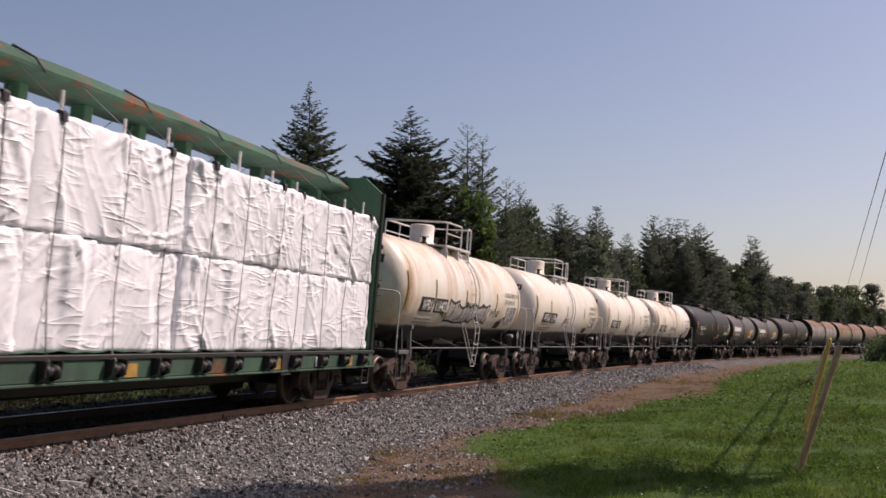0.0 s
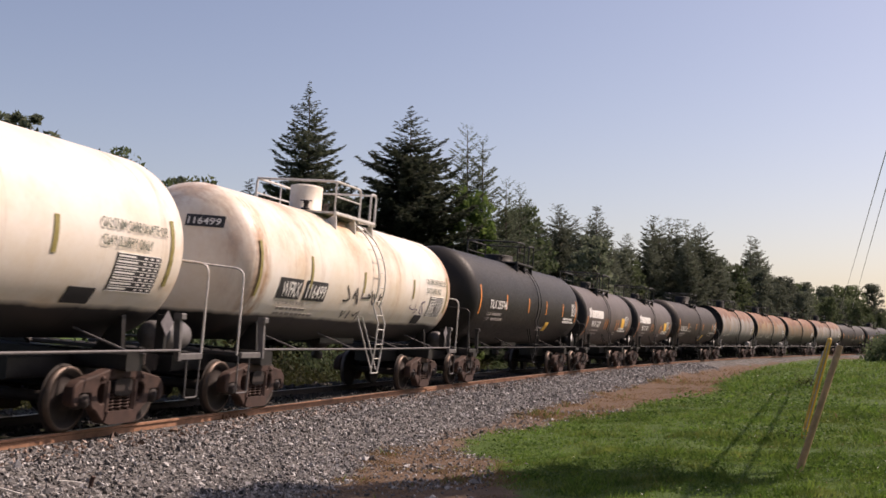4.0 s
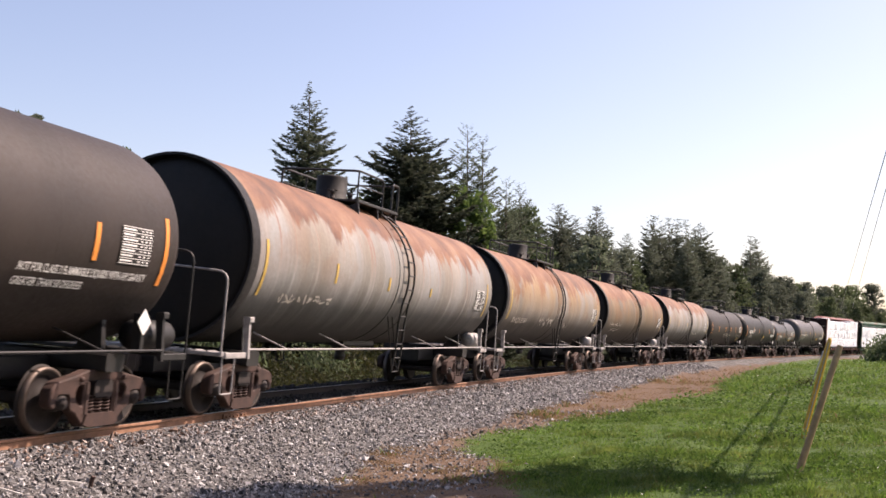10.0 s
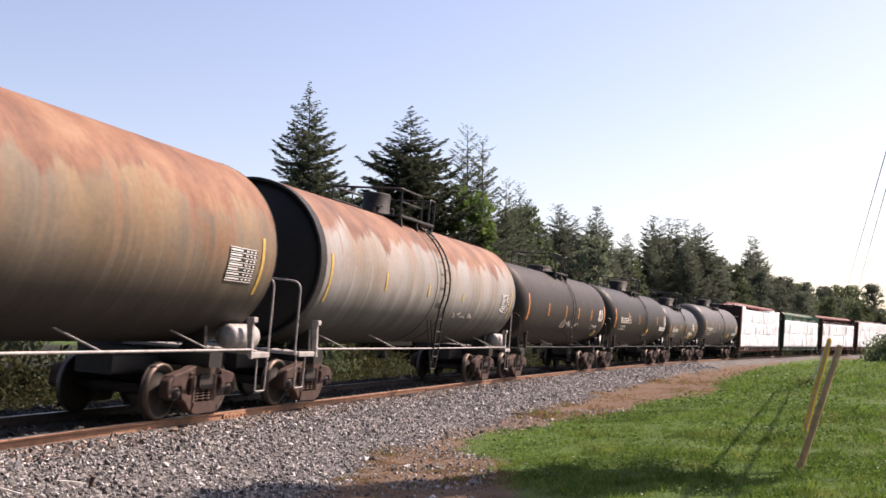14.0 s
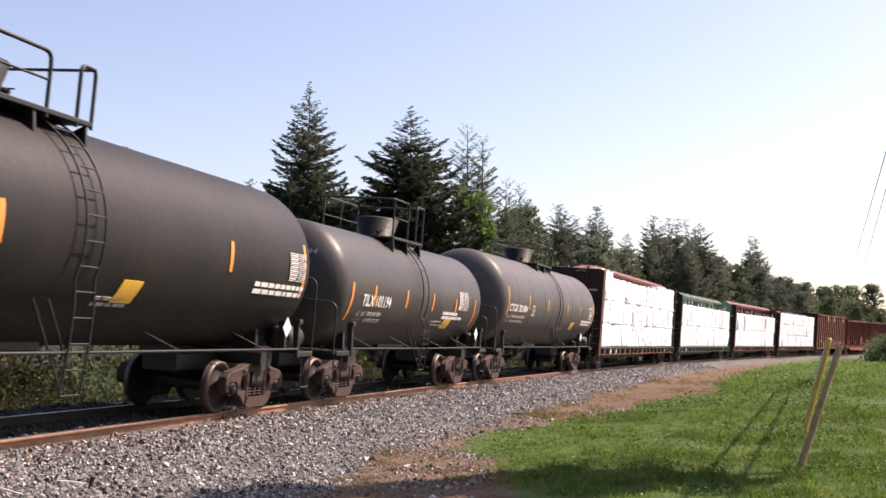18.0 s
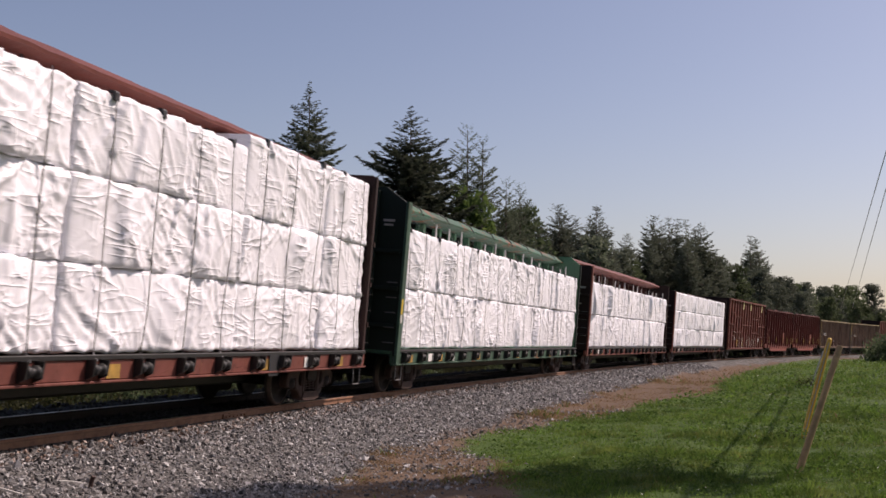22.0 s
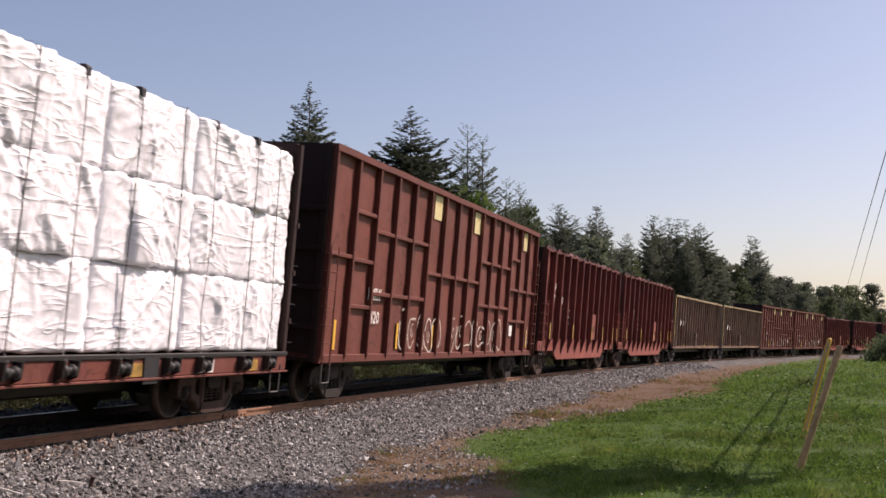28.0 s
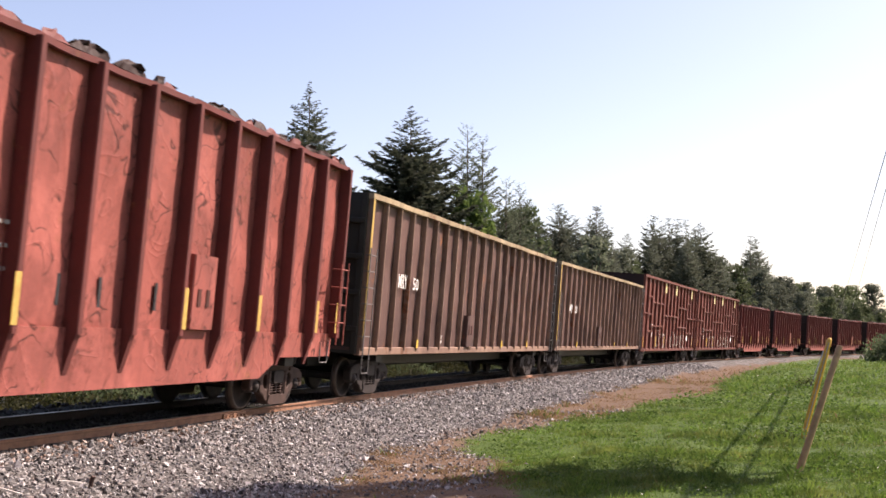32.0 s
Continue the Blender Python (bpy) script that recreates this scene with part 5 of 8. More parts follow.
def cast_plate(outer, holes, x0, x1, name, mat, bevel=0.018):
    """A cast frame: an outline with openings, given thickness and softened front edges."""
    loops = [outer] + holes
    tris = tessellate_polygon([[Vector((p, q, 0)) for p, q in lp] for lp in loops])
    flat = [p for lp in loops for p in lp]
    n = len(flat)

    def inset(lp, sign):
        res = []
        for k, (p, q) in enumerate(lp):
            a, c = lp[k - 1], lp[(k + 1) % len(lp)]
            dx, dy = c[0] - a[0], c[1] - a[1]
            ln = math.hypot(dx, dy) or 1
            res.append((p - sign * dy / ln * bevel, q + sign * dx / ln * bevel))
        return res

    def area(lp):
        return sum(lp[k - 1][0] * lp[k][1] - lp[k][0] * lp[k - 1][1] for k in range(len(lp)))
    soft = []
    for k, lp in enumerate(loops):
        sg = 1 if area(lp) > 0 else -1
        soft += inset(lp, sg if k == 0 else -sg)
    sh = Shape()
    v = [(x0, p, q) for p, q in soft] + [(x0 + bevel, p, q) for p, q in flat] + [(x1 - bevel, p, q) for p, q in flat] + [(x1, p, q) for p, q in soft]
    f = [tuple(t) for t in tris] + [tuple(3 * n + i for i in reversed(t)) for t in tris]
    o = 0
    for lp in loops:
        m = len(lp)
        for lay in range(3):
            for k in range(m):
                i, j = o + k + lay * n, o + (k + 1) % m + lay * n
                f.append((i, j, j + n, i + n))
        o += m
    return sh.add(v, f)


def ring2(pts, r):
    pts = pts + [pts[0], pts[1]]
    return [(p.x, p.y) for p in rounded([(a, b, 0) for a, b in pts], r, 3)[1:-1]]


def side_frame_mesh(mat):
    half = [(0.32, 0.885), (0.62, 0.81), (1.05, 0.735), (1.165, 0.64), (1.175, 0.42), (1.05, 0.36), (1.03, 0.56), (0.75, 0.56), (0.74, 0.35), (0.62, 0.31), (0.42, 0.13)]
    outer = [(-p, q) for p, q in half[::-1]] + half
    outer = ring2(outer[::1], 0.06)
    mid = ring2([(-0.29, 0.27), (0.29, 0.27), (0.29, 0.74), (-0.29, 0.74)], 0.05)
    eye = [(0.43, 0.36), (0.60, 0.47), (0.61, 0.64), (0.43, 0.70)]
    holes = [mid, ring2(eye, 0.09), ring2([(-p, q) for p, q in eye[::-1]], 0.09)]
    sh = cast_plate(outer, holes, -0.09, 0.09, "side_frame", mat)
    sh.prism([(-0.42, 0.14), (-0.36, 0.28), (0.36, 0.28), (0.42, 0.14), (0.30, 0.10), (-0.30, 0.10)], 0, -0.12, 0.12)
    for k in (-1, 1):
        sh.box(-0.10, 0.11, k * 0.36 - 0.05, k * 0.36 + 0.05, 0.28, 0.72, 0.02)
        sh.lathe([(0.0, 0.125), (0.035, 0.12), (0.04, 0.09)], 0, (0, k * 0.52, 0.76), 8)
    return sh.mesh("side_frame", mat)


def truck(parent, y, mat="rustbrown"):
    """A two-axle freight truck."""
    b = shared("bolster", lambda: Shape().box(-1.12, 1.12, -0.22, 0.22, 0.50, 0.74, 0.04).lathe([(0.0, 0.90), (0.20, 0.90), (0.20, 0.72)], 2, n=16).box(-0.9, 0.9, -0.62, -0.55, 0.38, 0.50, 0.02)
               .box(-0.9, 0.9, 0.55, 0.62, 0.38, 0.50, 0.02).mesh("bolster", M["steel"]))
    tr = part("truck", b, None, parent, "rusty two-axle freight truck", at=pose(0, y, 0))
    fr = shared("side_frame" + mat, lambda: side_frame_mesh(M[mat]))
    sp = Shape()

    def springs():
        for dy in (-0.2, 0.0, 0.2):
            coil(sp, 0, dy, 0.28, 0.52, 0.085, 0.018, 5)
        return sp.mesh("spring", M[mat])
    spm = shared("springs" + mat, springs)
    cap = shared("bearing", lambda: Shape().lathe([(0.0, 0.12), (0.05, 0.12), (0.06, 0.10), (0.10, 0.09), (0.105, 0.0), (0.13, -0.02), (0.13, -0.10)], 0, n=14).box(-0.1, 0.08, -0.16, 0.16, 0.09, 0.17, 0.02)
                 .mesh("bearing", M["steel"]))
    shoe = shared("brake_shoe", lambda: Shape().box(-0.05, 0.05, -0.03, 0.03, -0.18, 0.18, 0.01).mesh("brake_shoe", M["steel"]))

    def wheels():
        sh = Shape()
        sh.lathe([(0.075, -1.05), (0.075, -0.55), (0.085, -0.5), (0.085, 0.5), (0.075, 0.55), (0.075, 1.05)], 0, n=12)
        for k in (-1, 1):
            sh.lathe([(0.0, k * 0.84), (0.13, k * 0.84), (0.15, k * 0.78), (0.35, k * 0.74), (0.40, k * 0.815), (0.452, k * 0.815), (0.457, k * 0.74), (0.462, k * 0.72), (0.484, k * 0.712),
                      (0.484, k * 0.695), (0.40, k * 0.69), (0.36, k * 0.70), (0.15, k * 0.70), (0.0, k * 0.70)], 0, n=26)
        me = sh.mesh("wheelset", M["steel"])
        me.materials.append(M["tread"])
        for p in me.polygons:
            if math.hypot(p.center.y, p.center.z) > 0.405 and abs(p.center.x) > 0.735:
                p.material_index = 1
        return me
    wm = shared("wheelset", wheels)
    for x in (-1.0, 1.0):
        part("side_frame", fr, None, tr, at=pose(x, 0, 0))
        part("spring_nest", spm, None, tr, at=pose(x, 0, 0))
        for dy in (-0.89, 0.89):
            part("bearing", cap, None, tr, at=pose(x, dy, WHEEL_R, 0, 0, 0 if x > 0 else 180))
    for dy in (-0.89, 0.89):
        w = part("wheelset", wm, None, tr, "steel wheels on an axle with bright treads")
        w.matrix_parent_inverse = Matrix.Translation((0, dy, WHEEL_R))
        wheelsets.append(w)
    return tr


def coupler(parent, y, k):
    sh = shared("coupler%d" % k, lambda: Shape().box(-0.09, 0.09, min(0, k * 0.75), max(0, k * 0.75), 0.78, 0.96, 0.02).prism([(-0.17, k * 0.45), (0.13, k * 0.42), (0.19, k * 0.62), (0.10, k * 0.80), (0.02, k * 0.72),
                                                                                                               (-0.05, k * 0.82), (-0.19, k * 0.78)], 2, 0.72, 1.0).mesh("coupler", M["steel"]))
    c = part("coupler", sh, None, parent, "rusty knuckle coupler", at=pose(0, y, 0))
    hose = shared("hose", lambda: Shape().pipe(rounded([(0.28, 0, 0.92), (0.28, 0.1, 0.75), (0.22, 0.3, 0.5), (0.12, 0.55, 0.45)], 0.15), 0.025, 6).mesh("air_hose", M["blackiron"]))
    part("air_hose", hose, None, c, at=pose(0, 0, 0, 0, 0, 0 if k > 0 else 180))


def stirrup(parent, x, y, top, drop, mat, w=0.42):
    sh = Shape().pipe(rounded([(0, -w / 2, top), (0, -w / 2 + 0.02, top - drop), (0, w / 2 - 0.02, top - drop), (0, w / 2, top)], 0.04), 0.014, 6)
    part("step", sh, M[mat], parent, at=pose(x, y, 0))


# ---- lettering ----
def text_verts(txt, size, squeeze=1.0):
    cu = bpy.data.curves.new("letters", "FONT")
    cu.body, cu.size, cu.align_x, cu.resolution_u = txt, size, "LEFT", 2
    cu.offset = size * 0.012
    ob = new("letters", cu)
    me = bpy.data.meshes.new_from_object(ob.evaluated_get(bpy.context.evaluated_depsgraph_get()))
    v = [(p.co.x * squeeze, p.co.y) for p in me.vertices]
    f = [tuple(q.vertices) for q in me.polygons]
    bpy.data.objects.remove(ob)
    bpy.data.curves.remove(cu)
    bpy.data.meshes.remove(me)
    return v, f


class Skin:
    """Lays flat drawings (p along the car, q up) on the camera-side skin of a tank or a flat wall."""

    def __init__(self, r=None, zc=0.0, x=0.0):
        self.r, self.zc, self.x = r, zc, x

    def at(self, p, q, out=0.012):
        if self.r is None:
            return (self.x + out, p, q)
        a = (q - self.zc) / self.r
        return ((self.r + out) * math.cos(a), p, self.zc + (self.r + out) * math.sin(a))

    def patch(self, sh, p0, p1, q0, q1, out=0.012, slant=0.0, n=5):
        v, f = [], []
        for k in range(n + 1):
            q = q0 + (q1 - q0) * k / n
            v += [self.at(p0 + slant * k / n, q, out), self.at(p1 + slant * k / n, q, out)]
        for k in range(n):
            f.append((2 * k, 2 * k + 1, 2 * k + 3, 2 * k + 2))
        o = len(v)
        v += [self.at(p0, q0, 0), self.at(p1, q0, 0), self.at(p1 + slant, q1, 0), self.at(p0 + slant, q1, 0)]
        f += [(0, o, o + 1, 1), (2 * n, 2 * n + 1, o + 2, o + 3)]
        return sh.add(v, f)

    def text(self, parent, txt, p0, p1, q, cap, mat, name="lettering", label="painted lettering"):
        """Words from p0 to p1 along the car, their foot at q, capitals of height cap."""
        v, f = text_verts(txt, 1.0)
        if not f:
            return
        x0, x1 = min(a for a, _ in v), max(a for a, _ in v)
        hi = max(b for _, b in v)
        kx, ky = (p1 - p0) / (x1 - x0), cap / hi
        part(name, Shape().add([self.at(p0 + (a - x0) * kx, q + b * ky, 0.026) for a, b in v], f), M[mat], parent, label)

    def stroke(self, sh, pts, w, out=0.013):
        """A painted brush line through (p, q) points."""
        v, f = [], []
        for k, (p, q) in enumerate(pts):
            a, b = pts[max(k - 1, 0)], pts[min(k + 1, len(pts) - 1)]
            dx, dy = b[0] - a[0], b[1] - a[1]
            ln = math.hypot(dx, dy) or 1
            nx, ny = -dy / ln * w / 2, dx / ln * w / 2
            v += [self.at(p + nx, q + ny, out), self.at(p - nx, q - ny, out)]
        for k in range(len(pts) - 1):
            f.append((2 * k, 2 * k + 1, 2 * k + 3, 2 * k + 2))
        sh.add(v, f)

    def scrawl(self, sh, p, q, w, h, n, width, rng):
        """Spray-can scribble: looping letter-like strokes that spell nothing."""
        for k in range(n):
            x0, cw = p + w * k / n, w / n
            pts = [(x0 + cw * rng.uniform(0, 0.4), q + h * rng.uniform(0.6, 1))]
            for _ in range(rng.randrange(3, 6)):
                pts.append((x0 + cw * rng.uniform(-0.1, 1.1), q + h * rng.uniform(0, 1)))
            self.stroke(sh, [tuple(v)[:2] for v in rounded([(a, b, 0) for a, b in pts], 0.2)], width)
        return sh

    def spray(self, parent, p, q, w, h, n, width, rng, mat, label):
        """The same scribble, stroke by stroke."""
        for k in range(n):
            part("spray_stroke", self.scrawl(Shape(), p + w * k / n, q, w / n, h, 1, width, rng), M[mat], parent, label)

    def words(self, parent, p, q, w, rows, h, gap, rng, mat, words=True):
        """Unreadable small writing, each word a bar of its own."""
        for k in range(rows):
            x, end = p, p + w * (rng.uniform(0.6, 1.0) if words else 1)
            while x < end - 0.03:
                ww = min(rng.uniform(0.10, 0.32), end - x)
                part("written_word", self.patch(Shape(), x, x + ww, q - k * (h + gap) - h, q - k * (h + gap), n=1), M[mat], parent)
                x += ww + 0.045

    def throw_up(self, parent, p, q, w, h, n, rng):
        """Bulky outlined spray letters that spell nothing: silver fill, black outline, inner stroke."""
        cw = w / n
        for k in range(n):
            a, b = p + cw * k - 0.05, p + cw * (k + 1) + 0.04
            lo, hi = q + rng.uniform(-0.06, 0.08), q + h * rng.uniform(0.85, 1.08)
            part("spray_fill", self.patch(Shape(), a + 0.06, b - 0.06, lo + 0.04, hi - 0.04, 0.011, rng.uniform(-0.08, 0.12), 4), M["sprayfill"], parent, "thin silver-grey spray fill")
            mid, sl = (a + b) / 2, rng.uniform(-0.05, 0.15)
            ring = [(a, lo), (a + 0.25 * cw, lo + rng.uniform(-0.04, 0.1)), (mid, lo + rng.uniform(0.0, 0.25) * h), (b, lo + rng.uniform(-0.05, 0.05)), (b + sl, hi), (mid + sl, hi - rng.uniform(0.05, 0.35) * h), (a + sl * 0.5, hi), (a, lo)]
            part("spray_stroke", self.stroked([(u, v) for u, v in ring], 0.06), M["inkblack"], parent, "black spray outline")
            part("spray_stroke", self.stroked([(mid - 0.1 * cw, lo + 0.15 * h), (mid + rng.uniform(-0.1, 0.2) * cw, lo + 0.5 * h), (mid + 0.1 * cw, hi - 0.1 * h)], 0.045), M["inkblack"], parent, "black spray outline")

    def bubbles(self, parent, p, q, w, h, n, rng):
        """A row of loose rounded outlines in chalky spray, some with an inner curl, that spell nothing."""
        cw = w / n
        for k in range(n):
            cx, cy = p + cw * (k + 0.5), q + h * rng.uniform(0.42, 0.58)
            rx, ry = cw * rng.uniform(0.38, 0.62), h * rng.uniform(0.36, 0.55)
            a1, a2, open_by = rng.uniform(0, 6.28), rng.uniform(0, 6.28), rng.uniform(0.0, 1.6)
            ring = []
            for i in range(27):
                t = a1 + (6.28 - open_by) * i / 26
                f = 1 + 0.18 * math.sin(2 * t + a2) + 0.10 * math.sin(3 * t + a1)
                ring.append((cx + rx * f * math.cos(t), cy + ry * f * math.sin(t)))
            line = Shape()
            self.stroke(line, ring, rng.uniform(0.03, 0.055), 0.014)
            part("spray_stroke", line, M["chalkpaint"], parent, "thin cream sprayed outline")
            if rng.random() < 0.75:
                curl = Shape()
                self.stroke(curl, [(cx + rx * 0.45 * (1 - i / 18) * math.cos(a2 + i * 0.42), cy + ry * 0.5 * (1 - i / 22) * math.sin(a2 + i * 0.42)) for i in range(14)], 0.03, 0.015)
                part("spray_stroke", curl, M["chalkpaint"], parent, "thin cream sprayed curl")

    def stroked(self, pts, w):
        sh = Shape()
        self.stroke(sh, [tuple(v)[:2] for v in rounded([(a, b, 0) for a, b in pts], 0.09)], w, 0.015)
        return sh


def table_panel(parent, skin, p, q, w, h, rng, mat="letters", back="inkblack"):
    """A stencilled inspection table."""
    sh = skin.patch(Shape(), p, p + w, q - h, q, 0.010)
    pn = part("data_panel", sh, M[back], parent, "stencilled inspection table")
    s2 = Shape()
    rows = 7
    for k in range(rows + 1):
        skin.patch(s2, p + 0.01, p + w - 0.01, q - h * k / rows - 0.006, q - h * k / rows + 0.004, 0.014, n=1)
    for k in range(rows):
        skin.patch(s2, p + 0.03, p + w * rng.uniform(0.4, 0.52), q - h * (k + 0.66) / rows, q - h * (k + 0.34) / rows, 0.014, n=1)
        for c in (0.60, 0.74, 0.88):
            skin.patch(s2, p + w * c, p + w * (c + 0.07), q - h * (k + 0.66) / rows, q - h * (k + 0.34) / rows, 0.014, n=1)
    part("table_print", s2, M[mat], pn)
def tank_car(L, r, zc, body, head=None, rail_mat="blackiron", rim=0.0, label="", seed=0, dome="low", ladder_y=0.0, rings=(), strips=(), strip_mat="orange", marks=None, plat=(-1.75, 0.65), man=-1.2, rail_h=0.64,
             truck_mat="rustbrown", head_depth=0.68, top_mat=None, hand=-0.38, tail=0.0, seams=()):
    """A tank car on two trucks, with rails, ladder, top platform and fittings."""
    rng = random.Random(seed)
    crown_mat = top_mat or rail_mat
    low_mat = "greypipe" if rail_mat == "whitepipe" else rail_mat
    car = tagged(new("tank_car"), label, "tank car", "freight train")
    half = L / 2 - 0.62
    dep = head_depth

    def head_prof(k):
        return [(r * math.cos(t), k * (half - dep + dep * math.sin(t))) for t in [math.pi / 2 * (1 - q / 9) for q in range(10)]]
    left, right = head_prof(-1), head_prof(1)
    edge = half - dep
    if rim:
        edge = L / 2 - 1.0
    mid = [(r, -edge + 2 * edge * k / 12) for k in range(1, 12)]
    if head:
        tail_rim = min(rim, 0.03)
        sh = Shape().lathe([(r, -edge + rim)] + [(r, -edge + rim + (2 * edge - rim - tail_rim) * k / 12) for k in range(1, 12)] + [(r, edge - tail_rim)], 1, (0, 0, zc), 56)
        part("tank_shell", sh, M[body], car)
        for k, pr in ((-1, left), (1, right)):
            if rim:
                # a black band round a shallow recessed end, with a crisp lip
                own = rim if k < 0 else tail_rim
                dish = [(0.0, k * (edge + 0.10))] + [((r - 0.08) * math.sin(t), k * (edge - 0.16 + 0.26 * math.cos(t))) for t in [math.pi / 2 * q / 9 for q in range(1, 10)]] + [(r - 0.05, k * (edge - 0.16))]
                lip = [(r - 0.05, k * (edge - 0.16)), (r - 0.045, k * edge)]
                ring = [(r - 0.045, k * edge), (r + 0.004, k * edge)]
                band = [(r + 0.004, k * edge), (r + 0.004, k * (edge - own)), (r - 0.01, k * (edge - own))]
                end = Shape()
                for prof in (dish, lip, ring, band):
                    end.lathe(prof, 1, (0, 0, zc), 56)
                part("tank_head", end, M[head], car, "black coated tank end")
                continue
            else:
                hd = [(q[0] + 0.004, q[1]) for q in pr] + [(r, k * edge)]
            part("tank_head", Shape().lathe(hd, 1, (0, 0, zc), 56), M[head], car, "black coated tank end")
    else:
        part("tank_shell", Shape().lathe(left + mid + [(q[0], q[1] - tail) for q in right[::-1]], 1, (0, 0, zc), 56), M[body], car)
    for y in rings:
        part("band", Shape().lathe([(r, y - 0.045), (r + 0.014, y - 0.04), (r + 0.014, y + 0.04), (r, y + 0.045)], 1, (0, 0, zc), 56), M[body], car)
    for y in seams:
        part("weld_seam", Shape().lathe([(r, y - 0.014), (r + 0.005, y - 0.006), (r + 0.005, y + 0.006), (r, y + 0.014)], 1, (0, 0, zc), 56), M["seam"], car, "dirt-lined weld between two plates")
    # running gear
    ty = L / 2 - 2.15
    for k in (-1, 1):
        truck(car, k * ty, truck_mat)
        sill = Shape().box(-0.33, 0.33, *sorted((k * (ty - 1.6), k * (L / 2 - 0.42))), 0.70, 1.02, 0.03).box(-1.25, 1.25, k * ty - 0.22, k * ty + 0.22, 0.86, 1.12, 0.03)
        for x in (-1, 1):
            sill.prism([(x * 1.05, 1.02), (x * 1.0, zc - r * 0.70), (x * 0.85, zc - r * 0.80), (x * 0.5, 1.05)], 1, k * ty - 0.05, k * ty + 0.05)
        part("stub_sill", sill, M["blackiron"], car)
        coupler(car, k * (L / 2 - 0.72), k)
        ye = k * (L / 2 - 0.55)
        pf = Shape().box(-1.45, 1.45, *sorted((ye, ye - k * 0.32)), 1.06, 1.13, 0.012)
        for q in range(12):
            pf.box(-1.4 + q * 0.235, -1.36 + q * 0.235, *sorted((ye - k * 0.02, ye - k * 0.30)), 1.13, 1.145)
        part("end_walkway", pf, M["blackiron" if rail_mat == "whitepipe" else rail_mat], car, "narrow steel end walkway")
        for x in (-1, 1):
            hr = Shape().pipe(rounded([(x * 1.46, ye - k * 0.03, 1.08), (x * 1.46, ye - k * 0.03, zc + hand), (x * 0.1, ye - k * 0.03, zc + hand + 0.07)], 0.18), 0.019, 8)
            part("end_handrail", hr, M[rail_mat], car)
            yp = k * (ty + 0.75)
            post = Shape().box(*sorted((x * 1.42, x * 1.56)), yp - 0.07, yp + 0.07, 1.64, 1.74, 0.015).prism([(x * 1.50, 1.02), (x * 1.55, 1.02), (x * 1.52, 1.66), (x * 1.44, 1.70), (x * 1.40, 1.66), (x * 1.46, 1.1)], 1, yp - 0.035, yp + 0.035)
            part("bolster_post", post, M[low_mat], car)
            stirrup(car, x * 1.47, ye - k * 0.28, 1.06, 0.62, "greypipe" if rail_mat == "whitepipe" else rail_mat)
            pin = Shape().box(x * 1.50 - 0.02, x * 1.50 + 0.02, *sorted((ye - k * 0.1, yp)), 1.03, 1.13, 0.01)
            part("side_sill", pin, M["greypipe" if rail_mat == "whitepipe" else rail_mat], car)
    # side pipes and struts
    y0 = ty + 0.75
    for x in (-1, 1):
        part("side_handrail", Shape().pipe([(x * 1.53, -y0, 1.18), (x * 1.53, 0, 1.165), (x * 1.53, y0, 1.18)], 0.021, 8), M[low_mat], car)
        n = 5 if L > 16 else 4
        for q in range(n):
            y = -y0 + 2 * y0 * (q + 0.5) / n
            if abs(y - ladder_y) < 0.5:
                continue
            zs = max(1.44, zc - r * 0.98)
            part("strut", Shape().pipe([(x * 1.53, y + 0.05, 1.17), (x * math.sqrt(max(r * r - (zc - zs) ** 2, 0.3)), y - 0.13, zs)], 0.017, 6), M[low_mat], car)
        # ladder, following the curve of the shell up to the platform
        ld = Shape()
        a0 = math.asin((1.72 - zc) / (r + 0.10)) if (1.72 - zc) / (r + 0.10) > -1 else -0.9
        prof = [((r + 0.10) * math.cos(a), zc + (r + 0.10) * math.sin(a)) for a in [-0.35 + k * (1.25 + 0.35) / 12 for k in range(13)]]
        foot = [(1.50, 0.62), (1.56, 1.2), (1.58, 1.75)]
        line = foot + [p for p in prof if p[1] > 1.9]
        for dy in (-0.21, 0.21):
            ld.pipe([(x * p[0], ladder_y + dy, p[1]) for p in line], 0.026 if top_mat else 0.017, 6)
        dist, lastp = 0.0, line[0]
        for p0, p1 in zip(line, line[1:]):
            seg = math.hypot(p1[0] - p0[0], p1[1] - p0[1])
            while dist <= seg:
                t = dist / seg
                ld.pipe([(x * (p0[0] + (p1[0] - p0[0]) * t), ladder_y - 0.21, p0[1] + (p1[1] - p0[1]) * t), (x * (p0[0] + (p1[0] - p0[0]) * t), ladder_y + 0.21, p0[1] + (p1[1] - p0[1]) * t)], 0.018 if top_mat else 0.012, 5)
                dist += 0.33
            dist -= seg
        for dy in (-0.55, -0.85):
            ld.pipe([(x * 1.51, ladder_y + dy + 0.62, 0.70), (x * (r * 0.93), ladder_y + dy, zc - r * 0.56)], 0.017, 6)
        part("ladder", ld, M[crown_mat], car, "steel ladder up the tank's flank")
    # top platform, railing and manway
    zt = zc + r
    ya, yb = ladder_y + plat[0], ladder_y + plat[1]
    dark = "blackiron" if rail_mat != "whitepipe" else "whitepipe"
    part("top_platform", Shape().box(-0.95, 0.95, ya, yb, zt - 0.05, zt - 0.01), M[dark], car, "grated platform on the tank's crown")
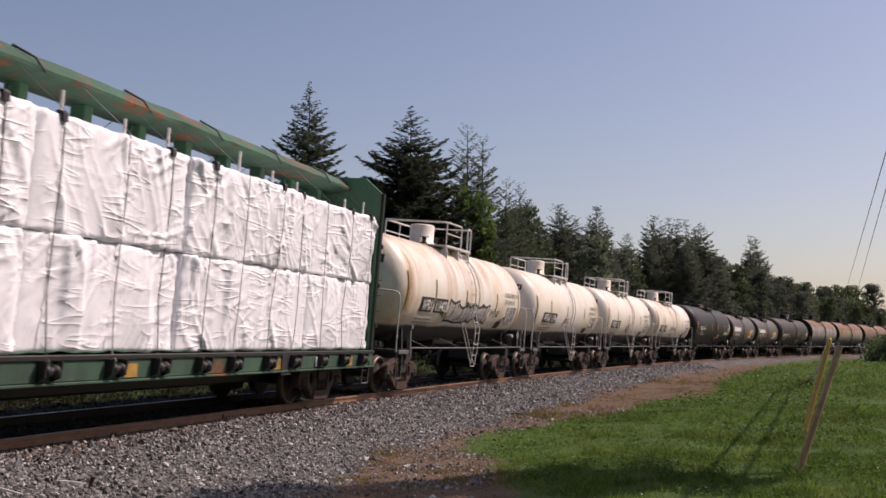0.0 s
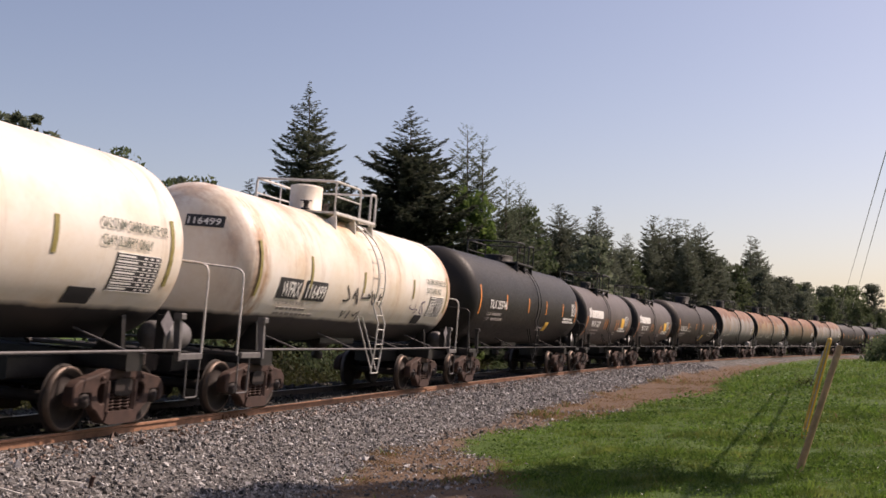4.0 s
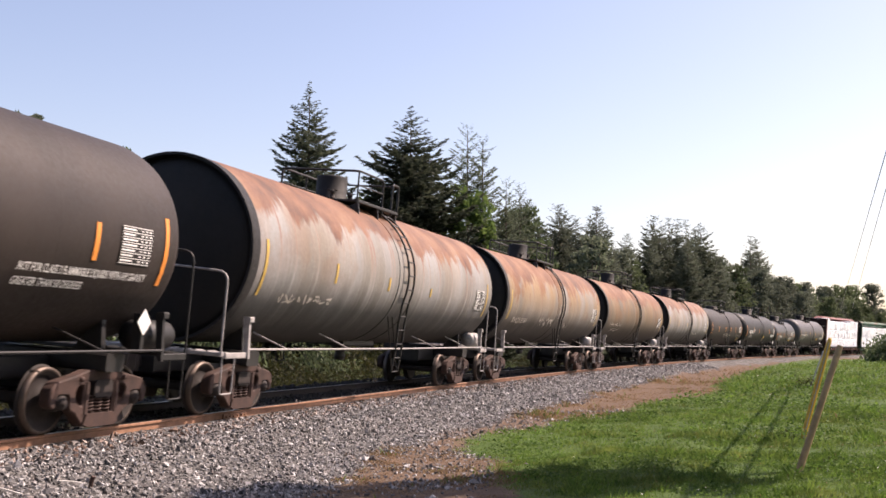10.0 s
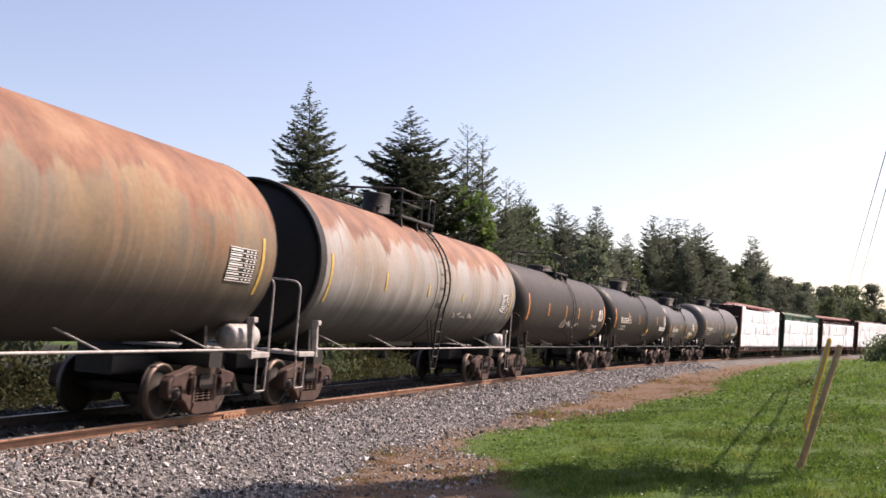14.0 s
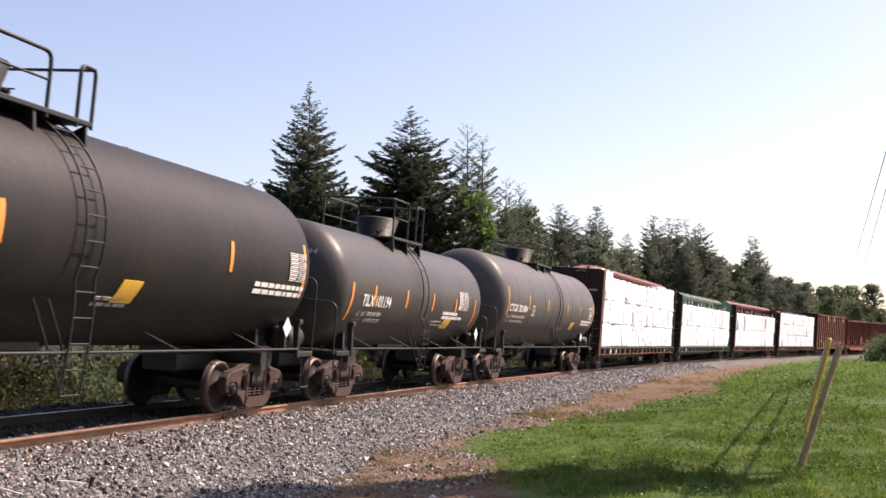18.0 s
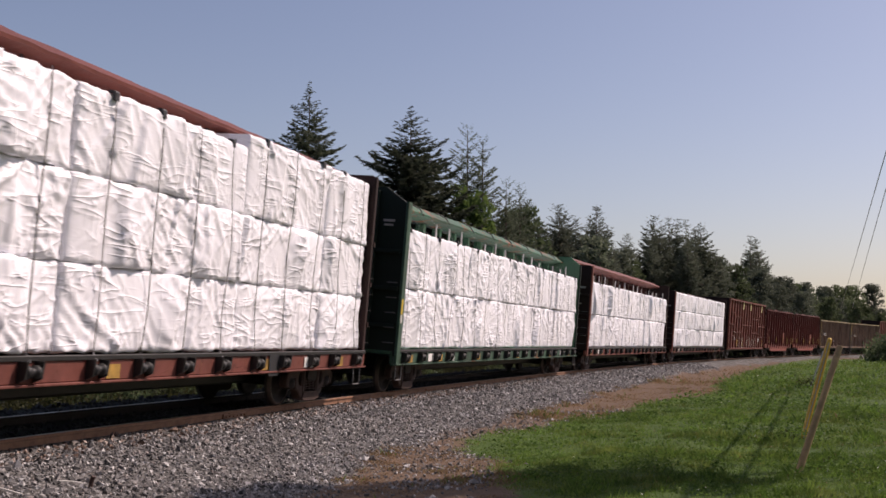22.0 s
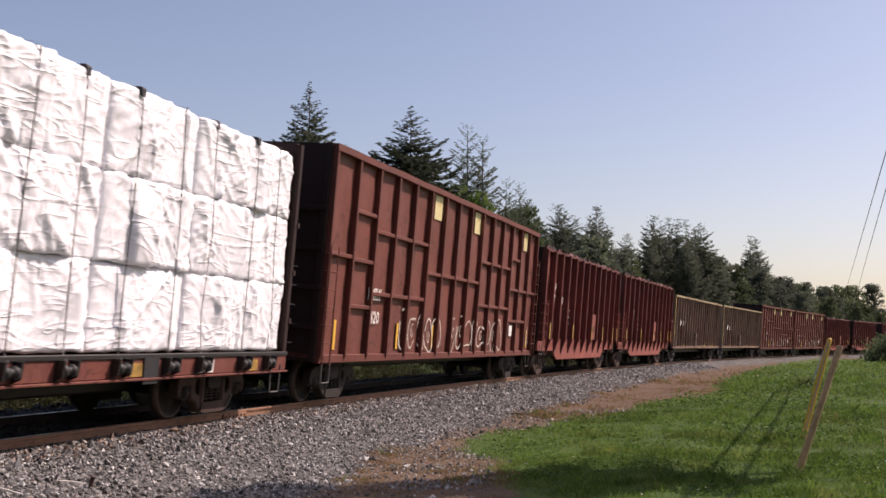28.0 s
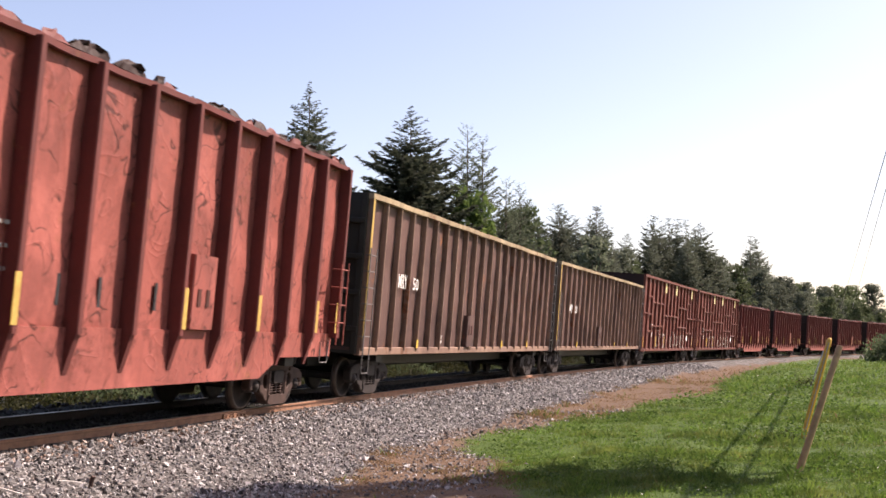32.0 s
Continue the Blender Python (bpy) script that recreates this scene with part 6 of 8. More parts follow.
    for x in (-1, 1):
        part("platform_edge", Shape().box(x * 0.95 - 0.03, x * 0.95 + 0.03, ya, yb, zt - 0.07, zt + 0.0, 0.01), M[dark], car)
        for y in (ya + 0.1, (ya + yb) / 2, yb - 0.1):
            part("bracket", Shape().prism([(x * 0.95, zt - 0.05), (x * 0.99, zc + math.sqrt(r * r - 0.98)), (x * 0.72, zc + math.sqrt(r * r - 0.52))], 1, y - 0.025, y + 0.025), M[dark], car)
    hgt = rail_h
    z1 = zt + hgt
    far = Shape().pipe(rounded([(-0.95, ya, zt), (-0.95, ya, z1), (-0.95, yb, z1), (-0.95, yb, zt)], 0.12), 0.028, 8)
    part("platform_railing", far, M[crown_mat], car)
    near = Shape().pipe(rounded([(-0.95, ya, z1), (0.95, ya, z1), (0.95, ladder_y - 0.32, z1), (0.95, ladder_y - 0.32, zt - 0.12)], 0.14), 0.028, 8)
    part("platform_railing", near, M[crown_mat], car)
    part("platform_railing", Shape().pipe(rounded([(0.95, ya, z1), (0.95, ya, zt - 0.1)], 0.1), 0.022, 8), M[crown_mat], car)
    part("platform_railing", Shape().pipe(rounded([(0.95, ladder_y + 0.32, zt - 0.12), (0.95, ladder_y + 0.32, z1), (0.95, yb, z1), (0.95, yb, zt - 0.1)], 0.10), 0.028, 8), M[crown_mat], car)
    part("platform_railing", Shape().pipe([(-0.95, yb, z1), (0.95, yb, z1)], 0.022, 8), M[crown_mat], car)
    part("platform_railing", Shape().pipe([(-0.95, ya, zt + hgt * 0.5), (-0.95, yb, zt + hgt * 0.5)], 0.018, 8), M[crown_mat], car)
    part("platform_railing", Shape().pipe([(0.95, ya, zt + hgt * 0.5), (0.95, ladder_y - 0.32, zt + hgt * 0.5)], 0.018, 8), M[crown_mat], car)
    part("platform_post", Shape().pipe([(-0.95, (ya + yb) / 2, zt), (-0.95, (ya + yb) / 2, z1)], 0.022, 8), M[crown_mat], car)
    hm = body if dome == "tall" and rail_mat == "whitepipe" else "black" if dome == "cup" else "headblack"
    hh = {"tall": 0.62, "low": 0.30, "cup": 0.60, "small": 0.36}[dome]
    rr = {"tall": 0.36, "low": 0.52, "cup": 0.52, "small": 0.27}[dome]
    yo = ladder_y + man
    man = Shape().lathe([(0.0, hh), (rr * 0.7, hh), (rr * 0.96, hh - 0.02), (rr * (1.1 if dome == "cup" else 1.0), hh - 0.05), (rr * (0.86 if dome == "cup" else 1.0), 0.10), (rr * 1.12, 0.08), (rr * 1.12, 0.0)], 2, (0, yo, zt - 0.03), 24)
    part("manway", man, M[hm], car, "round manway housing on the crown")
    for dx, dy, h2 in ((0.25, 0.55, 0.26), (-0.2, 0.62, 0.22), (0.05, 0.85, 0.18), (0.3, -0.62, 0.2)):
        vb = Shape().lathe([(0.0, h2), (0.05, h2), (0.07, h2 - 0.05), (0.05, h2 - 0.09), (0.06, 0.03), (0.10, 0.02), (0.10, 0.0)], 2, (dx, yo + dy, zt), 10)
        vb.box(dx - 0.13, dx + 0.13, yo + dy - 0.015, yo + dy + 0.015, zt + h2 - 0.02, zt + h2, 0.004)
        part("valve", vb, M["steel"], car, "valve beside the manway")
    bo = Shape().lathe([(0.0, -0.42), (0.12, -0.42), (0.14, -0.30), (0.10, -0.24), (0.30, -0.04), (0.36, 0.08)], 2, (0, 0.15, zc - r), 14).box(-0.5, 0.5, -0.9, 1.1, zc - r - 0.05, zc - r + 0.12, 0.03)
    part("bottom_outlet", bo, M["blackiron"], car)
    # brake gear at the rear end
    br = Shape().lathe([(0.0, -0.52), (0.18, -0.50), (0.22, -0.42), (0.22, 0.42), (0.18, 0.50), (0.0, 0.52)], 1, (1.15, L / 2 - 1.2, 1.38), 18)
    part("air_reservoir", br, M["palegrey" if rail_mat == "palegrey" else "greypipe" if rail_mat == "whitepipe" else "blackiron"], car, "air brake reservoir on the end walkway")
    for q in (-0.62, -0.2, 0.22, 0.64):
        part("weld_seam", Shape().lathe([(r - 0.002, q * edge - 0.02), (r + 0.004, q * edge), (r - 0.002, q * edge + 0.02)], 1, (0, 0, zc), 56), M[body], car)
    skin = Skin(r, zc)
    for p, q0, q1 in strips:
        part("reflector", skin.patch(Shape(), p, p + 0.10, q0, q1), M[strip_mat], car, "reflective marking strip")
    if marks:
        marks(car, skin, rng)
    return car
def pack_relief(w, h, seed, straps, cell=0.036):
    """How far the slack wrapping of a lumber pack stands out, on a grid along (y) and up (z) its face."""
    rng = np.random.default_rng(seed)
    y = np.linspace(0, w, max(8, int(w / cell)) + 1)[None, :]
    z = np.linspace(0, h, max(6, int(h / cell)) + 1)[:, None]
    u, v = y / w, z / h
    ez = np.minimum(z, h - z)
    # the swollen face, with one large belly that swells slowly and drops off steeply
    o = 0.016 * (1 - np.abs(2 * u - 1) ** 6) * (1 - np.abs(2 * v - 1) ** 6)
    ends = [0.0] + list(straps) + [w]
    for a, c in zip(ends, ends[1:]):
        q = np.clip((y - a) / (c - a), 0, 1)
        lean = rng.uniform(0.6, 1.9)
        o = o + rng.uniform(-0.014, 0.030) * np.sin(math.pi * q ** lean) * np.sin(math.pi * np.clip(v * rng.uniform(0.75, 1.0) + rng.uniform(0, 0.2), 0, 1)) ** 0.7
    for _ in range(max(1, int(w / 1.1))):
        c, steep, wide = rng.uniform(0.1, 0.95) * w, rng.uniform(0.07, 0.16), rng.uniform(0.4, 0.8)
        tilt = rng.uniform(-0.25, 0.25)
        q = y - c - tilt * (z - h / 2)
        zc, zw = rng.uniform(0.2, 0.8), rng.uniform(0.45, 0.8)
        o = o + rng.uniform(0.035, 0.11) * np.exp(-(q / np.where((q > 0) == (c > 0.3 * w), steep, wide)) ** 2) * np.exp(-((v - zc) / zw) ** 2)
    # tension creases: fans of fine parallel ridges running off the seams and straps
    for k in range(6):
        ang = rng.uniform(0.35, 1.15) * (1 if rng.random() < 0.55 else -1)
        bend = rng.uniform(-0.35, 0.35)
        p = y * math.sin(ang) - z * math.cos(ang) + bend * (z - h / 2) ** 2
        q = y * math.cos(ang) + z * math.sin(ang)
        ridge = np.clip(1 - np.abs(vnoise(p / (0.10 + 0.02 * k) + 0.3 * np.sin(3 * q), q / 1.2, 1.0, seed % 97 + 7 * k)) / 0.34, 0, 1) ** 1.4
        where = np.clip(vnoise(y + 0 * z, z + 0 * y, 0.8, seed % 89 + 3 * k) * 1.8 + 0.1, 0, 1) * (0.5 + 0.5 * np.exp(-ez / 0.3))
        o = o + rng.uniform(0.022, 0.045) * ridge * where
    for _ in range(int(1.7 * w)):
        # sharp single folds hung from the top seam or lifted off the bottom one
        y0, sl, amp = rng.uniform(0, w), rng.normal(0, 0.45), rng.uniform(0.02, 0.06)
        top = rng.random() < 0.6
        zz = (h - z) if top else z
        q = y - y0 - sl * zz - 0.12 * np.sin(2.2 * zz + y0)
        o = o + amp * np.exp(-(q / np.where(q > 0, rng.uniform(0.05, 0.14), 0.022)) ** 2) * np.exp(-(zz / rng.uniform(0.3, 0.9)) ** 2)
    for ys in straps:
        o = o - 0.012 * np.exp(-((y - ys) / 0.03) ** 2)
    # rounded top, a loose flap over the seam below, tucked ends
    flap = 0.6 + 0.9 * vnoise(y, 0 * y, 0.5, seed % 83)
    o = o - 0.030 * np.exp(-((h - z) / 0.03)) + 0.024 * np.clip(flap, 0, 1.4) * np.exp(-z / 0.10) - 0.03 * np.exp(-z / 0.012)
    o = o - 0.045 * np.exp(-y / 0.05) - 0.06 * np.exp(-(w - y) / 0.08)
    return y, z, np.clip(o, -0.10, 0.24)


def pack_mesh(w, h, d, relief, seed):
    """A wrapped lumber pack: its creased face at x = 0, its base at z = 0."""
    y, z, o = relief
    rng = np.random.default_rng(seed + 3)
    nz, ny = o.shape[0] - 1, o.shape[1] - 1
    sag = 0.010 * np.sin(5 * y + rng.uniform(0, 6)) + 0.008 * np.sin(11 * y + rng.uniform(0, 6))
    zz = z + sag * np.where(z > h - 0.01, 0.6, np.where(z < 0.01, 1.0, 0.0))
    v = np.stack([o, np.broadcast_to(y - w / 2, o.shape), np.broadcast_to(zz, o.shape)], 2).reshape(-1, 3)
    m, n0 = ny + 1, len(v)
    i = (np.arange(nz)[:, None] * m + np.arange(ny)[None]).ravel()
    f = np.stack([i, i + 1, i + 1 + m, i + m], 1)
    rim = np.array([j for j in range(m)] + [k * m + ny for k in range(1, nz + 1)] + [nz * m + j for j in range(ny - 1, -1, -1)] + [k * m for k in range(nz - 1, 0, -1)])
    nxt = np.roll(rim, -1)
    f = np.concatenate([f, np.stack([rim, rim + n0, nxt + n0, nxt], 1), [[n0, n0 + nz * m, n0 + nz * m + ny, n0 + ny]]])
    back = v.copy()
    back[:, 0] = -d
    me = mesh_of("lumber_pack", np.concatenate([v, back]), f, M["wrap"], True)
    smooth = np.ones(len(f), bool)
    smooth[len(i):] = False
    me.polygons.foreach_set("use_smooth", smooth)
    return me


def centerbeam(L, color, label, tiers, load_top, top_open=True, beam="beam", seed=0, sill_color=None, lift=0.0, chord_mat=None, tall=None):
    """A bulkhead centre-beam flat car loaded with white-wrapped lumber bundles on both sides."""
    rng = random.Random(seed)
    car = tagged(new("centerbeam_car"), label, "flat car", "freight train")
    sill_color = sill_color or color
    # bulkheads take the darker copy, with their shade painted in
    dark = "greenshade" if color == "green" else "endshade_torn"
    hb = L / 2 - 0.95                       # outer face of the bulkheads
    deck, top = 1.10, 5.05
    zb = load_top
    cut = 0.36 if color == "green" else 0.05      # slope of the bulkhead's top corners
    ty = L / 2 - 3.05
    for k in (-1, 1):
        truck(car, k * ty)
        coupler(car, k * (L / 2 - 0.72), k)
        part("draft_sill", Shape().box(-0.33, 0.33, *sorted((k * (ty - 1.2), k * (L / 2 - 0.42))), 0.68, 1.02, 0.03).box(-1.3, 1.3, k * ty - 0.2, k * ty + 0.2, 0.84, 1.02, 0.02), M["blackiron"], car)
        # bulkhead: plate, posts, top with sloped corners
        red_front = k < 0 and color != "green"
        hk = hb + (0.12 if tall else 0.03) if red_front else hb
        tk = top - 0.19 if red_front else top
        y0, y1 = sorted((k * hk, k * (hk - 0.10)))
        wb = 1.50 if k < 0 else 1.40
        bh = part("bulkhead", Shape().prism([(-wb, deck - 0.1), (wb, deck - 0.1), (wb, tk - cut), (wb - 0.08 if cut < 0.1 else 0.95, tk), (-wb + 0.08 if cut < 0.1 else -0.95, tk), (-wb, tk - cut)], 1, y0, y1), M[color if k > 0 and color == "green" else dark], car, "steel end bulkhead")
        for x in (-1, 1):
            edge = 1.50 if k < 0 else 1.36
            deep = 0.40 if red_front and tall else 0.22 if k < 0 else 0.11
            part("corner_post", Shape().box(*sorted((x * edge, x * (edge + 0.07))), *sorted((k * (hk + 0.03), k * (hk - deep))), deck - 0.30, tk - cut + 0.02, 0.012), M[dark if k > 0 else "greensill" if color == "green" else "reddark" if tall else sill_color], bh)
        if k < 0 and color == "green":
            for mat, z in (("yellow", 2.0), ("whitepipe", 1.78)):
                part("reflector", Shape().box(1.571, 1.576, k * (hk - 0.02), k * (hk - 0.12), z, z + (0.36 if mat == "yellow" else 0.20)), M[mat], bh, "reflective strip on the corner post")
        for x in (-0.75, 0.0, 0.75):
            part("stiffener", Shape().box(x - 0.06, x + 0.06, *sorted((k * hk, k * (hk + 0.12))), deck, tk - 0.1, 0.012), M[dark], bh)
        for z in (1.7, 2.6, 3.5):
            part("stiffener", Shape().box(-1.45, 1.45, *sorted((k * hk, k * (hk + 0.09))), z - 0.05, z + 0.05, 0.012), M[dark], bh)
        ink = sorted((k * (hk + 0.121), k * (hk + 0.126)))
        if red_front:
            # stencilled warning under the top edge, the number and small print below it, two lugs on top
            tv, tf = text_verts("CAUTION", 1.0)
            a0, a1, b1 = min(q for q, _ in tv), max(q for q, _ in tv), max(q for _, q in tv)
            part("lettering", Shape().add([(0.20 + (q - a0) / (a1 - a0) * 0.48, ink[0], tk - 0.16 + w / b1 * 0.08) for q, w in tv], tf), M["faint"], bh, "stencilled warning")
            for q0, q1 in ((0.52, 0.80), (0.90, 1.32)):
                part("end_number", Shape().box(q0, q1, *ink, 3.80, 3.89), M["faint"], bh)
            for row in range(3):
                part("written_line", Shape().box(0.52, 1.18 - 0.12 * row, *ink, 3.08 - 0.13 * row, 3.13 - 0.13 * row), M["faint"], bh)
            for x in (-0.25, 0.77):
                part("lug", Shape().prism([(k * hk, tk - 0.02), (k * hk, tk + 0.15), (k * (hk - 0.5), tk - 0.02)], 0, x - 0.03, x + 0.03), M[sill_color], bh)
        else:
            part("end_number", Shape().box(0.98, 1.28, *ink, 4.20, 4.26).box(1.0, 1.24, *ink, 4.10, 4.15), M["faint"], bh)
        for x in (-1, 1):
            stirrup(car, x * 1.46, k * (hb - 0.45), deck - 0.20, 0.5, "greypipe")
            for q in range(5):
                part("grab_iron", Shape().pipe([(x * 1.2, k * (hk + 0.12), 1.3 + q * 0.36), (x * 1.47, k * (hk + 0.12), 1.3 + q * 0.36)], 0.011, 5), M["greypipe"], bh)
    # deck, side sills with strap winches
    part("deck", Shape().box(-1.42, 1.42, -hb, hb, deck - 0.08, deck), M[color], car)
    for x in (-1, 1):
        sl = Shape().box(*sorted((x * 1.38, x * 1.45)), -hb, hb, deck - 0.31, deck - 0.02, 0.012)
        part("side_sill", sl, M[sill_color], car)
        part("sill_flange", Shape().box(*sorted((x * 1.40, x * 1.50)), -hb, hb, deck - 0.345, deck - 0.312, 0.006), M[sill_color], car)
        # black here stands for the load's shadow along the sill's top
        part("rub_rail", Shape().box(*sorted((x * 1.40, x * 1.475)), -hb, hb, deck - 0.04, deck + 0.03, 0.01), M["blackiron"], car, "rub rail coloured black for the shade under the load")
    part("centre_sill", Shape().box(-0.3, 0.3, -ty, ty, 0.42, deck - 0.08, 0.04), M["blackiron"], car)
    # centre beam: posts, braces and top chord
    bm = Shape().box(-0.16, 0.16, -hb + 0.1, hb - 0.1, deck, deck + 0.25, 0.02)
    part("beam_web", bm, M[color], car)
    chord = Shape()
    n = 60
    out = [(-0.60, -0.27), (-0.61, -0.22), (-0.28, 0.0), (0.28, 0.0), (0.61, -0.22), (0.60, -0.27), (0.2, -0.36), (-0.2, -0.36)]
    v, f = [], []
    for i in range(n + 1):
        y = -(hb - 0.1) + 2 * (hb - 0.1) * i / n
        wv = rng.uniform(-0.012, 0.012)
        for x, z in out:
            v.append((x * (1 + lift * 2.5) + rng.uniform(-0.008, 0.008), y, top - 0.03 + (lift * min(1.0, i / 8) - 0.24 * max(0.0, 1 - i / 8) if tall else lift) + z + wv))
    k8 = len(out)
    for i in range(n):
        for a in range(k8):
            f.append((i * k8 + a, i * k8 + (a + 1) % k8, (i + 1) * k8 + (a + 1) % k8, (i + 1) * k8 + a))
    chord.add(v, f)
    part("top_chord", chord, M[chord_mat or color], car, "weathered top chord of the centre beam")
    posts = 15
    for i in range(posts):
        y = -(hb - 0.8) + 2 * (hb - 0.8) * i / (posts - 1)
        part("post", Shape().box(-0.13, 0.13, y - 0.10, y + 0.10, deck + 0.25, top - 0.2, 0.015), M[color], car)
        if i < posts - 1 and i % 2 == 0:
            y2 = y + 2 * (hb - 0.8) / (posts - 1)
            part("brace", Shape().pipe([(0, y + 0.1, deck + 0.4), (0, y2 - 0.1, top - 0.35)], 0.02, 5), M[color], car)
    # the load: stacks of packs, each a little in or out of line, held down by straps
    y_lo, y_hi = -hb + (0.34 if tall else 0.10), hb - 0.12
    inner = y_hi - y_lo
    hgt = (zb - deck - 0.05) / tiers
    plan = [3.66, 2.44, 4.88, 2.44, 3.66, 4.88]
    plan = plan[seed % 6:] + plan[:seed % 6]
    rise_of = {}
    if tall:
        # the top packs of the first and the last two stacks are taller and hide the chord
        plan = [tall[0], 4.7, 3.66, 4.88, 3.66, 2.44]
        rise_of = {0: tall[1], 4: tall[2], 5: tall[2]}
    plan = [q * inner / sum(plan) for q in plan]
    strap_at = []
    for x in (-1, 1):
        y = y_lo
        for si, wd in enumerate(plan):
            n = max(2, round(wd / 1.22))
            own = [wd * (k + 0.5) / n + rng.uniform(-0.12, 0.12) for k in range(n)]
            lean = rng.uniform(-0.05, 0.03)
            faces = []
            for t in range(tiers):
                key = seed * 500 + si * 10 + t + (250 if x < 0 else 0)
                ht = hgt - 0.004 + (rise_of.get(si, 0.0) if t == tiers - 1 else 0.0)
                rel = pack_relief(wd - 0.012, ht, key, own, 0.036 if x > 0 else 0.22)
                out = 1.335 + lean + rng.uniform(-0.02, 0.02)
                m = pose(x * out, y + wd / 2, deck + 0.05 + t * hgt, 0, 0, 0 if x > 0 else 180)
                part("lumber_pack", pack_mesh(wd - 0.012, ht, 1.15, rel, key), None, car, "white plastic-wrapped lumber pack", at=m)
                faces.append((out, rel))
            if x > 0:
                for ys in own:
                    line = []
                    for out, (gy, gz, o) in faces:
                        j = int(ys / (wd - 0.012) * (o.shape[1] - 1))
                        line.append(out + float(o[:, j].max()))
                    strap_at.append((y + ys, line, zb + rise_of.get(si, 0.0)))
            y += wd
    for i, (y, line, zt) in enumerate(strap_at):
        taut = [1.43] + [q + 0.006 for q in line] + [line[-1] - 0.02]
        rise = [deck + 0.05] + [deck + 0.05 + hgt * (t + 0.5) for t in range(tiers)] + [zt - 0.02]
        for x in (-1, 1):
            pts = [(1.50, deck - 0.05)] + list(zip(taut if x > 0 else [1.50] * len(taut), rise)) + [(1.36, zt + 0.03), (0.3, max(top - 0.1, zt + 0.02))]
            v = [(x * px, y + dy, pz) for px, pz in pts for dy in (-0.011, 0.011)]
            v += [(x * (px - 0.004), y + dy, pz) for px, pz in pts for dy in (-0.011, 0.011)]
            n2 = 2 * len(pts)
            f = [(2 * q, 2 * q + 1, 2 * q + 3, 2 * q + 2) for q in range(len(pts) - 1)]
            f += [tuple(e + n2 for e in reversed(g)) for g in f] + [(2 * q, 2 * q + 2, n2 + 2 * q + 2, n2 + 2 * q) for q in range(len(pts) - 1)] + [(2 * q + 3, 2 * q + 1, n2 + 2 * q + 1, n2 + 2 * q + 3) for q in range(len(pts) - 1)]
            part("strap", Shape().add(v, f), M["inkblack" if i % 3 else "strap"], car)
            if (i * 7 + seed) % 3 != 1:
                xp = taut[-1] if x > 0 else 1.45
                part("corner_pad", Shape().prism([(x * (xp - 0.10), zt + 0.035), (x * (xp - 0.01), zt + 0.03), (x * (xp + 0.012), zt + 0.0), (x * (xp + 0.012), zt - 0.10), (x * (xp - 0.02), zt - 0.10), (x * (xp - 0.03), zt - 0.02), (x * (xp - 0.10), zt + 0.0)], 1, y - 0.05, y + 0.05), M["inkblack"], car)
            if tiers == 2 and (i * 5 + seed) % 4 != 0:
                part("stake", Shape().box(*sorted((x * 1.10, x * 1.14)), y + 0.2, y + 0.245, zt - 0.2, zt + rng.uniform(0.22, 0.42), 0.008), M["whitepipe"], car, "pale wooden stake beside the load")
            if top_open and i % 2 == 0:
                part("loose_strap", Shape().pipe([(x * 0.3, y + 0.2, top - 0.01), (x * 0.56, y + 0.35, top - 0.14), (x * 0.62, y + 0.5, top - 0.30)], 0.018, 5), M["inkblack"], car)
            part("winch", Shape().lathe([(0.0, -0.14), (0.085, -0.13), (0.085, -0.06), (0.055, -0.05), (0.055, 0.05), (0.085, 0.06), (0.085, 0.12), (0.0, 0.13)], 1, (x * 1.51, y, deck - 0.16), 10)
                 .prism([(x * 1.44, deck - 0.03), (x * 1.59, deck - 0.03), (x * 1.57, deck - 0.24), (x * 1.452, deck - 0.30)], 1, y - 0.175, y - 0.14)
                 .prism([(x * 1.44, deck - 0.03), (x * 1.59, deck - 0.03), (x * 1.57, deck - 0.24), (x * 1.452, deck - 0.30)], 1, y + 0.13, y + 0.165), M["blackiron"], car)
        if i in (0, 2, 5, 9, 13, 16):
            y2 = y + 0.30
            part("reflector", Shape().box(1.452, 1.458, y2, y2 + 0.32, deck - 0.29, deck - 0.10), M["rustsheet"], car, "reflective marking strip")
    rail = Skin(x=1.458)
    for p in (-(hb - 2.6), -(hb - 4.2), hb - 3.4):
        rail.words(car, p, deck - 0.08, 0.7, 1, 0.2, 0.02, rng, "letters")
    pl = part("data_plate", rail.patch(Shape(), hb - 5.0, hb - 4.6, deck - 0.40, deck - 0.02, 0.02, n=1), M["inkblack"], car, "framed data plate on the sill")
    rail.words(pl, hb - 4.96, deck - 0.06, 0.32, 4, 0.05, 0.03, rng, "letters")
    return car
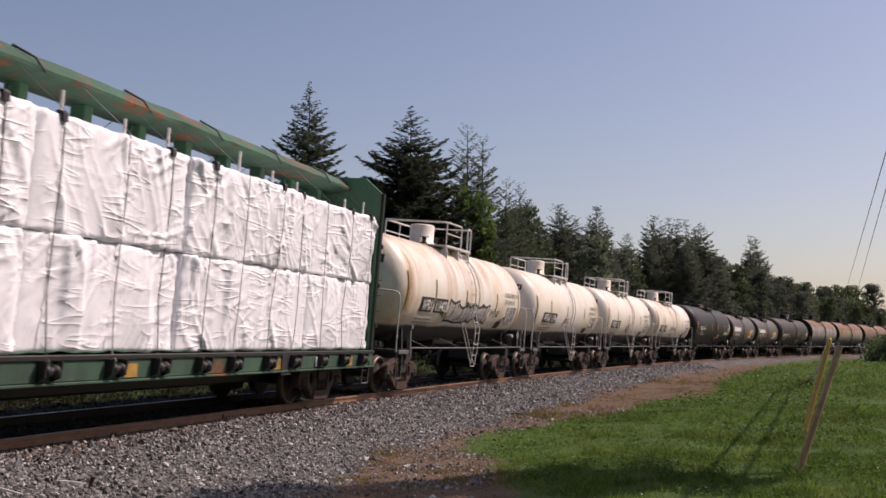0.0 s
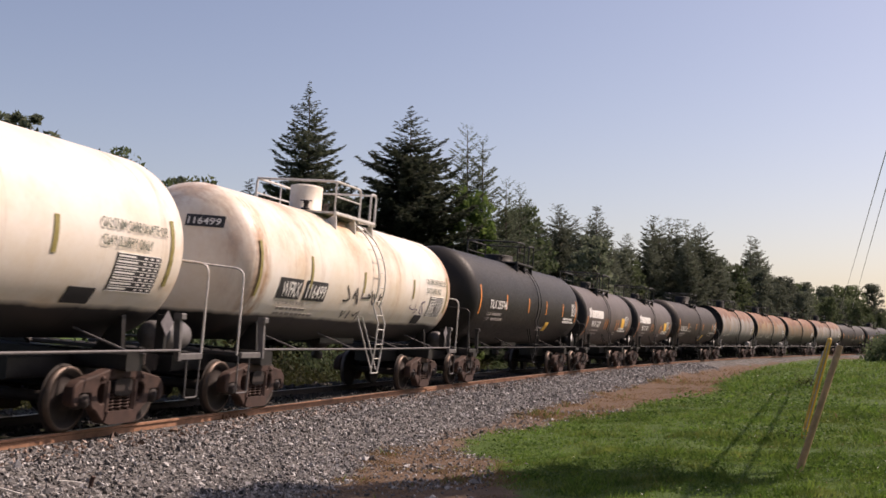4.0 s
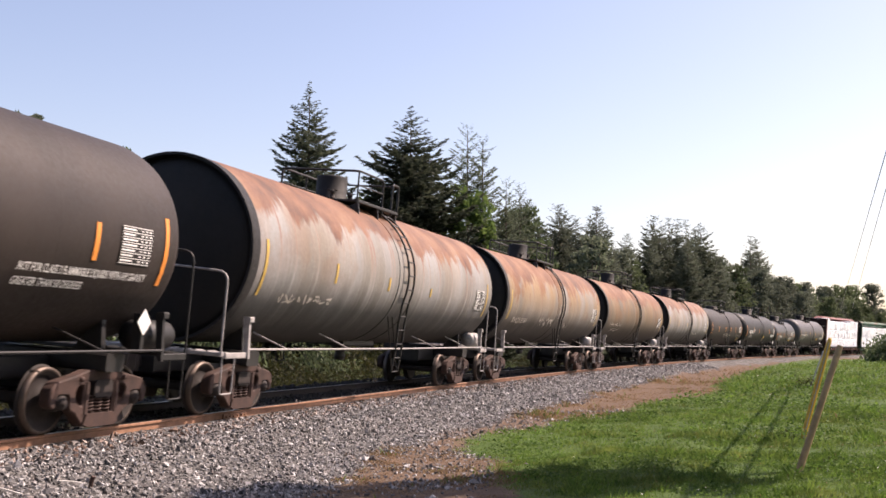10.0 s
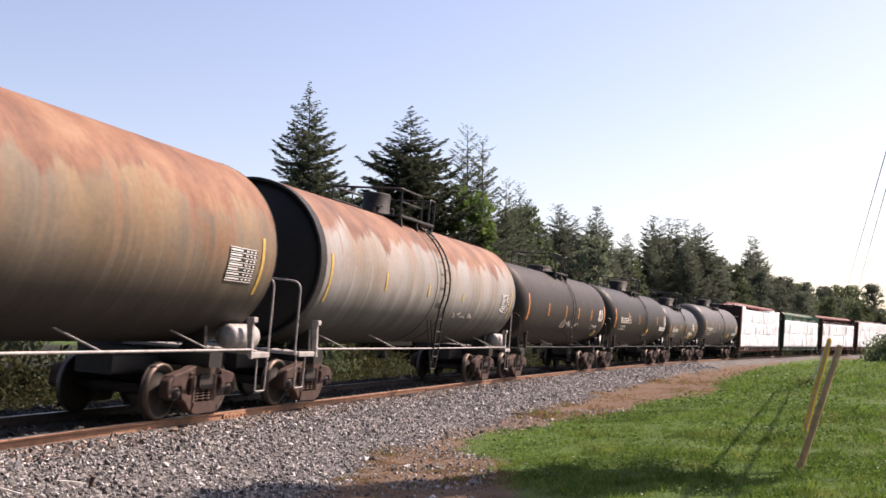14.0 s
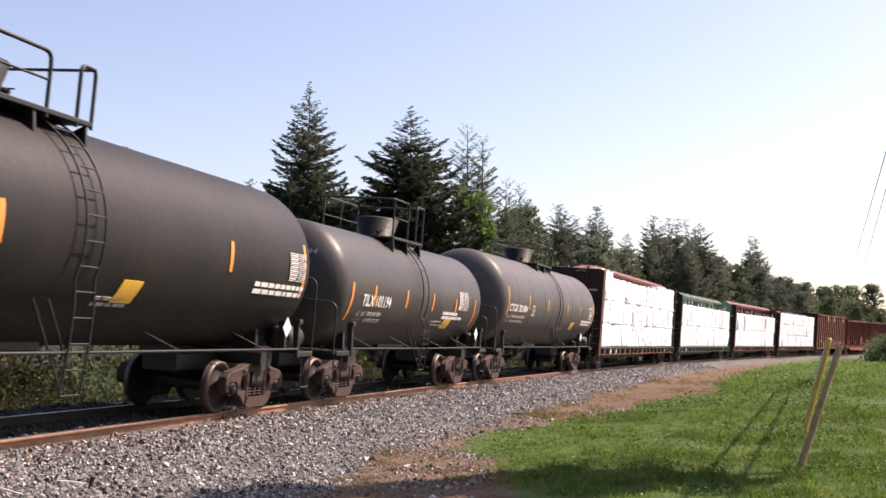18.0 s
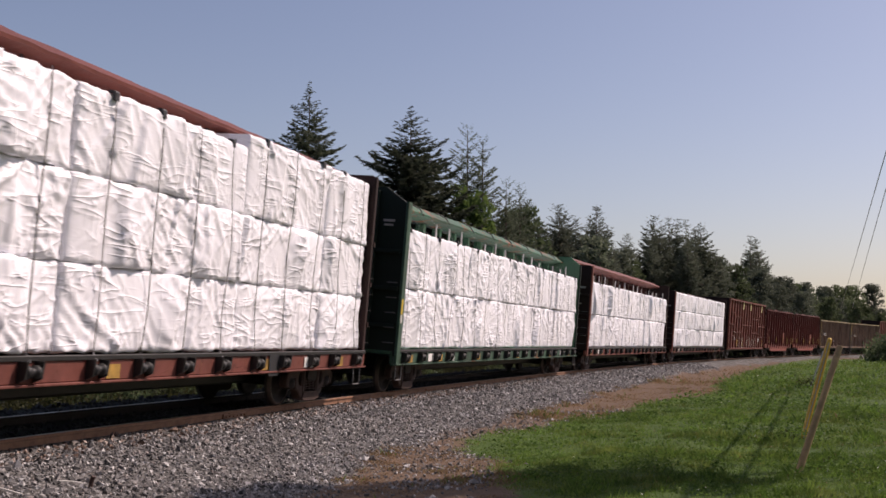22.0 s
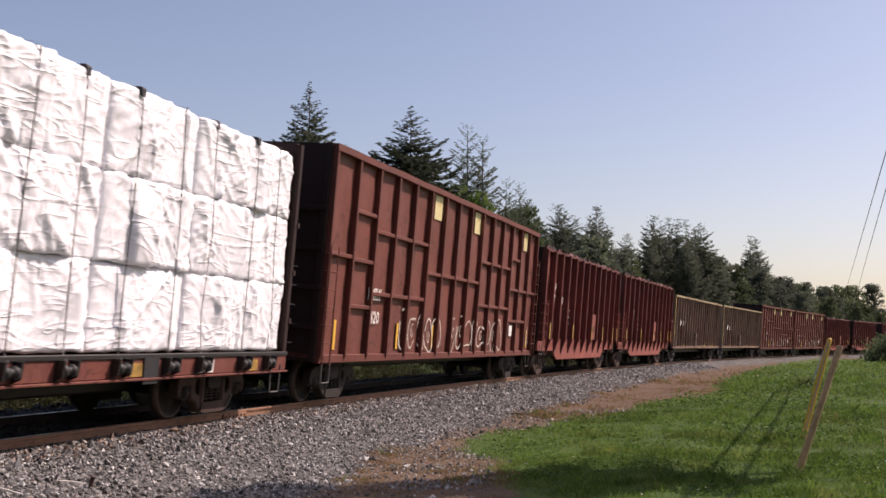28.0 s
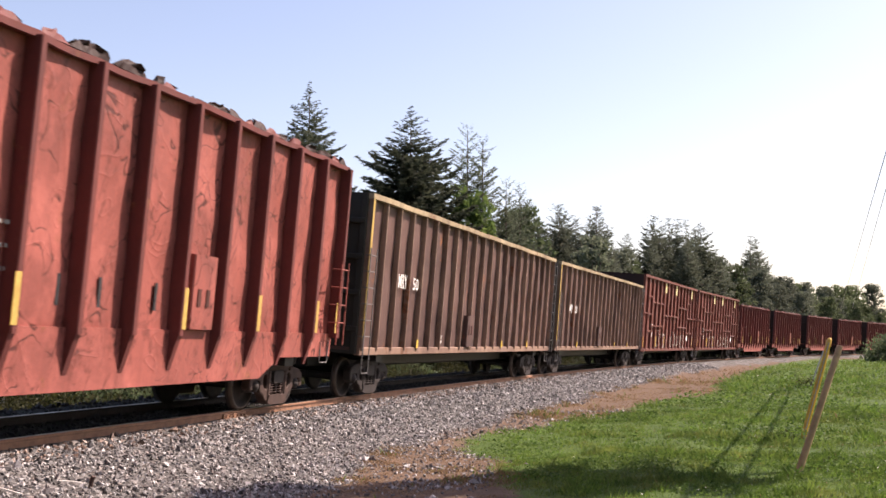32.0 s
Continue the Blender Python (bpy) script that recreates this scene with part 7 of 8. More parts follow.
def hopper(L, color, label, ribs, zb=1.05, zt=4.45, seed=0, rib_d=0.16, rib_w=0.09, torn=False, belly=0.0, top_mat=None, rib_mat=None, bars=(), plates=(), hatch=None, marks=None, chord=0.14, plate_dy=0.0, corner=None):
    """A high-sided wood-chip car: plate sides with outside ribs, top chord, ends, ladders."""
    rng = random.Random(seed)
    car = tagged(new("chip_hopper_car"), label, "hopper car", "freight train")
    W = 1.38
    hb = L / 2 - 0.62
    ty = L / 2 - 2.3
    for k in (-1, 1):
        truck(car, k * ty, "steel" if seed % 2 else "rustbrown")
        coupler(car, k * (L / 2 - 0.72), k)
        part("draft_sill", Shape().box(-0.33, 0.33, *sorted((k * (ty - 1.2), k * (L / 2 - 0.42))), 0.68, 1.04, 0.03).box(-1.3, 1.3, k * ty - 0.2, k * ty + 0.2, 0.84, 1.06, 0.02), M["blackiron"], car)
    part("centre_sill", Shape().box(-0.3, 0.3, -ty, ty, 0.62, zb, 0.04), M["blackiron"], car)
    part("floor", Shape().box(-W, W, -hb, hb, zb - 0.03, zb + 0.05), M[color], car)
    rm = rib_mat or color
    for x in (-1, 1):
        # side sheet with dents
        ny, nz = 80, 12
        v, f = [], []
        for i in range(nz + 1):
            for j in range(ny + 1):
                y, z = -hb + 2 * hb * j / ny, zb + (zt - zb) * i / nz
                q = (j / ny * ribs) % 1.0
                dent = (0.03 if torn else 0.018) * math.sin(math.pi * q) * math.sin(1.9 * z + y) + 0.010 * math.sin(5.1 * z + 3.3 * y + seed)
                v.append((x * (W + (dent if 0 < i < nz else 0)), y, z))
        m = ny + 1
        f = [(i * m + j, i * m + j + 1, (i + 1) * m + j + 1, (i + 1) * m + j) for i in range(nz) for j in range(ny)]
        o = len(v)
        v += [(p[0] - x * 0.06, p[1], p[2]) for p in v[:]]
        f += [(a + o, d + o, c + o, b + o) for a, b, c, d in f]
        side = part("side_sheet", Shape().add(v, f, True), M[color], car, "dented steel side sheet")
        for i in range(ribs + 1):
            y = -hb + 0.06 + (2 * hb - 0.12) * i / ribs
            lo = zb - 0.02
            part("rib", Shape().box(*sorted((x * (W - 0.01), x * (W + rib_d))), y - rib_w / 2, y + rib_w / 2, lo, zt - 0.06, 0.014), M[rm], side)
            if corner and i in (0,):
                part("corner_strip", Shape().box(*sorted((x * (W + rib_d), x * (W + rib_d + 0.008))), y - 0.05, y + 0.05, lo + 0.3, zt - 0.1), M["ochre"], side)
        # top chord, wavy where bent
        cv, cf = [], []
        n = 90
        lip = rib_d * 0.62 if torn else rib_d + 0.015
        for i in range(n + 1):
            y = -hb - 0.02 + (2 * hb + 0.04) * i / n
            q = (i / n * ribs) % 1.0
            wz = (-0.018 * math.sin(math.pi * q) + 0.012 * math.sin(1.3 * y)) if torn else 0.006 * math.sin(2 * y)
            wx = (0.03 * math.sin(math.pi * q) * math.sin(0.9 * y)) if torn else 0
            for px, pz in ((W - 0.04, -chord), (W + lip, -chord), (W + lip, 0.0), (W - 0.04, 0.0)):
                cv.append((x * (px + wx), y, zt + pz + wz))
        for i in range(n):
            for a in range(4):
                cf.append((i * 4 + a, i * 4 + (a + 1) % 4, i * 4 + 4 + (a + 1) % 4, i * 4 + 4 + a))
        cf += [(0, 1, 2, 3), (n * 4, n * 4 + 1, n * 4 + 2, n * 4 + 3)]
        part("top_chord", Shape().add(cv, cf), M[top_mat or rm], side, "bent top chord" if torn else "top chord")
        if torn:
            # torn remains of a cover flapping above the chord
            y = -hb
            while y < hb - 0.2:
                ln = min(rng.uniform(0.25, 0.9), hb - y)
                n = max(3, int(ln / 0.09))
                peak, tilt = rng.uniform(0.05, 0.17) + (0.08 if y < -hb + 1.2 else 0.0), rng.uniform(-0.10, 0.06)
                tv, tf = [], []
                for i in range(n + 1):
                    q = i / n
                    hgt = 0.02 + peak * math.sin(math.pi * min(1.0, q * rng.uniform(0.9, 1.1))) ** 0.6 * rng.uniform(0.65, 1.0)
                    xo = W + 0.10 + rng.uniform(-0.03, 0.03)
                    yy = y + ln * q
                    tv += [(x * (W + 0.12), yy, zt - 0.015), (x * (xo + tilt * 0.5), yy, zt + hgt * 0.55), (x * (xo + tilt + rng.uniform(-0.05, 0.05)), yy + rng.uniform(-0.03, 0.03), zt + hgt), (x * (W - 0.02), yy, zt - 0.015)]
                for i in range(n):
                    tf += [tuple(i * 4 + e for e in g) for g in ((0, 1, 5, 4), (1, 2, 6, 5), (2, 3, 7, 6))]
                part("torn_edge", Shape().add(tv, tf), M["endshade_torn" if rng.random() < 0.62 else "ribred"], side, "crumpled torn metal edge")
                y += ln + (rng.uniform(0.1, 0.5) if rng.random() < 0.35 else -0.03)
        # bottom sill, deeper between the trucks
        if belly:
            y1, y2 = ty - 1.55, ty - 0.75
            part("side_sill", Shape().prism([(-hb, zb - 0.40), (-y2, zb - 0.40), (-y1, zb - belly), (y1, zb - belly), (y2, zb - 0.40), (hb, zb - 0.40), (hb, zb + 0.06), (-hb, zb + 0.06)], 0,
                                            *sorted((x * (W - 0.02), x * (W + 0.05)))), M[color], car, "deep side sill between the trucks")
            for i in range(ribs + 1):
                y = -hb + 0.06 + (2 * hb - 0.12) * i / ribs
                if abs(y) < hb - 0.3:
                    part("gusset", Shape().prism([(x * (W + 0.04), zb + 0.08), (x * (W + rib_d), zb + 0.08), (x * (W + 0.06), zb - belly + 0.22), (x * (W + 0.04), zb - belly + 0.22)], 1, y - 0.05, y + 0.05), M[rm], side)
        else:
            part("side_sill", Shape().box(*sorted((x * (W - 0.04), x * (W + rib_d * 0.7))), -hb, hb, zb - 0.12, zb + 0.05, 0.012), M[rm], car)
        for y0, y1, z in bars:
            part("cross_bar", Shape().box(*sorted((x * (W - 0.01), x * (W + rib_d * 0.8))), y0 * hb, y1 * hb, z - 0.045, z + 0.045, 0.012), M[rm], side)
        for k in (-1, 1):
            yy = k * (hb - 0.10)
            stirrup(car, x * (W + 0.08), k * (hb - 0.4), zb - 0.1, 0.42, "greypipe")
            nr = 9 if k > 0 and not torn else 4 if torn else 6
            zl = zb + 0.3 + (nr - 1) * 0.36 + 0.16
            for dy in (-0.22, 0.16):
                part("ladder_rail", Shape().pipe([(x * (W + rib_d + 0.06), yy + dy * k, zb - 0.15), (x * (W + rib_d + 0.06), yy + dy * k, zl)], 0.016, 5), M[color if color != "olive" else "greypipe"], side)
            for q in range(nr):
                part("grab_iron", Shape().pipe(rounded([(x * (W + 0.08), yy - 0.22 * k, zb + 0.3 + q * 0.36), (x * (W + rib_d + 0.06), yy - 0.22 * k, zb + 0.3 + q * 0.36), (x * (W + rib_d + 0.06), yy + 0.16 * k, zb + 0.3 + q * 0.36),
                                 (x * (W + 0.08), yy + 0.16 * k, zb + 0.3 + q * 0.36)], 0.03, 2), 0.013, 5), M[color if color != "olive" else "greypipe"], side)
    for k in (-1, 1):
        # end walls and their ribs are coloured near-black to hold the ends' shade
        e = part("end_wall", Shape().box(-W, W, *sorted((k * (hb - 0.06), k * hb)), (zb - 0.4 if belly else zb - 0.1), zt), M["endshade_torn" if color in ("red", "redbox") else "oliveshade"], car, "steel end wall")
        em = M["endshade_torn" if color in ("red", "redbox") else "oliveshade"]
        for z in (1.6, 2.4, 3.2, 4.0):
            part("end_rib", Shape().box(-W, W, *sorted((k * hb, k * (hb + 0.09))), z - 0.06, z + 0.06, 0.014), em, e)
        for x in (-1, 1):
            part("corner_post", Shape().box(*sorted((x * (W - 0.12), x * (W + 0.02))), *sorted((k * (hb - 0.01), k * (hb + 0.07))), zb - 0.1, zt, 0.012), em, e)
    skin = Skin(x=W + rib_d + 0.004)
    for y, z, h in plates:
        part("reflector", Shape().box((W + rib_d - 0.002 if not plate_dy else W + 0.01), (W + rib_d + 0.006 if not plate_dy else W + 0.03), y * hb - 0.055 + plate_dy, y * hb + 0.055 + plate_dy, z, z + h), M["ochre" if torn else "orange2" if plate_dy else "yellow"], car, "yellow reflective strip")
    if hatch:
        y, z, w, h = hatch
        hp = part("hatch", Shape().box(W, W + 0.15, y - w / 2, y + w / 2, z, z + h, 0.02), M[color], car, "hinged side hatch")
        part("hatch_frame", Shape().box(W + 0.15, W + 0.165, y - w / 2 + 0.15, y - w / 2 + 0.25, z + 0.35, z + 0.62).box(W + 0.15, W + 0.165, y + w / 2 - 0.3, y + w / 2 - 0.2, z + 0.35, z + 0.62), M["reddark"], hp)
    if marks:
        marks(car, Skin(x=W + (0.045 if torn else 0.03)), rng)
    return car
# ---- the train, in order from the head; each entry: first and last coupling (metres along the train) ----
train = []


def place(car, c0, c1):
    train.append((car, (c0 + c1) / 2, (c1 - c0)))
    return car


def again(src, c0, c1, label=""):
    n = copy_thing(src, Matrix.Identity(4))
    if label:
        n["label"] = label
    for o in n.children_recursive:
        if o.data and o.data.name.startswith("wheelset"):
            wheelsets.append(o)
    return place(n, c0, c1)


# ---- markings of the tank cars ----
def strips_of(*rows):
    return [(p - 0.05, q0, q1) for p, q0, q1 in rows]


def white_marks(number, scrawl, fore=0.0):
    def f(car, skin, rng):
        for pa, pb in ((-4.76 - fore, -3.76 - fore), (-3.60 - fore, -2.56 - fore)):
            part("number_panel", skin.patch(Shape(), pa, pb, 2.10, 2.50, 0.010), M["inkblack"], car, "black panel with white lettering")
        skin.text(car, "WFRX", -4.62 - fore, -3.85 - fore, 2.16, 0.28, "letters")
        skin.text(car, number, -3.52 - fore, -2.64 - fore, 2.16, 0.28, "letters")
        skin.text(car, "THE TANK CAR PEOPLE", -4.72 - fore, -3.45 - fore, 1.99, 0.065, "faint")
        skin.words(car, -4.75, 1.92, 1.9, 2, 0.06, 0.06, rng, "faint")
        skin.text(car, "CALCIUM CARBONATE OR", 3.55, 5.25, 2.83, 0.14, "greenlet")
        skin.text(car, "CLAY SLURRY ONLY", 3.58, 4.85, 2.60, 0.14, "greenlet")
        table_panel(car, skin, 4.0, 2.52, 1.15, 0.55, rng)
        part("dark_panel", skin.patch(Shape(), 3.2, 3.8, 1.72, 1.98), M["inkblack"], car, "small black stencil panel")
        if scrawl == 1:
            skin.throw_up(car, -2.3, 1.86, 4.1, 0.62, 5, rng)
            skin.spray(car, 2.0, 2.05, 1.1, 0.36, 6, 0.04, rng, "inkblack", "sprayed black tag")
            skin.spray(car, 3.3, 1.85, 1.7, 0.34, 6, 0.04, rng, "inkblack", "sprayed black tag")
            skin.spray(car, -2.9, 1.95, 0.6, 0.2, 3, 0.03, rng, "inkblack", "sprayed black tag")
        elif scrawl == 2:
            skin.spray(car, -1.2, 1.85, 1.0, 0.55, 6, 0.035, rng, "inkblack", "thin sprayed scribble")
        else:
            skin.spray(car, -1.95, 2.05, 2.7, 0.48, 5, 0.045, rng, "inkblack", "sprayed black scribble")
            skin.spray(car, -1.6, 1.72, 1.3, 0.25, 4, 0.03, rng, "inkblack", "sprayed black scribble")
            skin.spray(car, 2.5, 1.95, 1.3, 0.42, 3, 0.028, rng, "purple", "sprayed purple scribble")
        hazard(car, skin, 5.5, "strap")
        end_number(car, number, 1.42, 2.66, 14.25 / 2 - 1.30, 0.68, True)
    return f


def end_number(car, number, r, zc, edge, dep, panel):
    """The number on the end that faces the camera, laid on the domed head."""
    def on_head(x, z, out):
        k = max(0.0, 1 - (x * x + (z - zc) ** 2) / (r * r))
        return (x, -(edge + dep * math.sqrt(k)) - out, z)
    x0, x1, z0, h = 0.22, 0.80, zc + 0.62, 0.12
    if panel:
        n, v, f = 8, [], []
        for i in range(n + 1):
            x = x0 - 0.05 + (x1 - x0 + 0.10) * i / n
            v += [on_head(x, z0 - 0.045, 0.012), on_head(x, z0 + h + 0.045, 0.012)]
        f = [(2 * i, 2 * i + 2, 2 * i + 3, 2 * i + 1) for i in range(n)]
        part("number_panel", Shape().add(v, f), M["inkblack"], car, "black panel with the white number")
    tv, tf = text_verts(number, 1.0)
    a0, a1, b1 = min(a for a, _ in tv), max(a for a, _ in tv), max(b for _, b in tv)
    part("end_number", Shape().add([on_head(x0 + (a - a0) / (a1 - a0) * (x1 - x0), z0 + b / b1 * h, 0.02) for a, b in tv], tf), M["letters" if panel else "faint"], car, "number on the tank end")


def hazard(car, skin, p, mat="letters"):
    sg = Shape()
    x, p = 1.50, p - 0.15
    sg.add([(x, p, 1.39), (x, p + 0.18, 1.58), (x, p, 1.77), (x, p - 0.18, 1.58), (x - 0.01, p, 1.39), (x - 0.01, p + 0.18, 1.58), (x - 0.01, p, 1.77), (x - 0.01, p - 0.18, 1.58)],
           [(0, 1, 2, 3), (7, 6, 5, 4), (0, 4, 5, 1), (1, 5, 6, 2), (2, 6, 7, 3), (3, 7, 4, 0)])
    h = part("hazard_placard", sg, M[mat], car, "diamond-shaped hazard placard")
    part("placard_bracket", Shape().box(x - 0.16, x - 0.012, p - 0.04, p + 0.04, 1.15, 1.70), M["blackiron"], h)


def dark_marks(words, p0, p1, q, cap, table=None, yellow=None, slant=0.3, small=True, hazard_at=None, extra=None, mat="letters", number=None, notice=False):
    def f(car, skin, rng):
        if words:
            skin.text(car, words, p0, p1, q, cap, mat)
        if small:
            for row, tag in ((0, "LD LMT"), (1, "LT WT")):
                skin.text(car, tag, p0 - 0.1, p0 + (0.42 if row == 0 else 0.32), q - 0.24 - 0.17 * row, 0.10, "faint")
                skin.words(car, p0 + 0.55, q - 0.15 - 0.17 * row, (p1 - p0) * 0.75, 1, 0.085, 0.05, rng, "faint")
            skin.words(car, 1.0, 1.86, 1.0, 2, 0.05, 0.05, rng, "faint")
        if table:
            table_panel(car, skin, table[0], table[1], table[2], table[3], rng, back="headblack")
            if notice:
                skin.text(car, "NOT FOR CLASS 3 FLAMMABLE LIQUIDS WITH API GRAVITY", table[0] - 2.0, table[0] + 0.8, table[1] - table[3] - 0.24, 0.11, "letters")
                skin.text(car, "GREATER THAN 50 DEGREES", table[0] - 2.0, table[0] - 0.6, table[1] - table[3] - 0.43, 0.11, "letters")
            elif small:
                skin.words(car, table[0] - 1.3, table[1] - table[3] - 0.1, 2.2, 2, 0.08, 0.05, rng, "letters")
        if yellow:
            part("yellow_sheet", skin.patch(Shape(), yellow[0], yellow[0] + yellow[2], yellow[1] - yellow[3], yellow[1], slant=slant * 0.3), M["orange2"], car, "yellow-orange reflective sheet")
        if hazard_at:
            hazard(car, skin, hazard_at)
        if extra:
            extra(car, skin, rng)
        if number:
            end_number(car, *number[:4], number[4] if len(number) > 4 else 0.68, False)
    return f


def framed_letter(p, q):
    def f(car, skin, rng):
        s = Shape()
        for a, b, c, d in ((p, p + 0.36, q, q + 0.025), (p, p + 0.36, q + 0.34, q + 0.365), (p, p + 0.03, q, q + 0.36), (p + 0.33, p + 0.36, q, q + 0.36)):
            skin.patch(s, a, b, c, d, n=2)
        part("stencil_frame", s, M["letters"], car, "small framed stencil")
        skin.text(car, "C", p + 0.11, p + 0.26, q + 0.06, 0.15, "letters")
    return f


def badge(car, skin, rng):
    """A plain white emblem and a row of white blocks in place of a trade name."""
    s = Shape()
    for a in (-5.0, -4.83, -4.66):
        skin.patch(s, a, a + 0.13, 2.50 + 0.05 * (a > -4.8), 2.98 - 0.06 * (a < -4.8), n=3)
    part("emblem", s, M["letters"], car, "plain white emblem")
    for k in range(6):
        part("name_block", skin.patch(Shape(), -4.42 + k * 0.42, -4.06 + k * 0.42, 2.50, 2.86, n=3), M["letters"], car, "plain white block")
    part("yellow_sheet", skin.patch(Shape(), 2.65, 3.45, 2.12, 2.62), M["orange2"], car, "yellow-orange notice")


def chalk(p, q, w, h, n, wd=0.035, mat="chalkpaint"):
    def f(car, skin, rng):
        skin.spray(car, p, q, w, h, n, wd, rng, mat, "pale sprayed scribble")
    return f


COUPLED = [-23.25, 0.95, 15.2, 29.4, 43.7, 58.1, 75.5, 88.7, 101.6, 119.7, 137.8, 155.7, 173.7, 191.8, 209.0, 226.7, 239.8, 256.95, 281.2, 305.4, 329.6, 353.8, 373.7, 390.2, 406.9, 428.1, 447.9, 467.5, 487.1, 503.9, 524.3,
           544.6, 564.8, 585.0, 605.2]


def put(k, car):
    return place(car, COUPLED[k], COUPLED[k + 1])


def put_again(k, src, label=""):
    return again(src, COUPLED[k], COUPLED[k + 1], label)


GREEN = "faded green centre-beam car stacked two high with white-wrapped lumber"
put(0, centerbeam(24.2, "green", GREEN, 2, 4.12, seed=1, sill_color="greensill", chord_mat="greenrust"))
WS = strips_of((-5.85, 2.1, 3.1), (-3.65, 2.35, 2.98), (-0.8, 2.4, 2.85), (2.6, 2.4, 2.88), (5.42, 2.1, 3.1))
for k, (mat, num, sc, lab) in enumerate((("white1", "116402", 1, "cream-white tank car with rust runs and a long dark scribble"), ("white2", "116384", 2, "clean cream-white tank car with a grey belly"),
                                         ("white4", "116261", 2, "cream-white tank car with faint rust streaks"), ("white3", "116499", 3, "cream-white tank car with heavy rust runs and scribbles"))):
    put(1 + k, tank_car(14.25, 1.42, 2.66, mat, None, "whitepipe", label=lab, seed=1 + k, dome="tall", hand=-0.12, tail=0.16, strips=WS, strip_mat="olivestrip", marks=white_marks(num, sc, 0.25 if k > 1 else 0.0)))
put(5, tank_car(17.4, 1.50, 2.68, "black", None, "blackiron", label="long black tank car with white lettering", seed=4, plat=(-1.3, 1.0), man=-0.4, rail_h=0.7,
                strips=strips_of((-7.2, 2.2, 3.1), (-4.2, 2.4, 2.9), (-1.2, 2.4, 2.9), (1.5, 2.4, 2.9), (4.4, 2.4, 2.9), (7.0, 2.2, 3.1)),
                marks=dark_marks("TILX 255746", -6.2, -4.2, 2.42, 0.26, (6.0, 2.95, 0.9, 0.5), (1.9, 2.1, 0.5, 0.38), hazard_at=6.6)))
PS = strips_of((-5.3, 1.6, 2.55), (-1.35, 2.0, 2.5), (-0.85, 2.0, 2.5), (1.45, 2.0, 2.5), (1.95, 2.0, 2.5), (4.8, 1.75, 2.55))
for k, num in ((6, "PROX 13507"), (7, "PROX 13509")):
    put(k, tank_car(13.05, 1.42, 2.55, "dustbrown", "headblack", "blackiron", label="short dusty grey-brown tank car with a white emblem", seed=k, head_depth=0.4, dome="small", ladder_y=-0.9, plat=(-0.85, 1.9), man=0.75, rail_h=0.72, strips=PS,
                    marks=dark_marks(num, -4.38, -2.52, 2.10, 0.27, (3.5, 2.72, 0.95, 0.5), hazard_at=4.85, extra=badge, number=(num[5:], 1.424, 2.55, 5.505, 0.4))))
put(8, tank_car(18.1, 1.53, 2.72, "brownblack", None, "blackiron", label="long dusty brown-black tank car with white lettering", seed=6, hand=-0.02, plat=(-1.1, 1.15), man=0.6, rail_h=0.72, dome="cup",
                strips=strips_of((-7.5, 2.1, 3.1), (-4.3, 2.36, 2.84), (-1.15, 2.36, 2.84), (1.65, 2.36, 2.84), (5.75, 2.36, 2.86), (7.5, 2.1, 3.1)),
                marks=dark_marks("TGOX 155181", -7.15, -4.65, 2.22, 0.34, (6.3, 2.88, 0.8, 0.5), (2.0, 1.95, 0.55, 0.55), 0.35, hazard_at=7.3, extra=framed_letter(-3.8, 2.2), number=("155181", 1.53, 2.72, 7.75), notice=True)))
RS = strips_of((-7.45, 2.1, 3.1), (-4.3, 2.5, 2.9), (-1.2, 2.5, 2.8), (1.9, 2.5, 2.7), (7.45, 2.1, 3.1))
for k, (mat, lab, ex) in enumerate((("rusty3", "pale weathered tank car with a rust-red crown and black ends", chalk(-6.6, 1.98, 2.4, 0.22, 9)), ("rusty1", "rust-streaked tank car with black ends and faded lettering", lambda c, s, r: (chalk(-3.0, 1.85, 2.2, 0.45, 6, 0.05)(c, s, r), chalk(-0.40, 2.1, 0.42, 1.0, 2, 0.045)(c, s, r), chalk(0.9, 1.85, 1.1, 0.25, 4)(c, s, r))),
                                    ("rusty2", "tan rusty tank car with black ends and chalk-white scribbles", lambda c, s, r: (chalk(-6.9, 2.18, 2.5, 0.20, 11, 0.028)(c, s, r), chalk(-6.5, 1.88, 1.9, 0.20, 9, 0.028)(c, s, r))), ("rusty3", "pale ringed tank car with a rusty crown and black ends", chalk(1.5, 1.95, 2.0, 0.2, 6)))):
    put(9 + k, tank_car(18.0, 1.65, 2.84, mat, "headblack", "palegrey", 0.28, lab, seed=7 + k, top_mat="blackiron", dome="tall", plat=(-1.9, 0.75), man=-1.2, rings=(-0.55, 0.55), strips=(RS, RS[:1] + RS[-1:], RS[-1:], RS)[k], strip_mat="ochre",
                        marks=dark_marks("SHQX 8161" if k == 1 else "", -6.75, -4.85, 2.0, 0.2, (6.2, 2.86, 1.0, 0.55), None, small=False, extra=ex, mat="chalkpaint")))
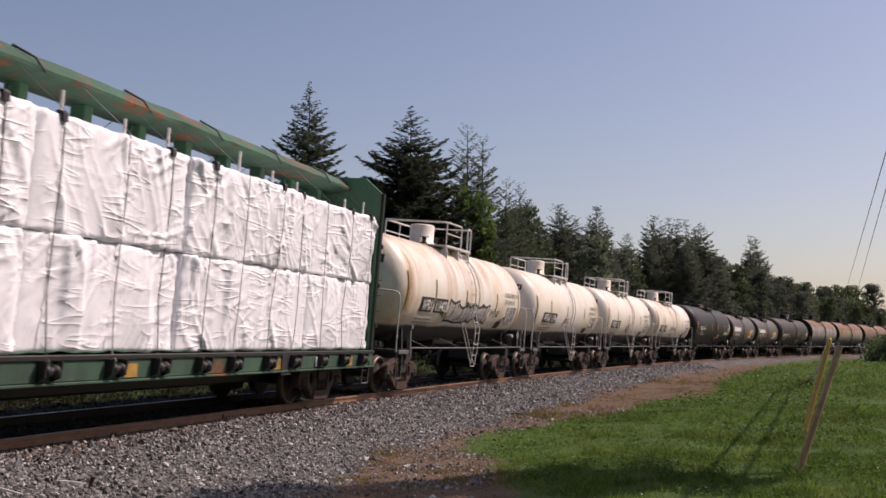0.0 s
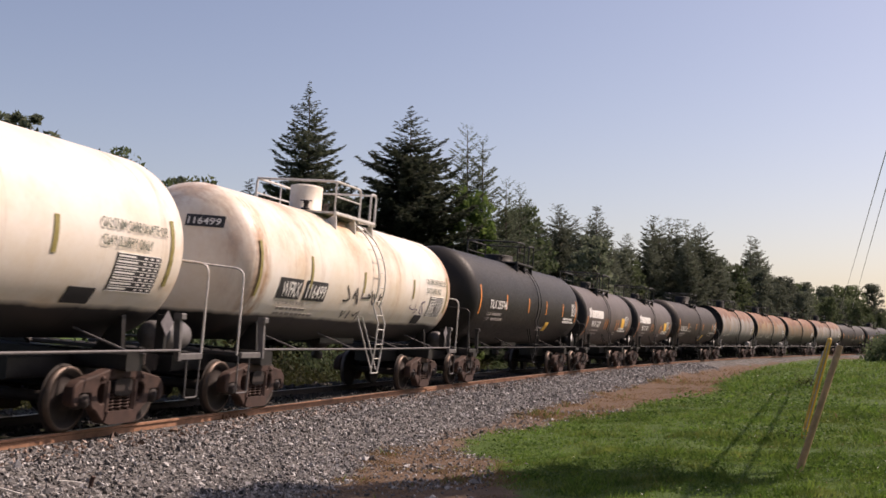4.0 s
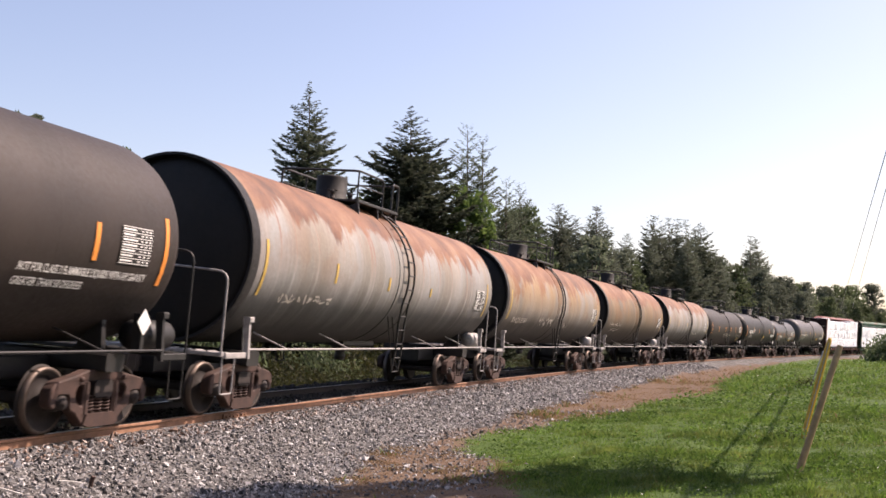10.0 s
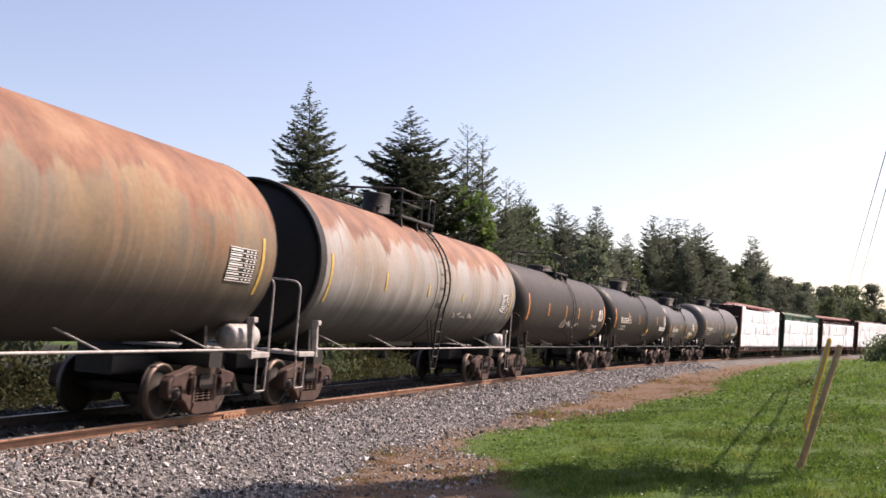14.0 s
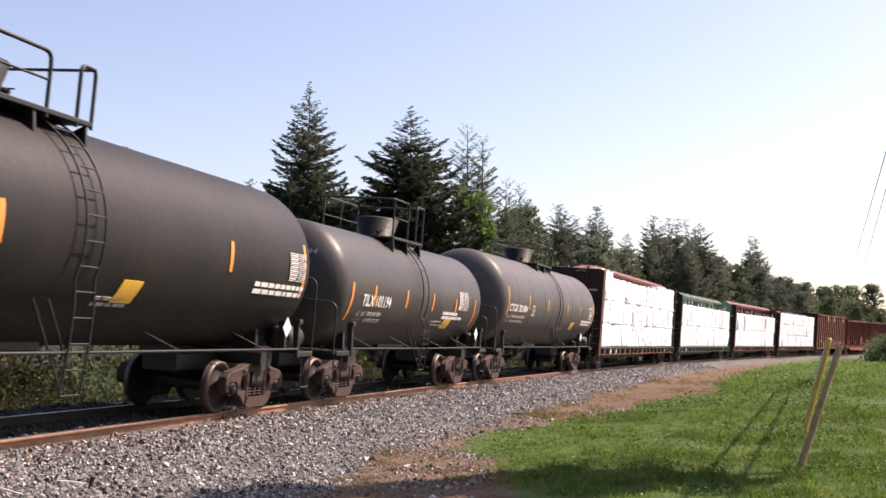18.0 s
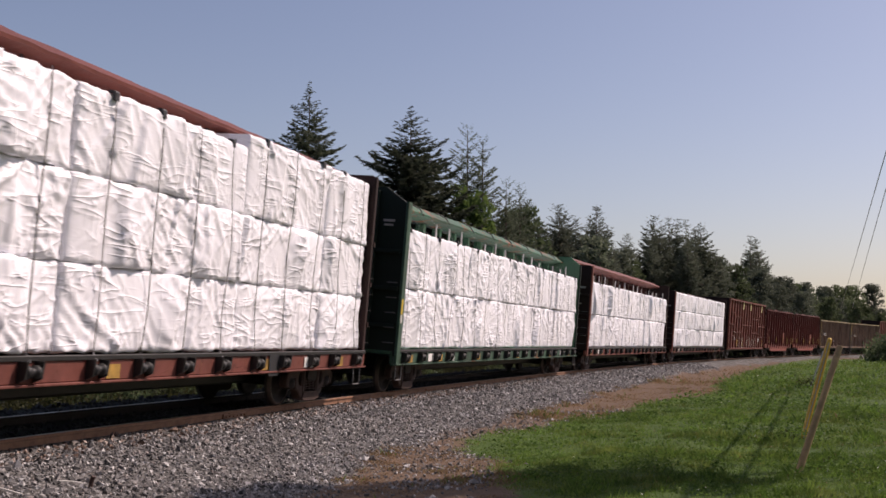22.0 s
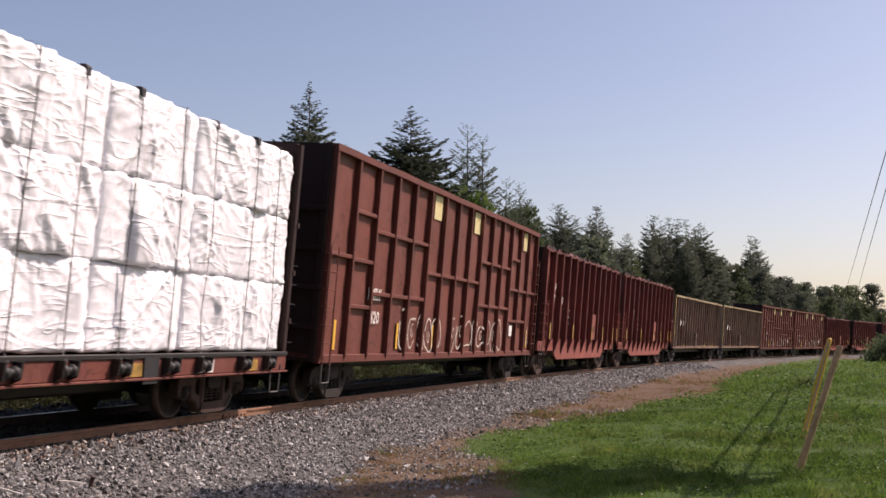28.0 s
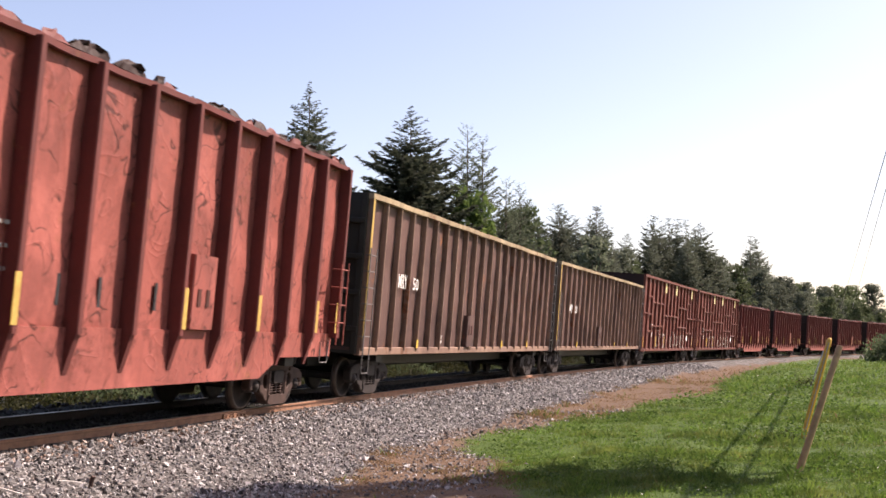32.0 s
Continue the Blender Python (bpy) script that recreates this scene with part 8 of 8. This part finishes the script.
put(13, tank_car(17.2, 1.53, 2.70, "sootbrown", None, "blackiron", label="dusty brown tank car with white scribbles", seed=12, plat=(-1.2, 1.0), man=-0.2, rail_h=0.72,
                 strips=strips_of((-7.1, 2.15, 3.1), (-4.1, 2.36, 2.84), (-1.1, 2.36, 2.84), (1.3, 2.36, 2.84), (4.0, 2.36, 2.84), (7.05, 2.15, 3.1)),
                 marks=dark_marks("", -6.4, -4.3, 2.4, 0.3, (5.65, 2.88, 1.0, 0.5), hazard_at=6.7, small=False,
                                  extra=lambda c, s, r: (chalk(-1.6, 1.85, 3.4, 0.45, 8, 0.05)(c, s, r), chalk(4.4, 1.9, 1.4, 0.3, 5, 0.04)(c, s, r), part("olive_sheet", s.patch(Shape(), 5.6, 6.2, 1.55, 1.88, slant=0.15), M["ochre"], c)))))
put(14, tank_car(17.7, 1.55, 2.68, "black", None, "blackiron", label="long glossy black tank car with white lettering", seed=13, hand=-0.12, dome="cup", ladder_y=0.45, plat=(-1.75, 0.65), man=-0.8, rail_h=0.72,
                 strips=strips_of((-7.45, 2.15, 3.15), (-4.2, 2.42, 2.98), (-1.25, 2.42, 2.92), (4.4, 2.45, 2.95), (7.4, 2.15, 3.15)),
                 marks=dark_marks("TILX 255653", -6.35, -4.4, 2.42, 0.27, (6.7, 2.95, 0.75, 0.5), (1.4, 2.14, 0.50, 0.36), hazard_at=7.1, extra=framed_letter(-3.95, 2.42), number=("255653", 1.55, 2.68, 7.55))))
put(15, tank_car(13.1, 1.40, 2.50, "greytank", None, "blackiron", label="short grey-black tank car with a tall crown railing", seed=14, dome="cup", ladder_y=-0.3, plat=(-1.4, 0.85), man=-0.08, rail_h=0.92,
                 strips=strips_of((-5.0, 1.75, 2.6), (-3.65, 2.15, 2.6), (-1.45, 2.15, 2.6), (0.65, 2.15, 2.6), (2.75, 2.15, 2.55), (4.7, 1.75, 2.6)),
                 marks=dark_marks("TILX 101194", -4.4, -2.6, 2.12, 0.26, (3.0, 2.75, 0.95, 0.5), (1.95, 1.96, 0.65, 0.32), hazard_at=4.85, number=("101194", 1.40, 2.50, 5.25))))
put(16, tank_car(17.15, 1.60, 2.76, "dustgrey", None, "blackiron", label="long dull grey tank car with white lettering", seed=15, dome="cup", ladder_y=0.32, plat=(-1.6, 0.8), man=-0.85, rail_h=0.72, tail=-0.2, hand=-0.3,
                 strips=strips_of((-7.1, 2.25, 3.2), (-4.35, 2.5, 3.0), (-1.5, 2.55, 2.95), (1.9, 2.55, 2.9), (4.4, 2.55, 2.9), (7.3, 2.0, 3.1)), strip_mat="amber", seams=(-5.8, -3.95, -2.0, -0.65, 1.15, 2.75, 4.9),
                 marks=dark_marks("CTCX 302484", -6.95, -4.65, 2.40, 0.24, (6.3, 2.9, 0.75, 0.5), (3.1, 2.18, 0.62, 0.34), 0.1, hazard_at=5.5, extra=framed_letter(-3.85, 2.3))))
put(17, centerbeam(24.2, "reddark", "dark red-brown centre-beam car stacked three high with white-wrapped lumber", 3, 4.60, seed=2, sill_color="redbox", lift=0.16, chord_mat="redrib", tall=(2.6, 0.30, 0.24)))
put(18, centerbeam(24.2, "green", GREEN, 2, 4.12, seed=3, sill_color="greensill", chord_mat="greenrust"))
put(19, centerbeam(24.2, "reddark", "dark red-brown centre-beam car stacked two high with white-wrapped lumber", 2, 4.16, seed=4, sill_color="redbox", lift=0.15, chord_mat="redrib"))
put(20, centerbeam(24.2, "reddark", "dark red-brown centre-beam car stacked three high with white-wrapped lumber", 3, 4.80, seed=5, sill_color="redbox"))
BAYS = 15


def grid_bars():
    out = [(0, 1, 3.12), (1, 2, 4.12), (1, 2, 3.08), (1, 2, 2.08), (2, 5, 3.80), (2, 5, 2.40), (5, 9, 3.10), (9, 12, 3.76), (9, 12, 2.44), (12, 14, 3.10), (12, 14, 2.05), (12, 13, 4.12), (14, 15, 3.10)]
    return [(2 * a / BAYS - 1, 2 * b / BAYS - 1, z) for a, b, z in out]


def box_marks(car, skin, rng):
    for p in (-2.3, 1.5, 7.75):
        q = part("panel_plate", Shape().box(1.39, 1.405, p - 0.31, p + 0.31, 4.55, 5.18), M["cream"], car, "pale yellow panel under the top rail")
        part("plate_writing", Skin(x=1.40).scrawl(Shape(), p - 0.12, 4.85, 0.25, 0.2, 2, 0.018, rng), M["ochre"], q)
    skin.text(car, "EMRY", -6.88, -6.06, 2.26, 0.27, "letters")
    skin.text(car, "7420", -6.86, -6.10, 1.74, 0.27, "letters")
    skin.bubbles(car, -4.7, 1.12, 3.3, 0.85, 5, rng)
    skin.bubbles(car, -0.6, 1.12, 5.8, 0.85, 8, rng)
    skin.spray(car, 8.3, 1.15, 0.7, 0.8, 2, 0.035, rng, "chalkpaint", "thin white sprayed scribble")
    part("data_plate", skin.patch(Shape(), 6.1, 6.5, 1.55, 1.9, 0.02), M["letters"], car, "small white data plate")
    skin.words(car, 6.16, 1.84, 0.3, 3, 0.05, 0.03, rng, "inkblack")


def red_marks(car, skin, rng):
    skin.text(car, "BSF", -6.05, -5.40, 3.36, 0.30, "chalkpaint", label="flaking white lettering")
    skin.text(car, "87", -5.95, -5.48, 2.96, 0.28, "chalkpaint")
    skin.text(car, "20", -4.6, -4.1, 2.90, 0.30, "chalkpaint")
    skin.words(car, -3.9, 2.75, 0.8, 1, 0.06, 0.08, rng, "faint")
    skin.words(car, -2.9, 2.7, 0.5, 3, 0.05, 0.22, rng, "faint")
    skin.spray(car, 1.9, 1.62, 0.5, 0.35, 2, 0.03, rng, "chalkpaint", "small white scribble")
    skin.spray(car, 5.0, 1.62, 0.5, 0.3, 2, 0.03, rng, "ochre", "small yellow scribble")
    for p in (-1.55, -0.65, 0.75):
        part("slot", Shape().box(1.385, 1.402, p, p + 0.07, 1.75, 2.15), M["inkblack"], car, "dark slot in the side sheet")


def olive_marks(car, skin, rng):
    skin.text(car, "MRY", -7.5, -6.9, 2.62, 0.34, "letters")
    skin.text(car, "50", -6.45, -6.05, 2.62, 0.30, "letters")
    skin.words(car, -4.0, 1.5, 0.3, 2, 0.08, 0.05, rng, "letters")


box = put(21, hopper(19.9, "redbox", "brown-red high-sided chip car with a grid of outside ribs", BAYS, 1.0, 5.34, 1, 0.13, 0.095, rib_mat="redrib", bars=grid_bars(), marks=box_marks,
                     plates=[(q, 1.15, 0.62) for q in (-0.955, -0.55, -0.26, 0.18, 0.45, 0.9)], plate_dy=0.4))
h22 = put(22, hopper(16.5, "red", "oxide-red ribbed chip car with a crumpled rim", 12, 1.42, 4.95, 2, 0.23, 0.115, rib_mat="ribred", torn=True, belly=0.76, chord=0.085, hatch=(1.98, 1.5, 0.72, 1.15), marks=red_marks,
                     plates=[(q, 1.5, 0.62) for q in (-0.86, -0.335, 0.17, 0.5, 0.835, 0.97)]))
put_again(23, h22)
h24 = put(24, hopper(20.6, "olive", "faded brown ribbed chip car with a pale top rail", 21, 1.14, 4.62, 3, 0.13, 0.055, top_mat="paleolive", rib_mat="oliverib", plates=[(q, 1.18, 0.2) for q in (-0.62, -0.14, 0.24, 0.6)], marks=olive_marks,
                     hatch=(-1.4, 1.2, 0.7, 0.9), chord=0.12, corner="yellow"))
put_again(25, h24)
for k in range(26, 34):
    put_again(k, box if k < 28 else h22)


# ---- motion ----
def run_of(t):
    return SPEED * t + SPEED_GROWTH * t * t


def car_pose(mid, length, t):
    a = length / 2 - 2.3
    s = mid - run_of(t)
    p0, p1 = np.array(track_at(s - a)[:2]), np.array(track_at(s + a)[:2])
    m, d = (p0 + p1) / 2, p1 - p0
    return Matrix.Translation((float(m[0]), float(m[1]), 0)) @ pose(0, 0, 0, 0, 0, -math.degrees(math.atan2(d[0], d[1]))) @ pose(0, 0, 0, 0, math.degrees(CANT), 0)


def motions():
    times = [float(t) for t in range(33)]
    for car, mid, length in train:
        walk(car, [(t, car_pose(mid, length, t)) for t in times])
    # the wheels roll towards the camera: every wheelset shares one turning
    step = 1 / 30
    rows = [(k * step, pose(0, 0, 0, math.degrees(run_of(k * step) / WHEEL_R) % 360, 0, 0)) for k in range(961)]
    lead = wheelsets[0]
    walk(lead, rows)
    for w in wheelsets[1:]:
        w.rotation_mode = "QUATERNION"
        keys = w.animation_data_create()
        keys.action = lead.animation_data.action
        keys.action_slot = lead.animation_data.action_slot


motions()
